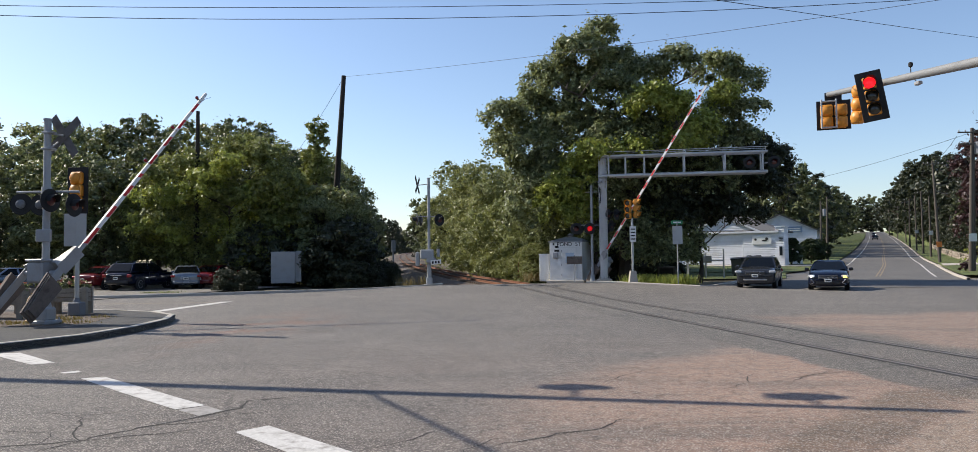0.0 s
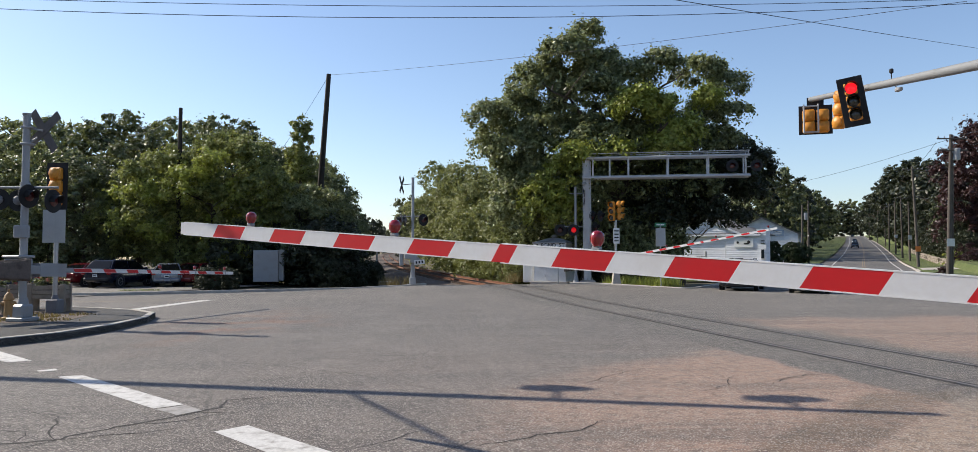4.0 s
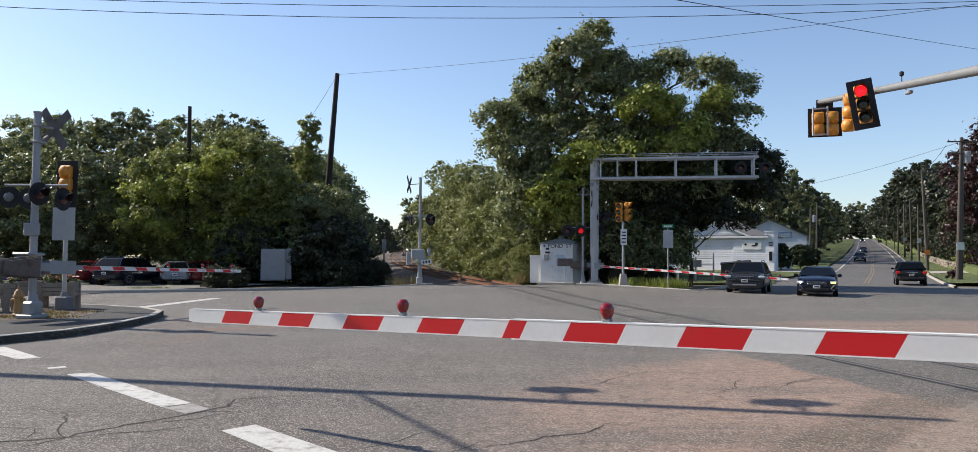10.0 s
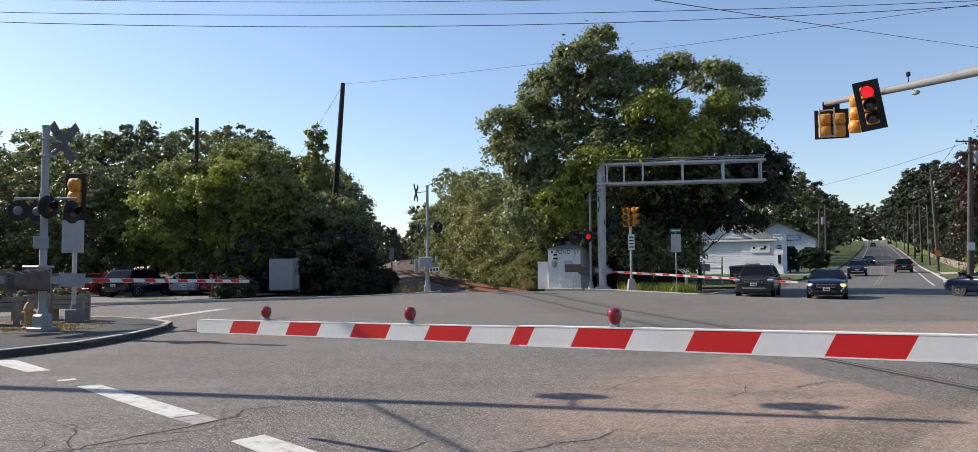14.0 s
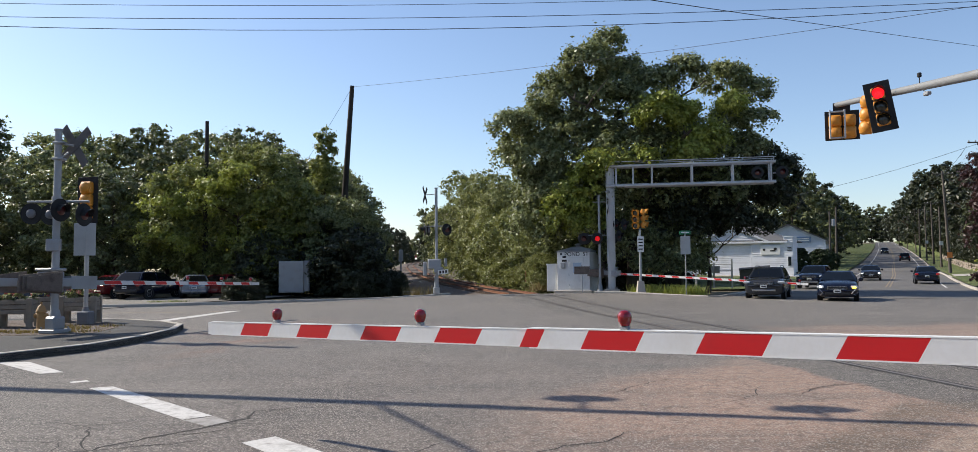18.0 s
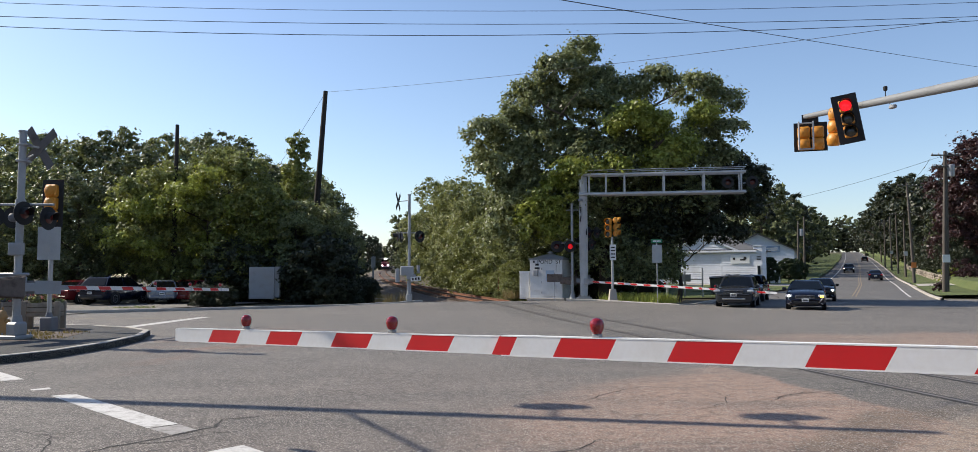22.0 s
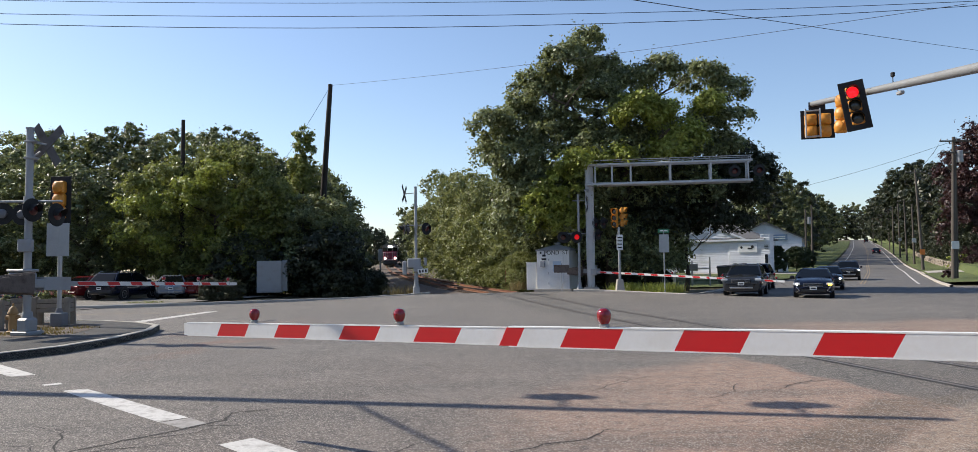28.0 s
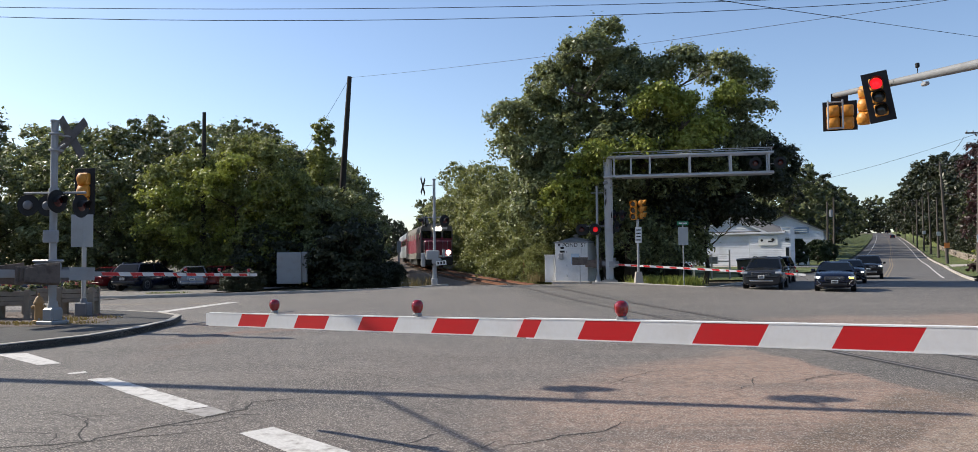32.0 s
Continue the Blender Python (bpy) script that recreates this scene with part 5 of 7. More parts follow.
b.tube([arm_b - base + Vector((0.15, -0.9, -0.06)), arm_b - base, arm_b.lerp(arm_a, 0.5) - base, arm_a - base], [0.16, 0.15, 0.115, 0.075], 16)
part("mast_arm", b, WEATHERED_GALV, ma, "tapered galvanised arm")
b = M()
pm = arm_b.lerp(arm_a, 0.68) - base
b.cyl(pm, pm + Vector((0, 0, 0.26)), 0.012, n=6).box(pm.x, pm.y, pm.z + 0.3, 0.09, 0.09, 0.12, 0.02)
part("detector", b, BLACK, ma)
b = M()
b.cyl(pm, pm + Vector((0.05, -0.2, -0.2)), 0.012, n=6).box(pm.x + 0.05, pm.y - 0.22, pm.z - 0.22, 0.12, 0.2, 0.09, 0.02)
part("camera_box", b, SILVER_PAINT, ma)
p1 = Vector((10.15, 19.45, 5.725)) - base
signal_head(ma, Matrix.Translation(p1) @ pose(0, 0, 0, 0, -9, -22), 0, True, 3, 0.26)
b = M()
b.cyl(p1 + Vector((0.03, 0.1, 0.3)), arm_a.lerp(arm_b, 0.19) - base, 0.03, n=8).cyl(p1 + Vector((0.03, 0.1, -0.2)), arm_a.lerp(arm_b, 0.19) - base, 0.022, n=8)
part("bracket", b, ALU, ma)
p2 = Vector((10.12, 20.08, 5.64)) - base
signal_head(ma, Matrix.Translation(p2) @ pose(0, 0, 0, 0, -5, 118), None, False)
p3 = Vector((10.22, 21.75, 5.68)) - base
for dx in (-0.19, 0.19):
    signal_head(ma, Matrix.Translation(p3) @ pose(0, 0, 0, 0, 0, 160) @ pose(dx, 0, -0.05), None, False, 2)
b = M()
b.box(0, -0.05, 0, 0.92, 0.012, 0.86, 0.004, Matrix.Translation(p3) @ pose(0, 0, 0, 0, 0, 160))
b.box(0, -0.05, 0.52, 0.46, 0.012, 0.3, 0.004, Matrix.Translation(p3) @ pose(0, 0, 0, 0, 0, 160))
part("backplate", b, BLACK, ma, "black backplate")
b = M()
q3 = Matrix.Translation(p3) @ pose(0, 0, 0, 0, 0, 160)
for x in (-0.05, 0.34):
    b.cyl(q3 @ Vector((x, 0.24, -0.42)), q3 @ Vector((x, 0.24, 0.42)), 0.025, n=8)
b.cyl(q3 @ Vector((-0.05, 0.24, 0.36)), q3 @ Vector((0.34, 0.24, 0.36)), 0.025, n=8).cyl(q3 @ Vector((-0.05, 0.24, -0.4)), q3 @ Vector((0.34, 0.24, -0.4)), 0.025, n=8)
part("bracket", b, ALU, ma)

# a second mast arm spans the side street out of sight; its shadow lies across the junction
mb = thing("signal_mast_arm", pose(-18.6, 14.6, 0.14), "tall signal mast arm over the side street", "traffic signal")
b = M()
b.cyl((0, 0, 0), (0, 0, 7.3), 0.19, 0.13, 20)
part("pole", b, GALV, mb)
b = M()
b.tube([(0, 0, 6.3), (4.9, -1.2, 6.45), (9.9, -2.42, 6.55), (14.9, -3.64, 6.6)], [0.17, 0.15, 0.12, 0.08], 14)
part("mast_arm", b, GALV, mb)
for x, y, dy in ((11.2, -1.95, 0.85), (13.7, -2.75, 0.7)):
    signal_head(mb, pose(x, y, 6.6, 0, 80, 180), None, False, 2)
    part("bracket", M().cyl((x, y, 6.6), (x, y - dy, 6.55), 0.03, n=8), GALV, mb)


# plain boxes added out of sight to thicken the arm's shadow twice
for x, y in ((9.9, -2.42), (6.5, -1.6)):
    part("sign_panel", M().box(x, y, 6.42, 0.95, 0.04, 0.2, 0.01, pose(0, 0, 0)), SIGN_BACK, mb)


# ---- huts and cabinets ----
def hut():
    root = thing("relay_hut", pose(5.15, 45.2, 0.24, 0, 0, -24), "white metal railway relay hut with hipped roof", "relay hut")
    b = M()
    b.box(0, 0, 1.14, 2.0, 1.9, 2.28, 0.015)
    part("body", b, WHITE_PAINT, root)
    b = M()
    b.add([(-1.06, -1.01, 2.28), (1.06, -1.01, 2.28), (1.06, 1.01, 2.28), (-1.06, 1.01, 2.28), (-1.06, -1.01, 2.34), (1.06, -1.01, 2.34), (1.06, 1.01, 2.34), (-1.06, 1.01, 2.34), (-0.2, -0.2, 2.62), (0.2, -0.2, 2.62), (0.2, 0.2, 2.62), (-0.2, 0.2, 2.62)],
          [(3, 2, 1, 0), (0, 1, 5, 4), (1, 2, 6, 5), (2, 3, 7, 6), (3, 0, 4, 7), (4, 5, 9, 8), (5, 6, 10, 9), (6, 7, 11, 10), (7, 4, 8, 11), (8, 9, 10, 11)])
    part("roof", b, SILVER_PAINT, root, "pale grey hipped roof", smooth=0)
    b = M()
    b.lathe([(0.13, 2.6), (0.13, 2.7), (0.2, 2.7), (0.2, 2.74), (0.05, 2.82), (0, 2.83)], 14)
    part("vent", b, GALV, root)
    b = M()
    b.box(0.2, -0.965, 1.05, 0.9, 0.03, 1.85, 0.008)
    dr = part("door", b, WHITE_PAINT, root)
    b = M()
    b.box(0.55, -1.0, 1.05, 0.04, 0.05, 0.16, 0.006)
    part("handle", b, GALV, dr)
    b = M()
    b.box(0.25, -0.99, 1.35, 0.5, 0.01, 0.6)
    part("notice", b, paint("blue_grey_notice", (0.4, 0.5, 0.62), 0.5), dr, "faded blue notices")
    for z in (0.35, 0.95, 1.75):
        b = M()
        b.cyl((-0.26, -0.99, z - 0.06), (-0.26, -0.99, z + 0.06), 0.02, n=8)
        part("hinge", b, GALV, dr)
    b = M()
    b.box(-0.62, -1.02, 1.5, 0.26, 0.14, 0.34, 0.02)
    part("meter_box", b, SILVER_PAINT, root)
    b = M()
    b.box(-0.55, -0.957, 1.78, 0.3, 0.006, 0.12).box(-0.55, -0.957, 2.0, 0.22, 0.006, 0.12)
    part("number_bar", b, BLACK, root, "dark bars of a number")
    b = M()
    b.box(-1.006, 0.1, 1.2, 0.02, 0.04, 0.12).box(-1.006, 0.1, 1.75, 0.02, 0.06, 0.06).box(-0.75, -0.957, 2.17, 0.1, 0.006, 0.13)
    part("lock_plate", b, BLACK, root)
    txt = bpy.data.curves.new("hut_name", "FONT")
    txt.body, txt.size, txt.extrude, txt.align_x = "POND  ST", 0.33, 0.004, "CENTER"
    txt.materials.append(BLACK)
    tx = new("lettering", txt)
    tx.parent, tx.matrix_basis = root, pose(0.2, -0.958, 2.05, 90)
    tagged(tx, "dark painted words POND ST")
    b = M()
    b.box(0, 0, -0.12, 2.3, 2.2, 0.3, 0.02)
    part("plinth", b, CONCRETE, root)


hut()
c = thing("equipment_cabinet", pose(3.72, 45.6, 0.2, 0, 0, -24), "narrow white cabinet beside the relay hut", "cabinet")
b = M()
b.box(0, 0, 0.8, 0.62, 0.8, 1.6, 0.015).box(0, 0, 1.62, 0.68, 0.86, 0.06, 0.015)
part("body", b, WHITE_PAINT, c)
b = M()
b.box(0, -0.41, 0.8, 0.5, 0.02, 1.4, 0.005)
part("door", b, WHITE_PAINT, c)
c = thing("equipment_cabinet", pose(-12.05, 45.9, 0.25, 0, 0, 8), "large pale grey cabinet half hidden in the bushes", "cabinet")
b = M()
b.box(-0.15, 0, 0.95, 1.45, 0.9, 1.9, 0.02)
part("body", b, SILVER_PAINT, c)
b = M()
b.box(-0.15, -0.46, 0.95, 1.3, 0.02, 1.75, 0.006)
part("door", b, SILVER_PAINT, c)
b = M()
b.box(0.72, 0.1, 1.0, 0.3, 0.7, 1.85, 0.015)
part("side_box", b, SILVER_PAINT, c)
sp = thing("sign_post", pose(5.05, 42.5, 0.1), "brown sign plate on a thin post", "sign")
b = M()
b.cyl((0, 0, 0), (0, 0, 1.65), 0.025, n=8)
part("post", b, GALV, sp)
b = M()
b.box(0, -0.03, 1.35, 0.88, 0.02, 0.44, 0.005)
part("sign_panel", b, RUSTY_PLATE, sp, "dark brown panel")

# ---- the street corner ----
hy = thing("fire_hydrant", pose(-11.36, 18.97, 0.14), "old orange-yellow fire hydrant on the corner", "fire hydrant")
b = M()
b.lathe([(0.15, 0), (0.15, 0.04), (0.1, 0.06), (0.095, 0.45), (0.125, 0.47), (0.125, 0.5), (0.105, 0.53), (0.085, 0.6), (0.04, 0.65), (0.025, 0.66), (0.025, 0.72), (0, 0.725)], 18)
part("barrel", b, HYDRANT, hy)
for a in (0, 90, 180):
    b = M()
    b.lathe([(0.06, 0.08), (0.06, 0.15), (0.045, 0.16), (0.02, 0.165), (0.02, 0.19), (0, 0.19)], 12, pose(0, 0, 0.38, 0, 0, a) @ pose(0, 0, 0, 0, 90))
    part("outlet_cap", b, HYDRANT, hy)


def planter(x, y, rz, seed):
    root = thing("planter", pose(x, y, 0.14, 0, 0, rz), "weathered wooden planter with red and green flowers", "planter", "wooden planters on the corner")
    for sx in (-0.42, 0.42):
        for sy in (-0.24, 0.24):
            b = M()
            b.box(sx, sy, 0.39, 0.13, 0.12, 0.78, 0.008)
            part("leg", b, GREY_WOOD, root)
    for z in (0.42, 0.55, 0.68):
        for sy in (-0.26, 0.26):
            b = M()
            b.box(0, sy, z, 0.9, 0.03, 0.115, 0.006)
            part("board", b, GREY_WOOD, root)
        for sx in (-0.44, 0.44):
            b = M()
            b.box(sx, 0, z, 0.03, 0.5, 0.115, 0.006)
            part("board", b, GREY_WOOD, root)
    b = M()
    b.box(0, 0, 0.66, 0.84, 0.48, 0.1)
    part("soil", b, paint("potting_soil", (0.04, 0.03, 0.02), 0.95), root)
    rng = np.random.default_rng(seed)
    tagged(part("plant", leaf_mesh("plants", foliage([(0, 0, 0.8, 0.42, 0.26, 0.14)], 700, 0.05, rng, 0.14), LEAF_MID), LEAF_MID, root), kind="stuff")
    tagged(part("flower", leaf_mesh("flowers", foliage([(0, 0, 0.86, 0.42, 0.26, 0.13)], 130, 0.035, rng, 0.14), RED_FLOWER), RED_FLOWER, root), kind="stuff")
    return root


for x, y, rz, sd in ((-12.75, 20.2, 8, 1), (-13.15, 22.2, 12, 2), (-11.8, 21.6, 10, 3), (-13.9, 20.3, 6, 4)):
    planter(x, y, rz, sd)
b = M()
b.prism([(-16.5, 17.6), (-11.6, 17.5), (-10.1, 17.7), (-9.6, 18.3), (-9.9, 20.0), (-10.8, 21.6), (-12.6, 22.9), (-16.5, 23.2)], 0.13, 0.146)
fixed("gravel_bed", b, BALLAST, "gravel and dry weeds on the street corner", "gravel")

# ---- buildings ----
CLAP = paint("white_clapboard", (0.78, 0.8, 0.85), 0.7, 0, 0.4, (0.45, 0.44, 0.44), 0.8, 14, 0.002, vary=0.3)
SHINGLE = paint("grey_roof_shingle", (0.1, 0.1, 0.105), 0.9, 0, 0.4, (0.1, 0.1, 0.1), 1.5, 9, 0.01)
TRIM = paint("pale_trim", (0.66, 0.68, 0.72), 0.6, 0, 0.3)
WINDOW_GLASS = clear_glass("window_glass", (0.02, 0.025, 0.03))
DUMPSTER = paint("dumpster_green", (0.05, 0.055, 0.05), 0.6, 0, 0.6, (0.1, 0.07, 0.05), 3, 25)
STONE = paint("field_stone", (0.3, 0.25, 0.2), 0.9, 0, 0.5, (0.18, 0.15, 0.12), 3, 20, 0.01, vary=0.5, world_space=True)
HEDGE = leaf_mat("leaf_hedge", (0.016, 0.028, 0.011), (0.05, 0.07, 0.026), 0.15)
ROAD_TURN = math.degrees(math.atan2(ROAD_U.y, ROAD_U.x)) - 90


def boards(parent, x0, x1, y, z0, z1, step=0.2, axis="x"):
    """Lapped clapboards on a wall face; the wall looks along -y, or along +x."""
    z = z0
    while z < z1 - 0.02:
        h = min(step, z1 - z)
        b = M()
        if axis == "x":
            b.add([(x0, y, z), (x1, y, z), (x1, y, z + h), (x0, y, z + h), (x0, y - 0.045, z), (x1, y - 0.045, z), (x1, y - 0.008, z + h), (x0, y - 0.008, z + h)], [(4, 5, 6, 7), (0, 4, 7, 3), (5, 1, 2, 6), (0, 1, 5, 4), (7, 6, 2, 3)])
        else:
            b.add([(y, x0, z), (y, x1, z), (y, x1, z + h), (y, x0, z + h), (y + 0.03, x0, z), (y + 0.03, x1, z), (y + 0.008, x1, z + h), (y + 0.008, x0, z + h)], [(4, 5, 6, 7), (0, 4, 7, 3), (5, 1, 2, 6), (0, 1, 5, 4), (7, 6, 2, 3)])
        part("clapboard", b, CLAP, parent, smooth=0)
        z += step


def clap_house():
    """The white single-storey shop beside the hill road: a pedimented front, a hipped main roof."""
    root = thing("clapboard_building", pose(31.4, 79.6, 0.34, 0, 0, ROAD_TURN - 6), "white clapboard shop with gabled front and grey roof", "building")
    w = part("wall", M().box(-6.0, 3.5, 1.9, 11.0, 7.0, 3.8), CLAP, root)
    boards(w, -11.4, -3.9, -0.004, 0.15, 3.75)
    boards(w, -3.85, -0.55, -0.1, 0.15, 3.75)
    b = M()
    b.prism([(-9.8, 3.82), (-2.2, 3.82), (-6.0, 5.55)], -3.3, 0.1, Matrix(((1, 0, 0, 0), (0, 0, -1, 0), (0, 1, 0, 0), (0, 0, 0, 1))))
    g = part("gable", b, CLAP, root, smooth=0)
    z = 3.95
    while z < 5.35:
        f = (5.55 - z - 0.17) / 1.73
        boards(g, -6.0 - 3.7 * f, -6.0 + 3.7 * f, -0.102, z, z + 0.17)
        z += 0.17
    ev, rg = 3.84, 5.6
    for nm, q in (("front", [(-11.9, -0.3, ev), (-0.1, -0.3, ev), (-4.4, 3.5, rg), (-8.6, 3.5, rg)]), ("back", [(-0.1, 7.2, ev), (-11.9, 7.2, ev), (-8.6, 3.5, rg), (-4.4, 3.5, rg)]), ("side", [(-0.1, -0.3, ev), (-0.1, 7.2, ev), (-4.4, 3.5, rg)]), ("side", [(-11.9, 7.2, ev), (-11.9, -0.3, ev), (-8.6, 3.5, rg)])):
        n = len(q)
        vs = q + [(x, y, zz + 0.12) for x, y, zz in q]
        part("roof", M().add(vs, [tuple(range(n))[::-1], tuple(range(n, 2 * n))] + [(i, (i + 1) % n, n + (i + 1) % n, n + i) for i in range(n)]), SHINGLE, root, "grey shingled roof slope", smooth=0)
    for s in (-1, 1):
        e, p = (-6 + s * 4.0, 3.78), (-6, 5.6)
        part("gable_roof", M().add([(e[0], -0.35, e[1]), (p[0], -0.35, p[1]), (p[0], 3.4, p[1]), (e[0], 3.4, e[1]), (e[0], -0.35, e[1] + 0.13), (p[0], -0.35, p[1] + 0.13), (p[0], 3.4, p[1] + 0.13), (e[0], 3.4, e[1] + 0.13)], [(0, 1, 2, 3), (4, 7, 6, 5), (0, 4, 5, 1), (3, 2, 6, 7), (0, 3, 7, 4)]), SHINGLE, root, "grey shingled gable slope", smooth=0)
        part("bargeboard", M().add([(e[0], -0.38, e[1] - 0.08), (p[0], -0.38, p[1] - 0.08), (p[0], -0.38, p[1] + 0.14), (e[0], -0.38, e[1] + 0.14), (e[0], -0.34, e[1] - 0.08), (p[0], -0.34, p[1] - 0.08), (p[0], -0.34, p[1] + 0.14), (e[0], -0.34, e[1] + 0.14)], [(0, 1, 2, 3), (4, 7, 6, 5), (0, 3, 7, 4), (1, 5, 6, 2), (0, 4, 5, 1), (3, 2, 6, 7)]), TRIM, root, smooth=0)
    part("fascia", M().box(-6.0, -0.32, 3.8, 11.7, 0.14, 0.2, 0.02), TRIM, root)
    # tall false front at the road end
    w2 = part("wall", M().box(-0.1, 0.9, 2.15, 0.9, 2.0, 4.3), CLAP, root, "taller end wall with parapet")
    boards(w2, -0.56, 0.36, -0.104, 0.15, 4.3)
    boards(w2, -0.1, 1.9, 0.354, 0.15, 4.3, axis="y")
    part("parapet_cap", M().box(-0.1, 0.9, 4.34, 1.05, 2.2, 0.08, 0.01), TRIM, root)
    d = part("window", M().box(0.02, -0.16, 1.75, 0.42, 0.06, 1.1, 0.01), TRIM, root, "narrow window")
    part("pane", M().box(0.02, -0.2, 1.75, 0.3, 0.02, 0.95), WINDOW_GLASS, d)
    part("corner_board", M().box(-3.87, -0.06, 1.9, 0.14, 0.12, 3.8), TRIM, root)
    part("downpipe", M().cyl((-11.3, -0.15, 0.1), (-11.3, -0.15, 3.7), 0.05, n=8), TRIM, root)
    s = part("sign_board", M().box(-1.9, -0.2, 2.95, 1.95, 0.05, 0.95, 0.01), SIGN_WHITE, root, "white signboard with dark shapes")
    part("sign_frame", M().box(-1.9, -0.185, 2.95, 2.05, 0.04, 1.05, 0.01), TRIM, s)
    part("emblem", M().lathe([(0.13, -0.01), (0.13, 0.01)], 14, pose(-2.55, -0.235, 3.0, 90)), BLACK, s)
    part("emblem", M().lathe([(0.16, -0.01), (0.16, 0.01)], 14, pose(-1.4, -0.235, 3.05, 90)).box(-1.65, -0.235, 2.88, 0.5, 0.02, 0.16), BLACK, s)
    for k in range(3):
        part("text_bar", M().box(0.02, -0.16, 3.2 - 0.16 * k, 0.4, 0.02, 0.07), BLACK, s)


clap_house()


def back_house():
    root = thing("gabled_building", pose(49.6, 112, 1.5, 0, 0, ROAD_TURN), "pale blue-white gabled building behind the shop", "building")
    w = part("wall", M().box(-5.2, 7, 1.9, 10.4, 14, 3.8), CLAP, root)
    boards(w, -10.4, 0, -0.004, 0.2, 3.8, 0.24)
    b = M()
    b.prism([(-10.5, 3.8), (0.1, 3.8), (-5.2, 6.3)], -13.9, -0.05, Matrix(((1, 0, 0, 0), (0, 0, -1, 0), (0, 1, 0, 0), (0, 0, 0, 1))))
    part("gable", b, CLAP, root, smooth=0)
    for s in (-1, 1):
        b = M()
        b.add([(-5.2 + s * 5.7, -0.4, 3.6), (-5.2 + s * 5.7, 14.3, 3.6), (-5.2, 14.3, 6.33), (-5.2, -0.4, 6.33), (-5.2 + s * 5.7, -0.4, 3.75), (-5.2 + s * 5.7, 14.3, 3.75), (-5.2, 14.3, 6.5), (-5.2, -0.4, 6.5)], [(0, 1, 2, 3), (4, 7, 6, 5), (0, 3, 7, 4), (1, 5, 6, 2), (0, 4, 5, 1), (3, 2, 6, 7)])
        part("roof", b, SHINGLE, root, smooth=0)
    s = part("sign_board", M().box(-3.4, -0.1, 4.0, 2.8, 0.06, 0.9), paint("blue_grey_sign", (0.25, 0.33, 0.45), 0.6), root, "blue-grey signboard")
    for k in range(2):
        part("text_bar", M().box(-3.4, -0.14, 4.15 - 0.3 * k, 2.2, 0.02, 0.12), SIGN_WHITE, s)


back_house()

# clipped hedges, stone marker and yard things beside the shop
for x, y, rx, rz, sd in ((33.7, 82.5, 0.95, 3.0, 31), (38.6, 89, 1.4, 2.9, 32), (41.0, 92.5, 1.4, 2.8, 33)):
    rng = np.random.default_rng(sd)
    root = thing("hedge", spot(x, y), "dark clipped evergreen hedge", "hedge")
    limbs_b = M()
    limbs(limbs_b, (0, 0, -0.1), (0.1, 0, rz * 0.8), 0.08, rng, rx * 0.5)
    part("trunk", limbs_b, BARK, root)
    tagged(part("crown", leaf_mesh("crown", foliage([(0, 0, rz * 0.5, rx, rx * 0.8, rz * 0.5)], 16000, 0.13, rng, 0.3, 0.75), HEDGE), HEDGE, root), kind="stuff")
mk = thing("stone_marker", spot(35.75, 86.0), "pale slab standing beside the driveway", "marker")
part("slab", M().add([(-0.6, -0.15, 0), (0.6, -0.15, 0), (0.45, -0.12, 1.75), (-0.5, -0.12, 1.6), (-0.6, 0.15, 0), (0.6, 0.15, 0), (0.45, 0.12, 1.75), (-0.5, 0.12, 1.6)], [(0, 1, 2, 3), (5, 4, 7, 6), (1, 5, 6, 2), (4, 0, 3, 7), (3, 2, 6, 7)]), WHITE_PAINT, mk, smooth=0)
b = M()
b.grid([[on_road(s, v, 0.14) for v in (-18, -5.4)] for s in (44, 47, 50)])
fixed("driveway", b, CONCRETE, "pale concrete driveway beside the shop", "driveway")
b = M()
b.grid([[(x, y, land(x, y) + 0.12) for x in (12.5, 16, 20, 24 + 0.4 * (y - 60))] for y in (50, 56, 62, 70, 76)])
fixed("lawn", b, GRASS, "patchy shaded grass under the big tree", "grass")
du = thing("dumpster", pose(19.6, 56.5, land(19.6, 56.5) + 0.12, 0, 0, ROAD_TURN + 8), "dark weathered dumpster with a slanted lid", "dumpster")
part("bin", M().add([(-1.0, -0.8, 0.1), (1.0, -0.8, 0.1), (1.0, 0.8, 0.1), (-1.0, 0.8, 0.1), (-1.05, -0.85, 1.15), (1.05, -0.85, 1.35), (1.05, 0.85, 1.45), (-1.05, 0.85, 1.25)], [(3, 2, 1, 0), (0, 1, 5, 4), (1, 2, 6, 5), (2, 3, 7, 6), (3, 0, 4, 7), (4, 5, 6, 7)]), DUMPSTER, du, smooth=0)
part("lid", M().add([(-1.1, -0.9, 1.16), (1.1, -0.9, 1.37), (1.1, 0.9, 1.47), (-1.1, 0.9, 1.27), (-1.1, -0.9, 1.22), (1.1, -0.9, 1.43), (1.1, 0.9, 1.53), (-1.1, 0.9, 1.33)], [(3, 2, 1, 0), (4, 5, 6, 7), (0, 1, 5, 4), (1, 2, 6, 5), (2, 3, 7, 6), (3, 0, 4, 7)]), BLACK, du, smooth=0)
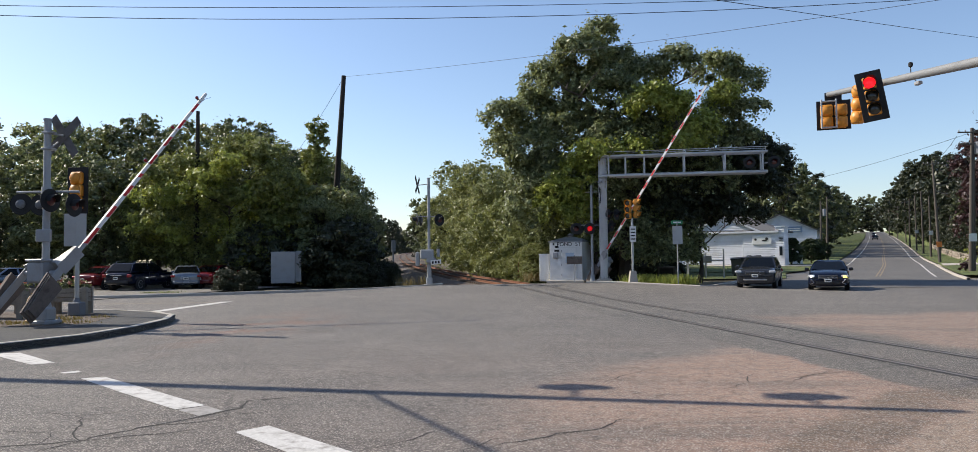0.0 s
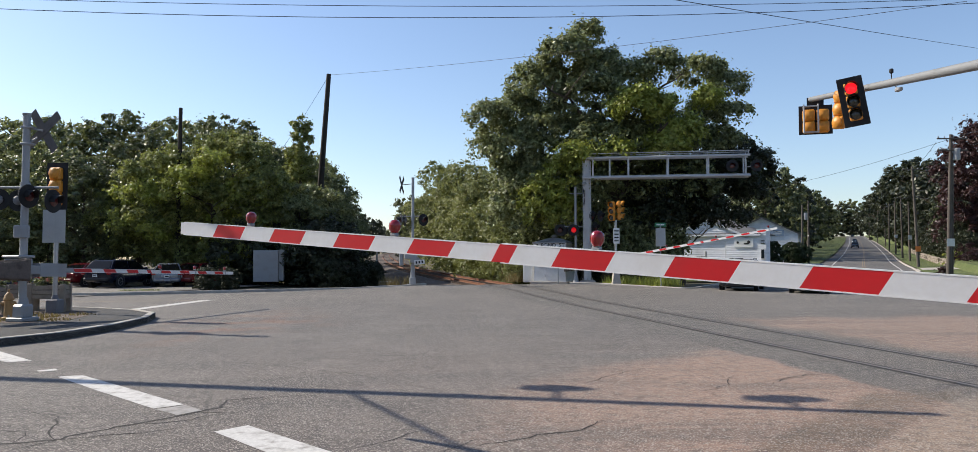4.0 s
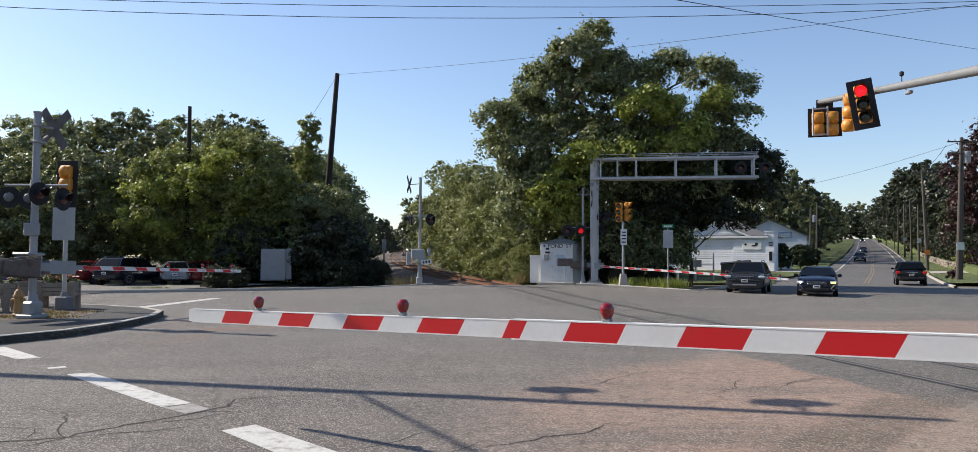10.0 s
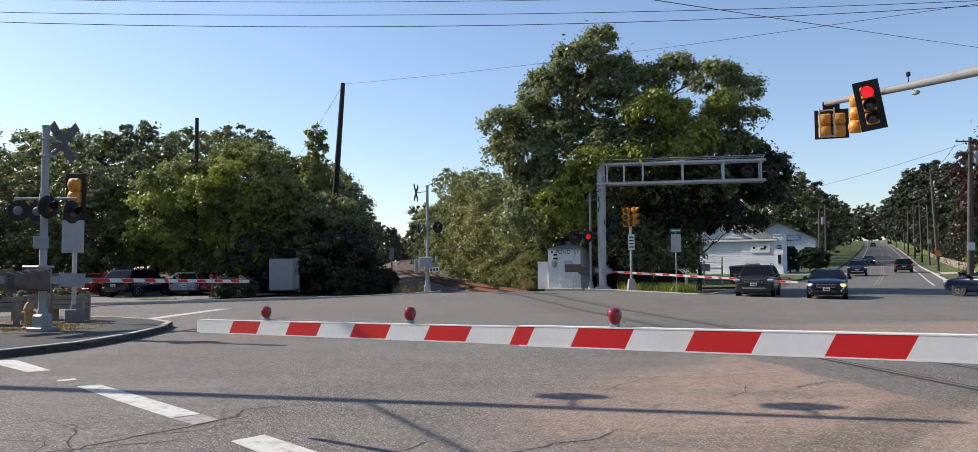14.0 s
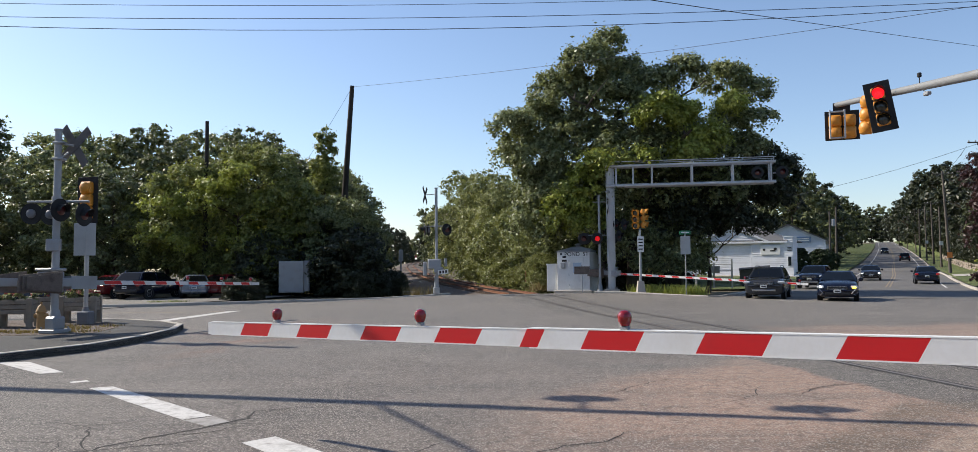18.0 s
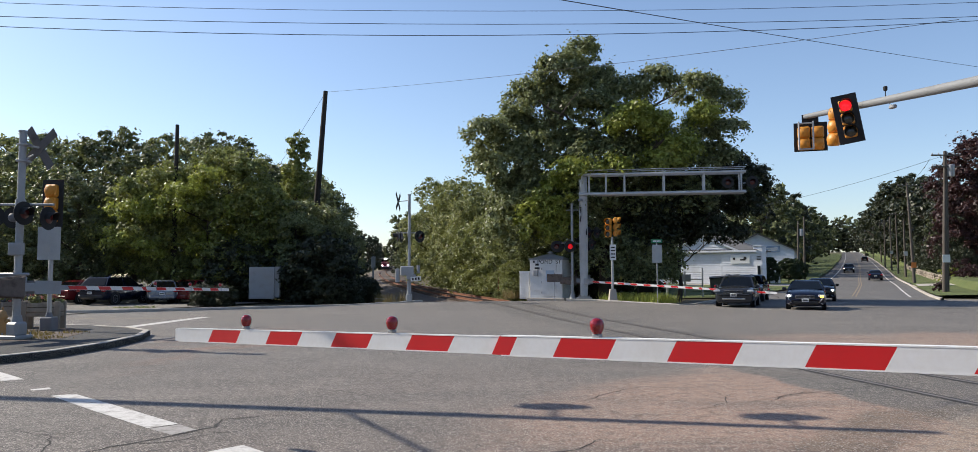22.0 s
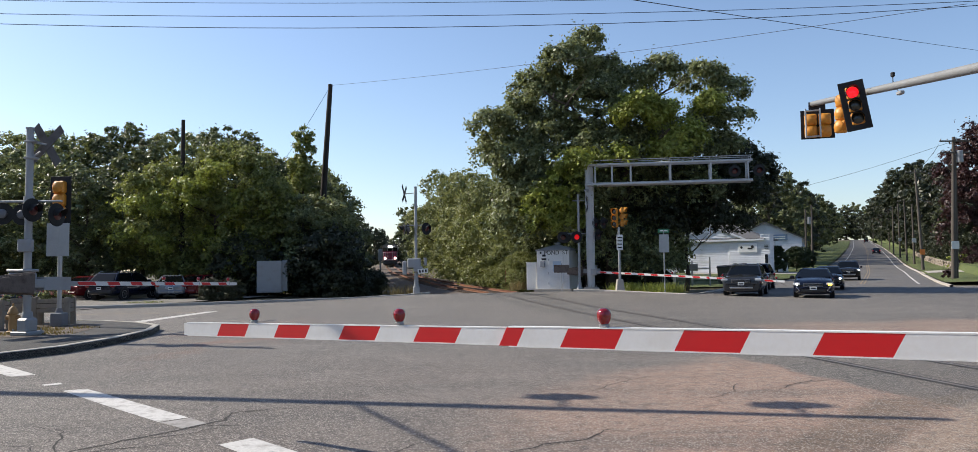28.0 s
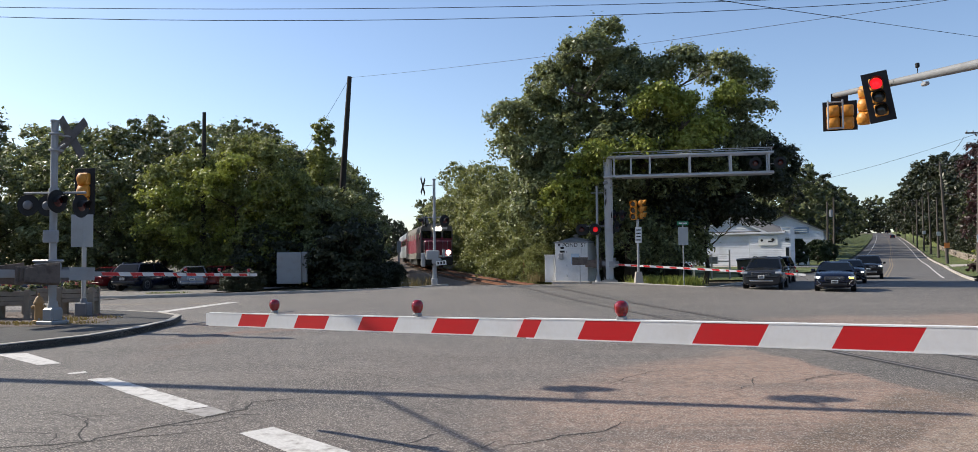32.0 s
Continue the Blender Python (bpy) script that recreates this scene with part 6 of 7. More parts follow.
for x in (-0.8, 0.8):
    part("skid", M().box(x, 0, 0.05, 0.14, 1.5, 0.1), BLACK, du)
fr = thing("metal_rack", pose(15.4, 52.5, land(15.4, 52.5) + 0.12, 0, 0, -20), "open metal frame rack under the big tree", "rack")
for x in (-1.2, 0, 1.2):
    for y in (-0.5, 0.5):
        part("post", M().cyl((x, y, 0), (x, y, 2.0 if x > 1 else 1.75), 0.035, n=8), GALV, fr)
for z in (0.75, 1.2, 1.65):
    for y in (-0.5, 0.5):
        part("rail", M().cyl((-1.2, y, z), (1.2, y, z), 0.025, n=8), GALV, fr)
part("cabinet_box", M().box(0.1, 0, 1.3, 0.6, 0.6, 0.5, 0.02), SILVER_PAINT, fr)
hv = thing("air_conditioner", pose(12.3, 51.0, land(12.3, 51.0) + 0.06, 0, 0, -15), "dark metal unit in the shade of the tree", "utility box")
part("body", M().box(0, 0, 0.45, 1.2, 0.8, 0.9, 0.03), DUMPSTER, hv)
part("grille", M().box(0, -0.41, 0.5, 0.9, 0.02, 0.6, 0.005), BLACK, hv)


# ---- utility poles and wires ----
def utility_pole(x, y, height, lean=(0, 0), arms=1, label="weathered wooden utility pole", material=None, r=0.15, z=None, transformer=False, sign=None):
    root = thing("utility_pole", pose(x, y, land(x, y) if z is None else z), label, "utility pole")
    part("pole", M().tube([(0, 0, -0.3), (lean[0] * 0.5, lean[1] * 0.5, height * 0.5), (lean[0], lean[1], height)], [r * 1.1, r * 0.9, r * 0.68], 12), material or WOOD_POLE, root)
    for k in range(arms):
        z0 = height - 0.35 - 0.9 * k
        c = part("crossarm", M().box(lean[0], lean[1] - r * 0.8, z0, 2.4, 0.09, 0.11, 0.01, Matrix.Translation((0, 0, 0))), material or WOOD_POLE, root)
        for dx in (-1.1, -0.6, 0.6, 1.1):
            part("insulator", M().lathe([(0.02, 0), (0.05, 0.02), (0.05, 0.06), (0.03, 0.09), (0.045, 0.11), (0, 0.14)], 10, pose(lean[0] + dx, lean[1] - r * 0.8, z0 + 0.055)), SILVER_PAINT, c)
    if transformer:
        part("transformer", M().lathe([(0.0, 0), (0.24, 0.0), (0.25, 0.05), (0.25, 0.85), (0.2, 0.92), (0, 0.94)], 18, pose(lean[0] * 0.85 + 0.42, -0.1, height - 2.0)), SILVER_PAINT, root, "grey transformer can")
    if sign:
        part("sign_panel", M().box(0, -r - 0.03, sign[1], 0.6, 0.012, 0.6, 0, pose(lean[0] * 0.25, 0, 0)), sign[0], root)
    return root


utility_pole(-11.25, 55, 15.25, (1.0, 0), 0, "tall dark pole without crossarms, leaning slightly", DARK_POLE, 0.24)
utility_pole(-18.95, 49.6, 11.6, (0.05, 0), 0, "dark utility pole rising out of the trees", DARK_POLE, 0.17)
utility_pole(37.0, 57.2, 11.0, (0.5, 0), 2, "wooden utility pole with grey transformer by the kerb", None, 0.17, hill(57.2) + 0.14, True, (SIGN_WHITE, 2.6))
utility_pole(37.6, 57.8, 9.4, (0.35, 0), 0, "wooden stub pole braced beside another", None, 0.14, hill(57.6) + 0.14)
utility_pole(50.9, 84, 11.4, (-0.45, 0), 1, "wooden utility pole with an orange sign", None, 0.16, hill(84) + 0.17, False, (ORANGE_SIGN, 6.0 / 3))
for (x, y, h, ar, sg), ln in zip(((72.6, 124.2, 10.3, 1, None), (81.6, 141.8, 10.2, 0, SIGN_WHITE), (91.5, 161.5, 10.4, 1, None), (63.6, 107, 8.6, 0, SIGN_WHITE), (114, 203, 11, 1, None), (136, 247, 11, 1, None), (176, 326, 12, 1, None)), (-0.1, 0, 0.2, 0, 0, 0.3, 0)):
    utility_pole(x, y, h, (ln, 0), ar, "wooden utility pole up the hill", None, 0.15, hill(y) + 0.17, False, (sg, 3.4) if sg else None)
for x, y, h, tr in ((44.3, 99, 8.0, True), (45.6, 100, 8.6, False), (75, 165, 9, False), (97, 208, 10, False)):
    utility_pole(x, y, h, (0.15, 0), 0, "wooden utility pole beyond the shop", None, 0.14, None, tr)


def wire(a, c, sag, r=0.012, label="overhead cable"):
    a, c = Vector(a), Vector(c)
    pts = [a.lerp(c, i / 24) - Vector((0, 0, sag * 4 * (i / 24) * (1 - i / 24))) for i in range(25)]
    return tagged(new("overhead_wire", M().tube(pts, r, 5).mesh("overhead_wire", CABLE)), label, "wire", "overhead wires")


wire((-45, 25.5, 11.9), (34, 26.5, 11.88), 1.46, 0.011, "black overhead cable across the junction")
wire((-45, 25.5, 12.24), (34, 26.5, 12.17), 2.19, 0.012, "black overhead cable across the junction")
wire((-45, 25.5, 12.5), (34, 26.5, 12.5), 1.6, 0.009, "thin overhead cable across the junction")
wire((-3.37, 12.50, 7.09), (34.54, 48.75, 15.50), 0.05, 0.012, "cable falling towards the roadside pole")
wire((-10.3, 55, 15.1), (17.76, 26.00, 10.75), 0.25, 0.01, "thin cable from the tall dark pole")
wire((24, 100, 9.3), (37.2, 57.2, 10.8), 1.3, 0.014, "drooping cable to the roadside pole")
wire((37.2, 57.2, 10.9), (38, 20, 12.5), 0.5, 0.014, "cable over the road")
wire((-10.3, 55, 15.0), (-15.5, 58, 8.4), 0.2, 0.012, "guy wire beside the tall pole")
wire((-18.9, 49.6, 11.1), (-27, 60, 11.4), 0.3, 0.012, "thin service cable into the trees")
rp = [(37.2, 57.2, 10.6), (50.5, 84, hill(84) + 11.0), (72.5, 124.2, hill(124) + 10), (91.7, 161.5, hill(161) + 10), (114, 203, hill(203) + 10.6), (136.3, 247, hill(247) + 10.6), (176, 326, hill(326) + 11.5)]
for a, c in zip(rp[:-1], rp[1:]):
    for dz, dx, sg in ((0.0, -0.9, 0.5), (-0.02, 0.9, 0.55), (-1.9, 0.0, 0.9), (-2.6, 0.1, 1.1)):
        wire((a[0] + dx, a[1], a[2] + dz), (c[0] + dx, c[1], c[2] + dz), sg, 0.016, "drooping cable between roadside poles")
part("span_cable", M().tube([(8.8, -2.15, 6.5), (10.2, -4.7, 6.4), (13.0, -9.6, 6.3), (16.6, -16.2, 6.5)], 0.034, 8), CABLE, mb, "black bundled span cable")

# ---- right-hand roadside ----
rng = np.random.default_rng(77)
sw = thing("stone_wall", pose(0, 0, 0), "low rough field-stone retaining wall", "wall")
stone_shapes = []
for k in range(5):
    b = M()
    b.box(0, 0, 0, 0.62, 0.4, 0.3, 0.09)
    b.v = [(x + 0.05 * rng.normal(), y + 0.03 * rng.normal(), z + 0.03 * rng.normal()) for x, y, z in b.v]
    stone_shapes.append(b.mesh("stone", STONE, 50))
for i in range(95):
    for j in range(3):
        s = 56 + i * 0.86 + 0.3 * (j % 2)
        if 68 < s < 71:
            continue
        p = along(s, 8.55 + 0.04 * rng.normal(), 0.3 + 0.28 * j)
        st = part("stone", stone_shapes[(i * 3 + j) % 5], STONE, sw, "", Matrix.Translation(p) @ pose(0, 0, 0, rng.normal() * 4, rng.normal() * 4, ROAD_TURN + 90 + rng.normal() * 6))
b = M()
b.grid([[along(s, v, 0.03 + z) for v, z in ((4.9, 0.0), (5.4, 0.14), (8.3, 0.25), (14, 0.9))] for s in (47, 50.5, 54)])
fixed("driveway", b, CONCRETE, "pale concrete driveway crossing the verge", "driveway")
for s, v, h, rr, mt, nm in ((59, 10.2, 2.4, 1.6, LEAF_RED, "rounded maroon bush above the stone wall"), (63, 9.4, 1.6, 1.2, LEAF_SUN, "yellow-green bush above the stone wall"), (52, 10.5, 1.9, 1.5, LEAF_RED, "maroon garden bush beside the driveway"), (30, 5.9, 0.9, 0.5, LEAF_RED, "small maroon plant beside the pole")):
    p = along(s, v, 0.25 if v > 8 else 0.15)
    tree("shrub", Matrix.Translation(p), h, rr, 4500 if h > 1 else 900, 0.09, mt, 40 + int(s), nm, 0.05, 0.0, clump=0.4, category="bush")
p = along(84, 9.6, 0.5)
tree("birch_sapling", Matrix.Translation(p), 9.0, 1.3, 1500, 0.14, LEAF_DARK, 50, "slender pale-barked birch above the road", 0.06, 0.4, clump=0.5)
p = on_road(70, 13.2, 0.8)
tree("copper_beech", Matrix.Translation(p), 17.0, 5.2, 34000, 0.2, LEAF_RED, 51, "dark purple-leaved tree with ragged branches", 0.4, 0.08, clump=1.6)

# ---- sleepers and low trackside things ----
ballast_ob = bpy.data.objects["ballast"]
tie_mesh = M().box(0, 0, 0, 2.6, 0.23, 0.16, 0.015).mesh("sleeper", TIE)
for i in range(110):
    y = 42.0 + 0.56 * i
    dxdy = (track_x(y + 1) - track_x(y - 1)) / 2
    part("sleeper", tie_mesh, TIE, ballast_ob, "", pose(track_x(y), y, track_z(y) - 0.195, 0, 0, -math.degrees(math.atan(dxdy))))
for x, y, h in ((-7.5, 62, 3.2), (-9.5, 78, 3.0)):
    lp = thing("track_signal", spot(x, y), "thin trackside post with a small panel", "track sign")
    part("post", M().cyl((0, 0, 0), (0, 0, h), 0.05, n=10), GALV, lp)
    part("sign_panel", M().box(0, -0.06, h - 0.5, 0.34, 0.03, 0.9, 0.01), SIGN_BACK, lp)
bx = thing("ground_box", spot(-5.1, 46.0), "low pale trackside cable box", "box")
part("body", M().box(0, 0, 0.2, 0.66, 0.4, 0.4, 0.03), SILVER_PAINT, bx)
part("lid", M().box(0, 0, 0.42, 0.72, 0.46, 0.05, 0.01), SILVER_PAINT, bx)
fp = thing("chainlink_fence", spot(2.9, 49.5), "rusty chain-link fence post by the track", "fence")
for k in range(4):
    part("post", M().cyl((k * 0.75 - 0.7, k * 1.2, 0), (k * 0.75 - 0.7, k * 1.2, 1.9), 0.03, n=8), RUST, fp)
part("rail", M().cyl((-0.7, 0, 1.85), (1.55, 3.6, 1.85), 0.02, n=8), RUST, fp)


# ---- weeds and grass tufts ----
def tufts(name, spots, blades, height, material, label, seed):
    rng = np.random.default_rng(seed)
    out = []
    for x, y, r, z in spots:
        n = int(blades * r * r) + 30
        px, py = x + rng.normal(size=n) * r * 0.5, y + rng.normal(size=n) * r * 0.4
        h = height * (0.5 + rng.random(n))
        lean = rng.normal(size=(n, 2)) * 0.3 * h[:, None]
        a = rng.random(n) * math.pi
        w = 0.012 + 0.012 * rng.random(n)
        base = np.stack([px, py, np.full(n, z)], 1)
        side = np.stack([np.cos(a) * w, np.sin(a) * w, np.zeros(n)], 1)
        top = base + np.stack([lean[:, 0], lean[:, 1], h], 1)
        out.append(np.stack([base - side, base + side, top + side * 0.2, top - side * 0.2], 1).reshape(-1, 3))
    ob = new(name, leaf_mesh(name, np.concatenate(out), material))
    return tagged(ob, label, "grass", "", "stuff")


tufts("weeds", [(7.8 + 0.4 * i, 42.3 - 0.28 * i + 0.4 * math.sin(5 * i), 0.3 + 0.5 * math.sin(2.3 * i) ** 2, 0.1) for i in range(9)] + [(8.6 + 0.5 * i, 43.2 - 0.3 * i, 0.5 + 0.4 * math.sin(3.1 * i) ** 2, 0.06) for i in range(6)], 420, 0.4, LEAF_SUN, "tall sunlit weeds behind the kerb", 61)
tufts("weeds", [(-3.6 - 0.7 * i, 43.4 + 0.9 * math.sin(4 * i), 0.35 + 0.35 * math.sin(3 * i) ** 2, 0.08) for i in range(3)] + [(2.6 + 0.5 * i, 45.5 + 1.5 * i, 0.4 + 0.2 * (i % 2), 0.2) for i in range(4)], 330, 0.42, STRAW, "dry brown weeds beside the track", 62)
tufts("weeds", [(-11.6 + 0.45 * i, 20.2 - 0.35 * (i % 3), 0.45, 0.146) for i in range(4)] + [(-13.5 + 0.5 * i, 18.3 + 0.2 * (i % 2), 0.45, 0.146) for i in range(8)], 150, 0.055, STRAW, "short dry weeds on the corner", 63)
tufts("weeds", [(-17.2 + 0.7 * (i % 4) + 0.3 * math.sin(7 * i), 38.6 + 0.9 * math.sin(3 * i) + 0.2 * i, 0.5 + 0.3 * math.sin(5 * i) ** 2, 0.03) for i in range(2)], 160, 0.07, LEAF_MID, "long grass at the edge of the lot", 64)

# ---- vehicles ----
RUBBER = paint("tyre_rubber", (0.015, 0.015, 0.016), 0.85, 0, 0.4, (0.05, 0.045, 0.04), 6, 40)
RIM = paint("alloy_rim", (0.5, 0.5, 0.52), 0.3, 0.9, 0.2)
CAR_GLASS = clear_glass("car_glass", (0.004, 0.005, 0.006), 0.02, 0.2)
PLASTIC = paint("black_plastic", (0.018, 0.018, 0.02), 0.55)
CHROME = paint("chrome_trim", (0.6, 0.6, 0.62), 0.15, 1.0, 0.05)
LAMP_CLEAR = paint("headlamp_lens", (0.5, 0.52, 0.55), 0.08, 0.2, 0.05, coat=0.8)
LAMP_ON = glow("headlamp_on", (1.0, 0.95, 0.85), 9, (0.8, 0.8, 0.8))
AMBER_ON = glow("amber_lamp_on", (1.0, 0.5, 0.05), 6, (0.6, 0.3, 0.05))
TAIL = paint("tail_lamp", (0.28, 0.008, 0.01), 0.12, 0, 0.1, coat=0.8)
TAIL_ON = glow("tail_lamp_on", (1.0, 0.03, 0.02), 0.06, (0.4, 0.01, 0.01))
PLATE = paint("licence_plate", (0.7, 0.7, 0.68), 0.5)


def car_paint(name, c, metal=0.3):
    return paint(name, c, 0.16, metal if metal > 0.3 else 0.0, 0.12, tuple(x * 0.8 + 0.004 for x in c), 1.2, 60, 0.0002, 0.0)


NAVY = car_paint("car_navy", (0.004, 0.007, 0.02))
BLACK_CAR = car_paint("car_black", (0.007, 0.007, 0.009))
GREY_CAR = car_paint("car_grey_blue", (0.05, 0.054, 0.063), 0.5)
SILVER_CAR = car_paint("car_silver", (0.2, 0.23, 0.28), 0.5)
RED_CAR = car_paint("car_red", (0.13, 0.008, 0.011))
RING = [(-1, 0.3), (-1, 0.68), (-0.95, 0.88), (-0.78, 0.98), (0, 1.03), (0.78, 0.98), (0.95, 0.88), (1, 0.68), (1, 0.3), (0.93, 0.06), (0.6, 0), (-0.6, 0), (-0.93, 0.06)]
SEDAN = dict(st=((2.3, 0.32, 0.7, 0.7), (2.24, 0.22, 0.82, 0.83), (1.9, 0.18, 0.93, 0.91), (1.3, 0.17, 1.0, 0.93), (0.8, 0.17, 1.03, 0.93), (-0.9, 0.19, 1.0, 0.9), (-1.5, 0.2, 1.03, 0.9), (-2.0, 0.24, 1.02, 0.86), (-2.2, 0.3, 0.95, 0.78), (-2.27, 0.4, 0.84, 0.66)), cab=(1.0, 0.1, -0.95, -1.75, 1.0, 1.46, 0.86, 0.62), wheel=0.325, base=(1.38, -1.35), w=0.9)
SUV = dict(st=((2.42, 0.36, 0.92, 0.82), (2.36, 0.26, 1.02, 0.92), (2.0, 0.23, 1.1, 0.97), (1.4, 0.23, 1.15, 0.98), (0.9, 0.23, 1.16, 0.98), (-1.0, 0.25, 1.1, 0.95), (-1.8, 0.27, 1.12, 0.95), (-2.2, 0.32, 1.1, 0.92), (-2.36, 0.42, 1.04, 0.84), (-2.4, 0.5, 0.96, 0.74)), cab=(1.15, 0.3, -1.7, -2.25, 1.12, 1.68, 0.91, 0.69), wheel=0.37, base=(1.42, -1.42), w=0.95)


def car(m, shape, body_mat, label, lamps=None, amber=False, tails=None, rails=False, chrome=False):
    root = thing("car" if shape is SEDAN else "suv", m, label, "car")
    b = M()
    n = len(RING)
    for x, zb, zt, hw in shape["st"]:
        b.v += [(x, y * hw, zb + (zt - zb) * f) for y, f in RING]
    ns = len(shape["st"])
    b.f = [(j * n + i, j * n + n + i, j * n + n + (i + 1) % n, j * n + (i + 1) % n) for j in range(ns - 1) for i in range(n)]
    b.f += [tuple(range(n)), tuple(range((ns - 1) * n, ns * n))[::-1]]
    shell = part("body", b, body_mat, root, "", None, 80)
    rounding = shell.modifiers.new("rounding", "SUBSURF")
    rounding.levels = rounding.render_levels = 2
    x0, x1, x2, x3, zb, zt, wb, wr = shape["cab"]
    b = M()
    rows = []
    for fx0, fx3, w, z in ((x0, x3, wb, zb - 0.04), (x1 + 0.06, x2 - 0.05, wr + 0.03, zt - 0.07), (x1 - 0.1, x2 + 0.1, wr - 0.1, zt - 0.008)):
        rows.append([(fx0, -w, z), ((fx0 + fx3) / 2, -w * 1.02, z), (fx3, -w * 0.96, z), (fx3, w * 0.96, z), ((fx0 + fx3) / 2, w * 1.02, z), (fx0, w, z)])
    for r in rows:
        b.v += r
    b.f = [(j * 6 + i, j * 6 + (i + 1) % 6, j * 6 + 6 + (i + 1) % 6, j * 6 + 6 + i) for j in range(2) for i in range(6)] + [(12, 13, 14, 15, 16, 17)]
    b.f = [q[::-1] for q in b.f]
    part("cabin", b, body_mat, root, "", None, 40)

    def pane(name, pts):
        q = M()
        c = sum((Vector(p) for p in pts), Vector()) / len(pts)
        nn = (Vector(pts[1]) - Vector(pts[0])).cross(Vector(pts[2]) - Vector(pts[0])).normalized()
        if nn.dot(c - Vector((c.x * 0.5, 0, 1.0))) < 0:
            nn = -nn
        pts = [tuple(c + (Vector(p) - c) * 0.93 + nn * 0.012) for p in pts]
        q.add(pts + [tuple(Vector(p) - nn * 0.03) for p in pts], [tuple(range(len(pts)))] + [(i, (i + 1) % len(pts), len(pts) + (i + 1) % len(pts), len(pts) + i) for i in range(len(pts))])
        return part(name, q, CAR_GLASS, root, "dark glass", None, 0)

    zr, xr0, xr1, wt = zt - 0.07, x1 + 0.06, x2 - 0.05, wr + 0.03
    pane("windscreen", [(x0, -wb * 0.95, zb), (x0, wb * 0.95, zb), (xr0, wt * 0.95, zr), (xr0, -wt * 0.95, zr)])
    pane("rear_window", [(x3, -wb * 0.9, zb + 0.02), (x3, wb * 0.9, zb + 0.02), (xr1, wt * 0.92, zr), (xr1, -wt * 0.92, zr)])
    mid = (x0 + x3) / 2
    for s in (-1, 1):
        pane("side_window", [(x0 - 0.12, s * wb, zb), (mid + 0.04, s * wb * 1.02, zb), (mid + 0.04, s * wt * 1.02, zr), (xr0 - 0.04, s * wt, zr)])
        pane("side_window", [(mid - 0.04, s * wb * 1.02, zb), (x3 + 0.2, s * wb * 0.97, zb + 0.02), (xr1 + 0.1, s * wt * 0.97, zr), (mid - 0.04, s * wt * 1.02, zr)])
        part("mirror", M().box(x0 - 0.2, s * (shape["w"] + 0.1), zb + 0.02, 0.16, 0.2, 0.15, 0.04), body_mat, root)
        part("door_seam", M().box(mid, s * (shape["w"] + 0.001), zb - 0.35, 0.012, 0.012, 0.6), PLASTIC, root)
        for k in (0.35, -0.6):
            part("door_handle", M().box(mid + k, s * (shape["w"] + 0.012), zb - 0.1, 0.2, 0.02, 0.03, 0.008), CHROME if chrome else body_mat, root)
        if rails:
            part("roof_rail", M().tube([(x1 - 0.1, s * wr * 0.9, zt - 0.02), (x1 - 0.2, s * wr * 0.9, zt + 0.05), (x2 + 0.2, s * wr * 0.9, zt + 0.05), (x2 + 0.1, s * wr * 0.9, zt - 0.02)], 0.018, 6), CHROME, root)
    r = shape["wheel"]
    for x in shape["base"]:
        for s in (-1, 1):
            y = s * (shape["w"] - 0.1)
            part("wheel_arch", M().lathe([(r + 0.07, 0), (r + 0.07, 0.03), (r * 0.9, 0.03), (r * 0.9, 0)], 22, pose(x, s * (shape["w"] - 0.02), r) @ pose(0, 0, 0, -90 * s)), PLASTIC, root)
            wh = part("wheel", M().lathe([(r * 0.62, -0.1), (r * 0.95, -0.11), (r, -0.07), (r, 0.07), (r * 0.95, 0.11), (r * 0.62, 0.1)], 24, pose(x, y, r) @ pose(0, 0, 0, 90)), RUBBER, root)
            b = M()
            b.lathe([(r * 0.64, -0.03), (r * 0.64, 0.105), (r * 0.58, 0.11), (r * 0.56, 0.07), (0.0, 0.06)], 22, pose(x, y, r) @ pose(0, 0, 0, -90 * s))
            for k in range(5):
                b.box(r * 0.3, 0, 0.085, r * 0.56, 0.055, 0.03, 0.008, pose(x, y, r) @ pose(0, 0, 0, -90 * s) @ pose(0, 0, 0, 0, 0, 72 * k))
            part("rim", b, RIM, wh)
    fx, fz, fw = shape["st"][0][0] - 0.02, shape["st"][1][2], shape["st"][1][3]
    part("grille", M().box(fx + 0.03, 0, fz - 0.17, 0.08, fw * 1.05, 0.2, 0.03), PLASTIC, root)
    for k in range(3):
        part("grille_bar", M().box(fx + 0.065, 0, fz - 0.24 + 0.065 * k, 0.02, fw * 0.98, 0.014, 0.004), CHROME, root)
    if shape is SUV:
        part("skid_plate", M().box(fx + 0.045, 0, fz - 0.52, 0.1, fw * 1.25, 0.09, 0.03), RIM, root, "silver lower trim")
    else:
        for s in (-1, 1):
            part("lamp_trim", M().tube([(fx + 0.06, s * (fw - 0.06), fz - 0.24), (fx + 0.1, s * (fw - 0.22), fz - 0.42), (fx + 0.06, s * (fw - 0.06), fz - 0.5)], 0.018, 6), CHROME, root, "bright angular trim beside the intake")
    part("lower_intake", M().box(fx + 0.03, 0, fz - 0.42, 0.09, fw * 1.3, 0.15, 0.03), PLASTIC, root)
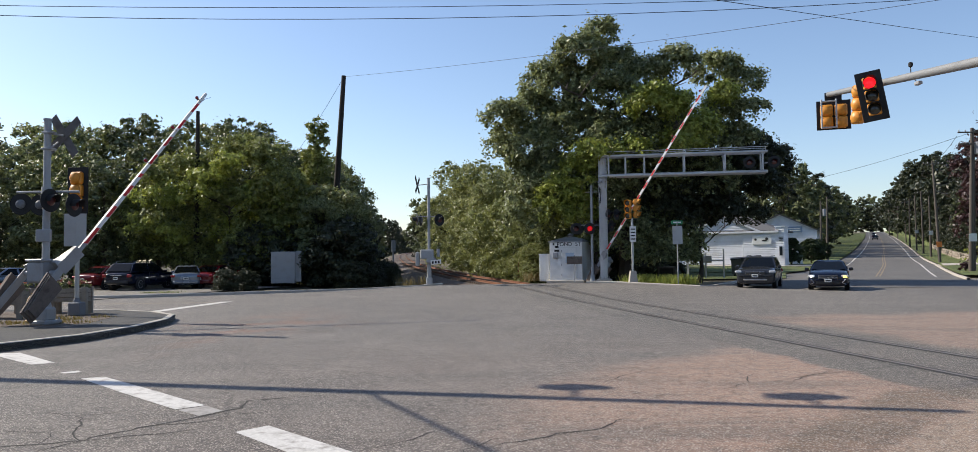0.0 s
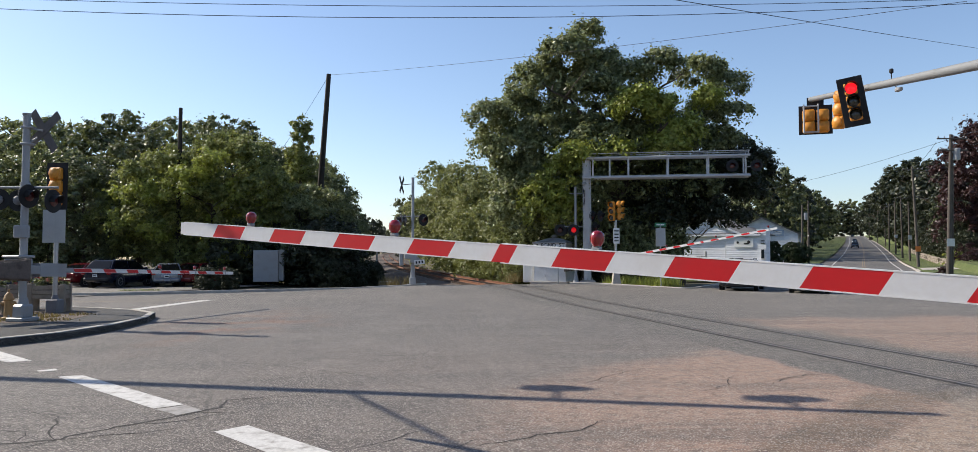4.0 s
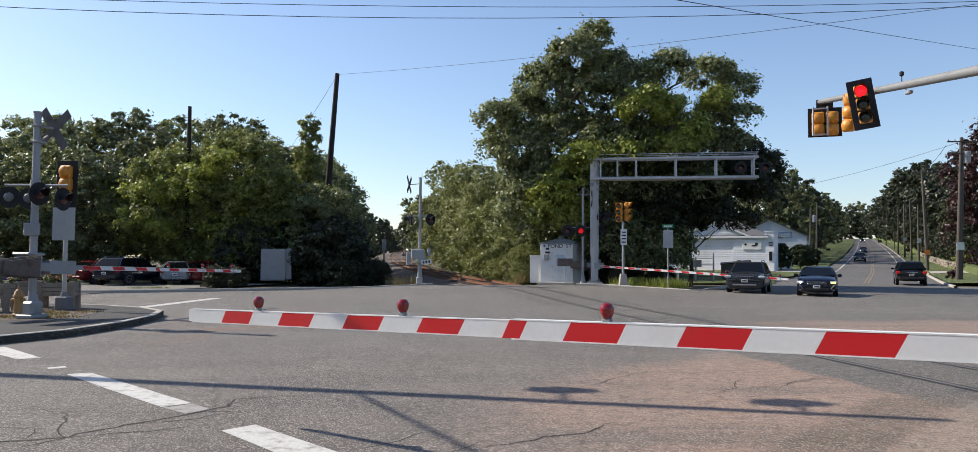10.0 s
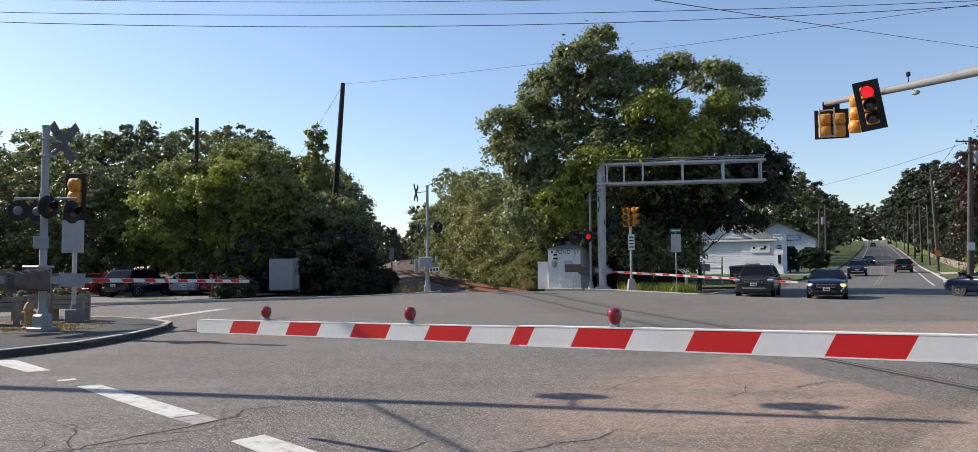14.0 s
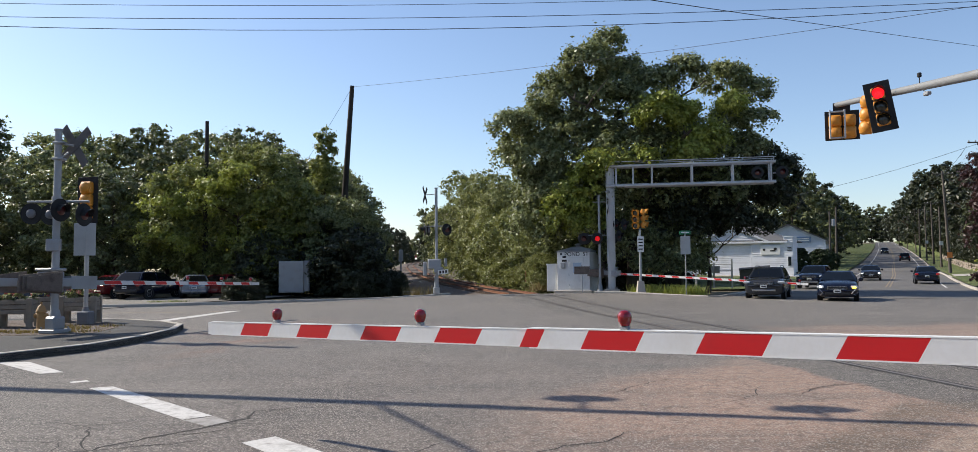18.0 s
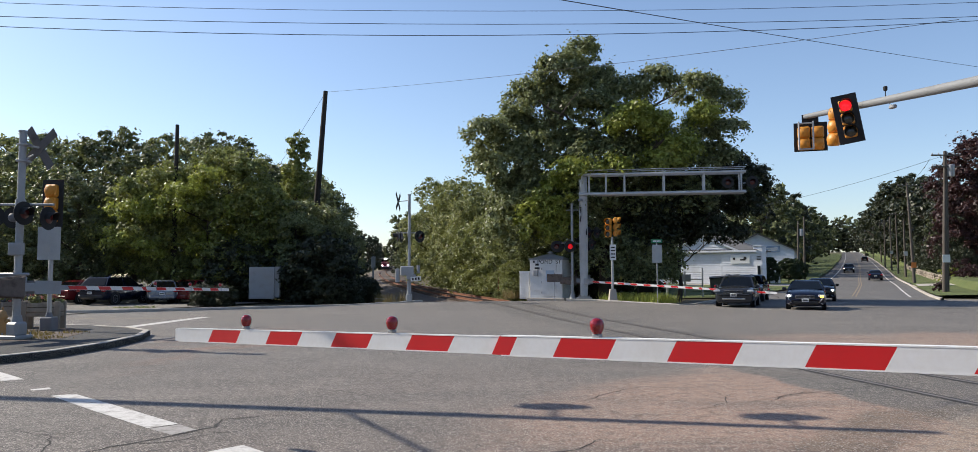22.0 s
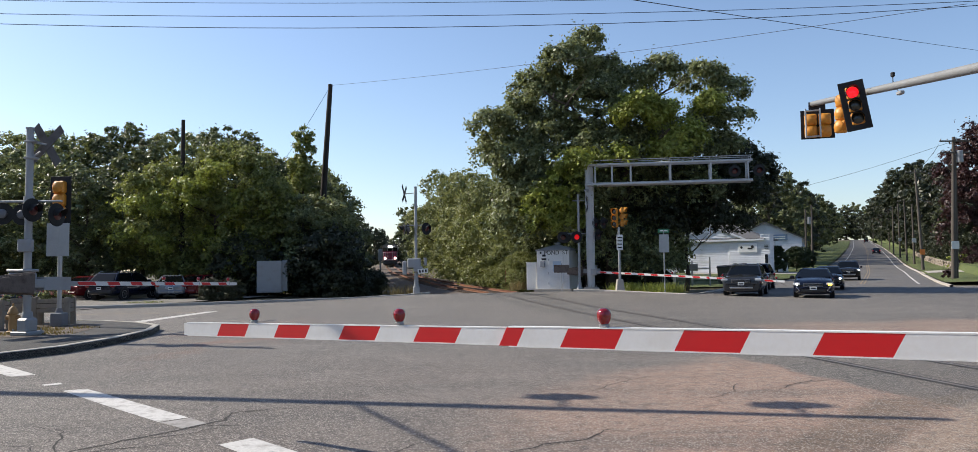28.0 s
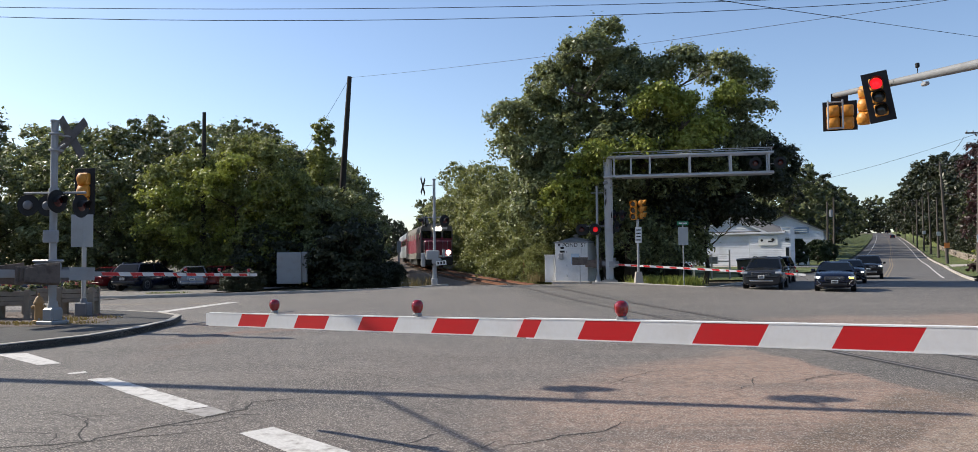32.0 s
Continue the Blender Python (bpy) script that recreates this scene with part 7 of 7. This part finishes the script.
    part("bumper", M().box(fx + 0.02, 0, fz - 0.31, 0.12, fw * 1.7, 0.1, 0.035), body_mat, root)
    pl = part("number_plate", M().box(fx + 0.1, 0, fz - 0.32, 0.015, 0.31, 0.15, 0.004), PLATE, root)
    part("number_bar", M().box(fx + 0.11, 0, fz - 0.32, 0.008, 0.22, 0.06), PLASTIC, pl)
    for s in (-1, 1):
        hl = part("headlight", M().box(fx - 0.09, s * (fw - 0.1), fz - 0.12, 0.22, 0.34, 0.14, 0.045), LAMP_CLEAR, root, "clear headlamp")
        if lamps and (lamps is True or lamps == s):
            part("bulb", M().lathe([(0.0, 0.0), (0.055, 0.0), (0.04, 0.03), (0, 0.035)], 14, pose(fx + 0.022, s * (fw - 0.1), fz - 0.12, 0, 90)), LAMP_ON, hl, "lit headlamp")
        if amber and s == amber:
            part("turn_lamp", M().box(fx + 0.025, s * (fw - 0.1), fz - 0.14, 0.02, 0.16, 0.08, 0.01), AMBER_ON, hl, "lit amber lamp")
    rx, rz, rw = shape["st"][-1][0] + 0.02, shape["st"][-2][2], shape["st"][-2][3]
    for s in (-1, 1):
        part("tail_light", M().box(rx + 0.03, s * (rw - 0.02), rz - 0.14, 0.18, 0.26, 0.2 if shape is SUV else 0.15, 0.04), TAIL_ON if tails else TAIL, root, "red tail lamp")
    pl = part("number_plate", M().box(rx - 0.1, 0, rz - 0.3, 0.015, 0.31, 0.15, 0.004), PLATE, root)
    part("number_bar", M().box(rx - 0.11, 0, rz - 0.3, 0.008, 0.22, 0.06), PLASTIC, pl)
    part("rear_bumper", M().box(rx + 0.0, 0, rz - 0.52, 0.16, rw * 1.85, 0.2, 0.05), PLASTIC if shape is SUV else body_mat, root)
    if shape is SUV:
        part("rear_trim", M().box(rx - 0.07, 0, rz - 0.12, 0.03, rw * 0.9, 0.05, 0.01), CHROME, root)
    return root


DOWN, UP = 243.0, 63.0


def lane(y, v):
    """A point of the hill road at the distance y ahead, v metres right of its middle."""
    s = (y - ROAD_C.y + 0.4543 * v) / 0.8908
    return on_road(s, v, 0.02)


w_suv = car(pose(13.75, 37.6, 0.0, 0, 0, DOWN + 1), SUV, GREY_CAR, "blue-grey SUV waiting at the lowered gate", None, False, None, True, True)
w_sedan = car(pose(16.15, 35.3, 0.0, 0, 0, DOWN + 1), SEDAN, NAVY, "dark navy sedan waiting with its indicator lit", -1, 1)
car_a = car(pose(0, 0, 0), SUV, BLACK_CAR, "black SUV driving away up the hill", None, False, True, True, True)
car_b = car(pose(0, 0, 0), SUV, NAVY, "dark SUV pulling up behind the waiting cars", None, False, None, False)
car_c = car(pose(0, 0, 0), SEDAN, BLACK_CAR, "black sedan with its headlamps on joining the queue", True)
car_e = car(pose(0, 0, 0), SEDAN, NAVY, "dark sedan driving away up the hill", None, False, True)
car_f = car(pose(0, 0, 0), SUV, BLACK_CAR, "tall dark SUV rolling down to the queue", True, False, None, False, True)
for x, y, rz, sh, mt, nm in ((-22.5, 45.6, 72, SEDAN, RED_CAR, "dark red sedan parked in the lot"), (-20.1, 44.2, 80, SUV, NAVY, "dark blue SUV parked in the lot"), (-17.9, 45.6, 108, SEDAN, SILVER_CAR, "silver-blue sedan parked under a tree"), (-16.3, 46.2, 80, SEDAN, RED_CAR, "red car parked deep under the trees"), (-26.5, 42.8, 65, SEDAN, SILVER_CAR, "pale blue car parked in the lot"), (-30.0, 43.2, 65, SUV, GREY_CAR, "grey SUV parked in the lot")):
    car(pose(x, y, 0.03, 0, 0, rz), sh, mt, nm, None, False, None, sh is SUV).scale = (0.93, 0.93, 0.93)
for vehicle in (w_suv, w_sedan, car_a, car_b, car_c, car_e, car_f):
    vehicle.scale = (0.93, 0.93, 0.93)

# ---- the train ----
MAROON = paint("maroon_train_paint", (0.17, 0.012, 0.035), 0.45, 0, 0.4, (0.1, 0.02, 0.03), 1.0, 12)
TRAIN_GREY = paint("train_roof_grey", (0.17, 0.155, 0.135), 0.7, 0.2, 0.5, (0.04, 0.035, 0.03), 1.0, 12)
STAINLESS = paint("train_stainless", (0.42, 0.43, 0.44), 0.35, 0.8, 0.3)


def coach_body(length, w, z0, z1):
    b = M()
    h = w / 2
    prof = [(-h, z0), (-h, z1 - 0.55), (-h * 0.92, z1 - 0.22), (-h * 0.6, z1 - 0.05), (0, z1), (h * 0.6, z1 - 0.05), (h * 0.92, z1 - 0.22), (h, z1 - 0.55), (h, z0)]
    n = len(prof)
    b.v = [(x, y, z) for x in (0, -length) for y, z in prof]
    b.f = [(i, n + i, n + (i + 1) % n, (i + 1) % n) for i in range(n)] + [tuple(range(n)), tuple(range(n, 2 * n))[::-1]]
    return b


def bogie(parent, x):
    part("bogie", M().box(x, 0, 0.62, 2.9, 2.3, 0.5, 0.08), PLASTIC, parent)
    for dx in (-0.95, 0.95):
        for s in (-0.75, 0.75):
            part("wheel", M().lathe([(0.0, -0.06), (0.46, -0.06), (0.46, 0.06), (0.0, 0.06)], 20, pose(x + dx, s, 0.61, 90)), RUST, parent)


def locomotive():
    root = thing("locomotive", pose(0, 0, 0), "maroon and grey diesel locomotive with lit headlamps", "locomotive")
    part("body", coach_body(16.5, 3.05, 1.1, 4.35), TRAIN_GREY, root, "dark grey body", None, 40)
    part("roof", M().add([(-0.3, -1.2, 4.12), (-0.3, 1.2, 4.12), (-16.3, 1.2, 4.12), (-16.3, -1.2, 4.12), (-0.4, -0.8, 4.42), (-0.4, 0.8, 4.42), (-16.2, 0.8, 4.42), (-16.2, -0.8, 4.42)], [(0, 1, 5, 4), (1, 2, 6, 5), (2, 3, 7, 6), (3, 0, 4, 7), (4, 5, 6, 7)]), TRAIN_GREY, root, "grey roof")
    part("nose", M().box(0.45, 0, 1.9, 0.95, 2.7, 1.75, 0.18), MAROON, root, "blunt maroon nose")
    part("cab_front", M().box(0.02, 0, 2.95, 0.05, 2.9, 0.3, 0.01), MAROON, root, "maroon band under the cab windows")
    part("step_rail", M().box(0.98, 0, 1.25, 0.05, 2.5, 0.12, 0.02), SIGN_WHITE, root, "pale footboard edge")
    for y in (-0.9, -0.45, 0.45, 0.9):
        part("front_rail", M().tube([(0.95, y, 1.2), (1.0, y, 1.9), (0.9, y, 2.7)], 0.022, 6), SILVER_PAINT, root)
    part("pilot", M().box(0.6, 0, 0.75, 0.8, 2.8, 0.7, 0.1), PLASTIC, root)
    for y in (-1.0, 0, 1.0):
        part("cab_window", M().box(0.02, y, 3.3, 0.06, 0.8, 0.75, 0.03), CAR_GLASS, root)
    for s in (-1, 1):
        part("side_window", M().box(-1.3, s * 1.525, 3.2, 0.9, 0.05, 0.7, 0.02), CAR_GLASS, root)
        part("side_band", M().box(-8.3, s * 1.53, 2.55, 16.0, 0.02, 1.9), MAROON, root, "broad maroon band")
        part("lower_sill", M().box(-8.3, s * 1.5, 1.15, 16.3, 0.12, 0.3), TRAIN_GREY, root)
        for k in range(5):
            part("louvre", M().box(-5 - 2.2 * k, s * 1.53, 3.35, 1.4, 0.04, 0.7, 0.01), TRAIN_GREY, root)
        # these lenses and the headlights' are oversize, their glare put into the shape
        part("ditch_light", M().lathe([(0.0, 0.0), (0.2, 0.0), (0.15, 0.05), (0, 0.06)], 16, pose(0.95, s * 0.95, 1.6, 0, 90)), glow_lamp, root, "lit white lamp")
        part("handrail", M().cyl((0.95, s * 1.3, 1.1), (0.95, s * 1.3, 2.6), 0.025, n=6), SILVER_PAINT, root)
    for y in (-0.12, 0.14):
        part("headlight", M().lathe([(0.0, 0.0), (0.2, 0.0), (0.15, 0.05), (0, 0.06)], 16, pose(0.03, y * 1.6, 3.85, 0, 90)), glow_lamp, root, "lit white headlamp")
    part("number_board", M().box(0.04, 0.75, 3.92, 0.04, 0.5, 0.2), SIGN_WHITE, root)
    part("fuel_tank", M().box(-8.2, 0, 0.75, 4.2, 2.6, 0.8, 0.12), PLASTIC, root)
    bogie(root, -3.0), bogie(root, -13.4)
    return root


def coach():
    root = thing("railway_coach", pose(0, 0, 0), "silver passenger coach with a maroon band", "railway coach", "coaches of the train")
    part("body", coach_body(25.0, 3.05, 0.95, 4.25), STAINLESS, root, "", None, 40)
    for s in (-1, 1):
        part("band", M().box(-12.5, s * 1.53, 2.85, 24.6, 0.02, 0.85), MAROON, root, "maroon window band")
        for k in range(14):
            part("window", M().box(-2.4 - 1.55 * k, s * 1.545, 2.85, 1.05, 0.02, 0.65, 0.008), CAR_GLASS, root)
        for x in (-1.1, -23.9):
            part("door", M().box(x, s * 1.535, 2.2, 0.85, 0.03, 2.1, 0.01), STAINLESS, root)
    part("end_door", M().box(0.02, 0, 2.2, 0.06, 0.8, 2.0, 0.01), TRAIN_GREY, root)
    bogie(root, -3.8), bogie(root, -21.2)
    return root


glow_lamp = glow("train_lamp", (1.0, 0.93, 0.78), 30, (0.9, 0.9, 0.9))
train = [(locomotive(), 0.0)]
c1 = coach()
train.append((c1, 17.6))
for k in range(1, 4):
    train.append((copy_thing(c1, pose(0, 0, 0)), 17.6 + 25.8 * k))


def on_track(y):
    d = (track_x(y + 2) - track_x(y - 2)) / 4
    return pose(track_x(y), y, track_z(y) + 0.01, 0, 0, math.degrees(math.atan2(-1, -d)))


# ---- cracks in the asphalt ----
TAR = paint("open_crack", (0.03, 0.027, 0.024), 0.9, world_space=True)


def crack(name, pts, width, seed, label="ragged open crack in the asphalt"):
    rng = np.random.default_rng(seed)
    pts = [Vector((*p, 0)) for p in pts]
    fine = []
    for a, c in zip(pts[:-1], pts[1:]):
        n = max(2, int((c - a).length / 0.12))
        fine += [a.lerp(c, k / n) + Vector((*(rng.normal(size=2) * 0.025), 0)) for k in range(n)]
    fine.append(pts[-1])
    left, right = [], []
    for i, p in enumerate(fine):
        d = fine[min(i + 1, len(fine) - 1)] - fine[max(i - 1, 0)]
        nn = Vector((-d.y, d.x, 0)).normalized()
        w = 0.55 * width * (0.25 + 0.75 * rng.random()) * min(1, 4 * (i + 0.3) / len(fine), 4 * (len(fine) - i - 0.7) / len(fine)) + 0.003
        left.append(p + nn * w + Vector((0, 0, 0.003))), right.append(p - nn * w + Vector((0, 0, 0.003)))
    return fixed(name, M().grid([right, left]), TAR, label, "crack")


CRACKS = (
    ([(-5.6, 6.4), (-4.25, 6.65), (-3.97, 6.73), (-3.64, 6.82), (-3.5, 7.11), (-3.26, 7.49), (-3.04, 7.71), (-2.83, 8.0), (-2.67, 8.22), (-2.71, 8.65), (-2.4, 8.83), (-1.9, 9.0)], 0.036),
    ([(-3.64, 6.82), (-3.3, 7.0), (-3.0, 7.05), (-2.7, 7.3)], 0.018), ([(-3.26, 7.49), (-3.0, 7.45), (-2.6, 7.85)], 0.017), ([(-2.83, 8.0), (-2.5, 7.9), (-2.3, 8.1)], 0.012), ([(-4.3, 7.9), (-3.95, 7.5), (-3.9, 7.1), (-3.64, 6.82)], 0.018), ([(-4.7, 8.1), (-4.3, 7.9), (-3.8, 8.1)], 0.01), ([(-3.85, 6.5), (-3.64, 6.82)], 0.014), ([(-4.6, 7.3), (-4.1, 7.1), (-3.97, 6.73)], 0.01),
    ([(-8.0, 17.9), (-7.25, 18.4), (-6.02, 19.3), (-4.7, 20.5), (-3.25, 22.07), (-1.52, 23.4), (0.45, 25.2)], 0.03),
    ([(0.1, 6.5), (0.26, 6.65), (0.66, 6.86), (1.03, 7.09), (1.4, 7.5)], 0.013), ([(-0.94, 6.45), (-0.67, 6.7), (-0.45, 7.07)], 0.012), ([(0.15, 6.75), (-0.05, 6.6), (-0.2, 6.2)], 0.009),
    ([(2.7, 9.0), (3.1, 9.3), (3.6, 10.2)], 0.011), ([(3.84, 9.53), (4.2, 10.0), (4.67, 10.3), (5.0, 10.1), (5.26, 9.98)], 0.013), ([(-0.31, 9.18), (-0.9, 9.8), (-1.57, 10.56), (-2.59, 11.24), (-4.3, 12.2)], 0.01), ([(1.5, 9.7), (2.0, 10.4), (2.5, 10.9)], 0.012), ([(-2.9, 11.9), (-1.4, 12.6), (0.6, 12.2)], 0.012),
    ([(8.5, 21), (10.5, 21.6), (13.5, 21.2)], 0.025), ([(12.0, 24), (15, 24.6), (19, 24)], 0.025), ([(9.6, 17.6), (10.2, 17.9), (10.5, 17.4)], 0.03), ([(1.6, 13.9), (2.4, 14.0), (3.2, 13.5)], 0.014),
)
for k, (pts, w) in enumerate(CRACKS):
    crack("crack", pts, w, 200 + k)



# ---- what moves ----
def turn_arm(arm, rows, give=(0.0, 0.0, 0.0)):
    """Rows of seconds and degrees of lift; give: how far the arm slides along, sways and yaws in its worn hinge with each degree."""
    walk(arm, [(t, pose(give[0] * a, give[1] * a, 1.22, 0, -a, give[2] * a)) for t, a in rows])


def drive(vehicle, rows, heading):
    """Rows of seconds, distance ahead, place across the road and, where it turns, an added turn."""
    out = []
    for t, y, v, *turn in rows:
        q = lane(y, v + max(0.0, bend((y - 33.9) * 1.12)))
        slope = math.degrees(math.atan((hill(q.y + 3) - hill(q.y - 3)) / 6 * 0.89))
        out.append((t, Matrix.Translation(q) @ pose(0, 0, 0, 0, 0, heading + (turn[0] if turn else 0)) @ pose(0, 0, 0, 0, slope if heading == DOWN else -slope, 0)))
    walk(vehicle, out)


def motions():
    turn_arm(near_arm, ((0, 40.2), (0.5, 35.2), (1, 30.2), (1.5, 25.44), (2, 20.87), (2.5, 16.5), (3, 11.82), (3.5, 7.2), (4.2, 3.2), (4.9, 1.0), (5.5, -0.04), (6, -1.4), (6.4, -1.15), (7, -1.15), (32, -1.15)), (0.0057, 0.0035, -0.014))
    turn_arm(left_arm, ((0, 46.2), (0.5, 39.3), (1, 31.6), (1.5, 24.8), (2, 18.0), (2.5, 12.0), (3, 6.2), (3.5, 0.4), (3.8, -1.8), (4.2, -1.5), (32, -1.5)))
    turn_arm(far_arm, ((0, 52.7), (1, 42.5), (2, 32.9), (2.5, 27.4), (3, 20.2), (3.5, 13.1), (4.5, 6.3), (5.5, 1.2), (6, -1.2), (6.5, -2.4), (7, -2.7), (32, -2.7)))
    # the two cars that turn in from the near right and climb the hill
    drive(car_a, ((0, 8.0, 46, 80), (4.8, 23.5, 15.5, 70), (5.3, 25.8, 12.6, 66), (5.8, 28.0, 10.0, 60), (6.3, 30.2, 7.4, 56), (6.8, 32.0, 5.2, 48), (7.3, 34.3, 3.2, 36), (7.8, 36.8, 2.0, 22), (8.4, 39.6, 1.2, 6), (9.0, 43, 1.0), (9.6, 47.5, 1.1), (10.2, 52, 1.3), (10.8, 56.5, 1.5), (12, 65, 1.7), (13, 75, 1.8), (14, 86, 1.8), (14.5, 92, 1.8), (16.5, 119, 1.8), (18, 143, 1.8), (20, 178, 1.8), (23, 240, 1.8), (28, 350, 1.8), (32, 440, 1.8)), UP)
    drive(car_e, ((0, 4.0, 60, 82), (11.5, 20.8, 18.5, 72), (12.5, 26.2, 12.0, 66), (13.0, 29.4, 7.6, 58), (13.5, 32.2, 5.2, 52), (14.0, 34.6, 3.4, 46), (14.5, 36.8, 2.2, 34), (15.2, 39.8, 1.4, 14), (15.8, 42.4, 1.1, 4), (16.5, 46.0, 1.0), (17, 50, 1.1), (17.5, 54.8, 1.2), (18, 60, 1.4), (19, 70.3, 1.6), (20, 79.5, 1.7), (21, 89, 1.8), (22, 100, 1.8), (23, 111, 1.8), (24, 122, 1.8), (25, 133, 1.8), (27.5, 162, 1.8), (29, 196, 1.8), (30, 225, 1.8), (32, 285, 1.8)), UP)
    # the queue
    drive(car_b, ((0, 245, -1.8), (5.5, 172, -1.8), (7, 154, -1.8), (9, 132, -1.8), (11, 110, -1.8), (12, 98, -2.0), (13, 87, -2.3), (14, 76, -2.8), (14.5, 71, -3.1), (16.5, 59.5, -4.5, -3), (17, 57, -4.9, -6), (17.5, 54.6, -5.4, -7), (18, 52.2, -5.8, -6), (18.5, 50.4, -6.1, -4), (19, 49, -6.3, -2), (19.5, 48, -6.4), (20.5, 46.8, -6.5), (22, 46.0, -7.2), (32, 46.0, -7.3)), DOWN)
    drive(car_c, ((0, 320, -1.8), (9, 188, -1.8), (11, 163, -1.8), (13, 138, -1.8), (14, 120, -1.9), (14.5, 112, -2.0), (16.5, 88, -2.2), (17.5, 75, -2.4), (18.5, 65, -2.7), (19.5, 58, -3.0), (20.5, 51.5, -3.2), (21, 49, -3.3), (21.5, 47, -3.3), (22, 45.7, -3.3), (22.5, 45.1, -3.3), (23, 44.9, -3.3), (32, 44.9, -3.3)), DOWN)
    drive(car_f, ((0, 520, -1.8), (18.5, 190, -1.8), (20, 166, -1.8), (21, 150, -1.8), (22, 134, -1.8), (23, 118, -1.9), (24, 102, -2.0), (25, 88, -2.1), (25.5, 82, -2.2), (27.5, 66, -2.3), (28, 62.5, -2.3), (28.5, 59, -2.4), (29, 56.4, -2.4), (29.5, 54.3, -2.4), (30, 52.8, -2.4), (30.5, 52.2, -2.4), (32, 52, -2.4)), DOWN)
    for vehicle, back in train:
        walk(vehicle, [(t, on_track(72 + 19 * (32 - t) + back * 0.99)) for t in range(33)])


motions()
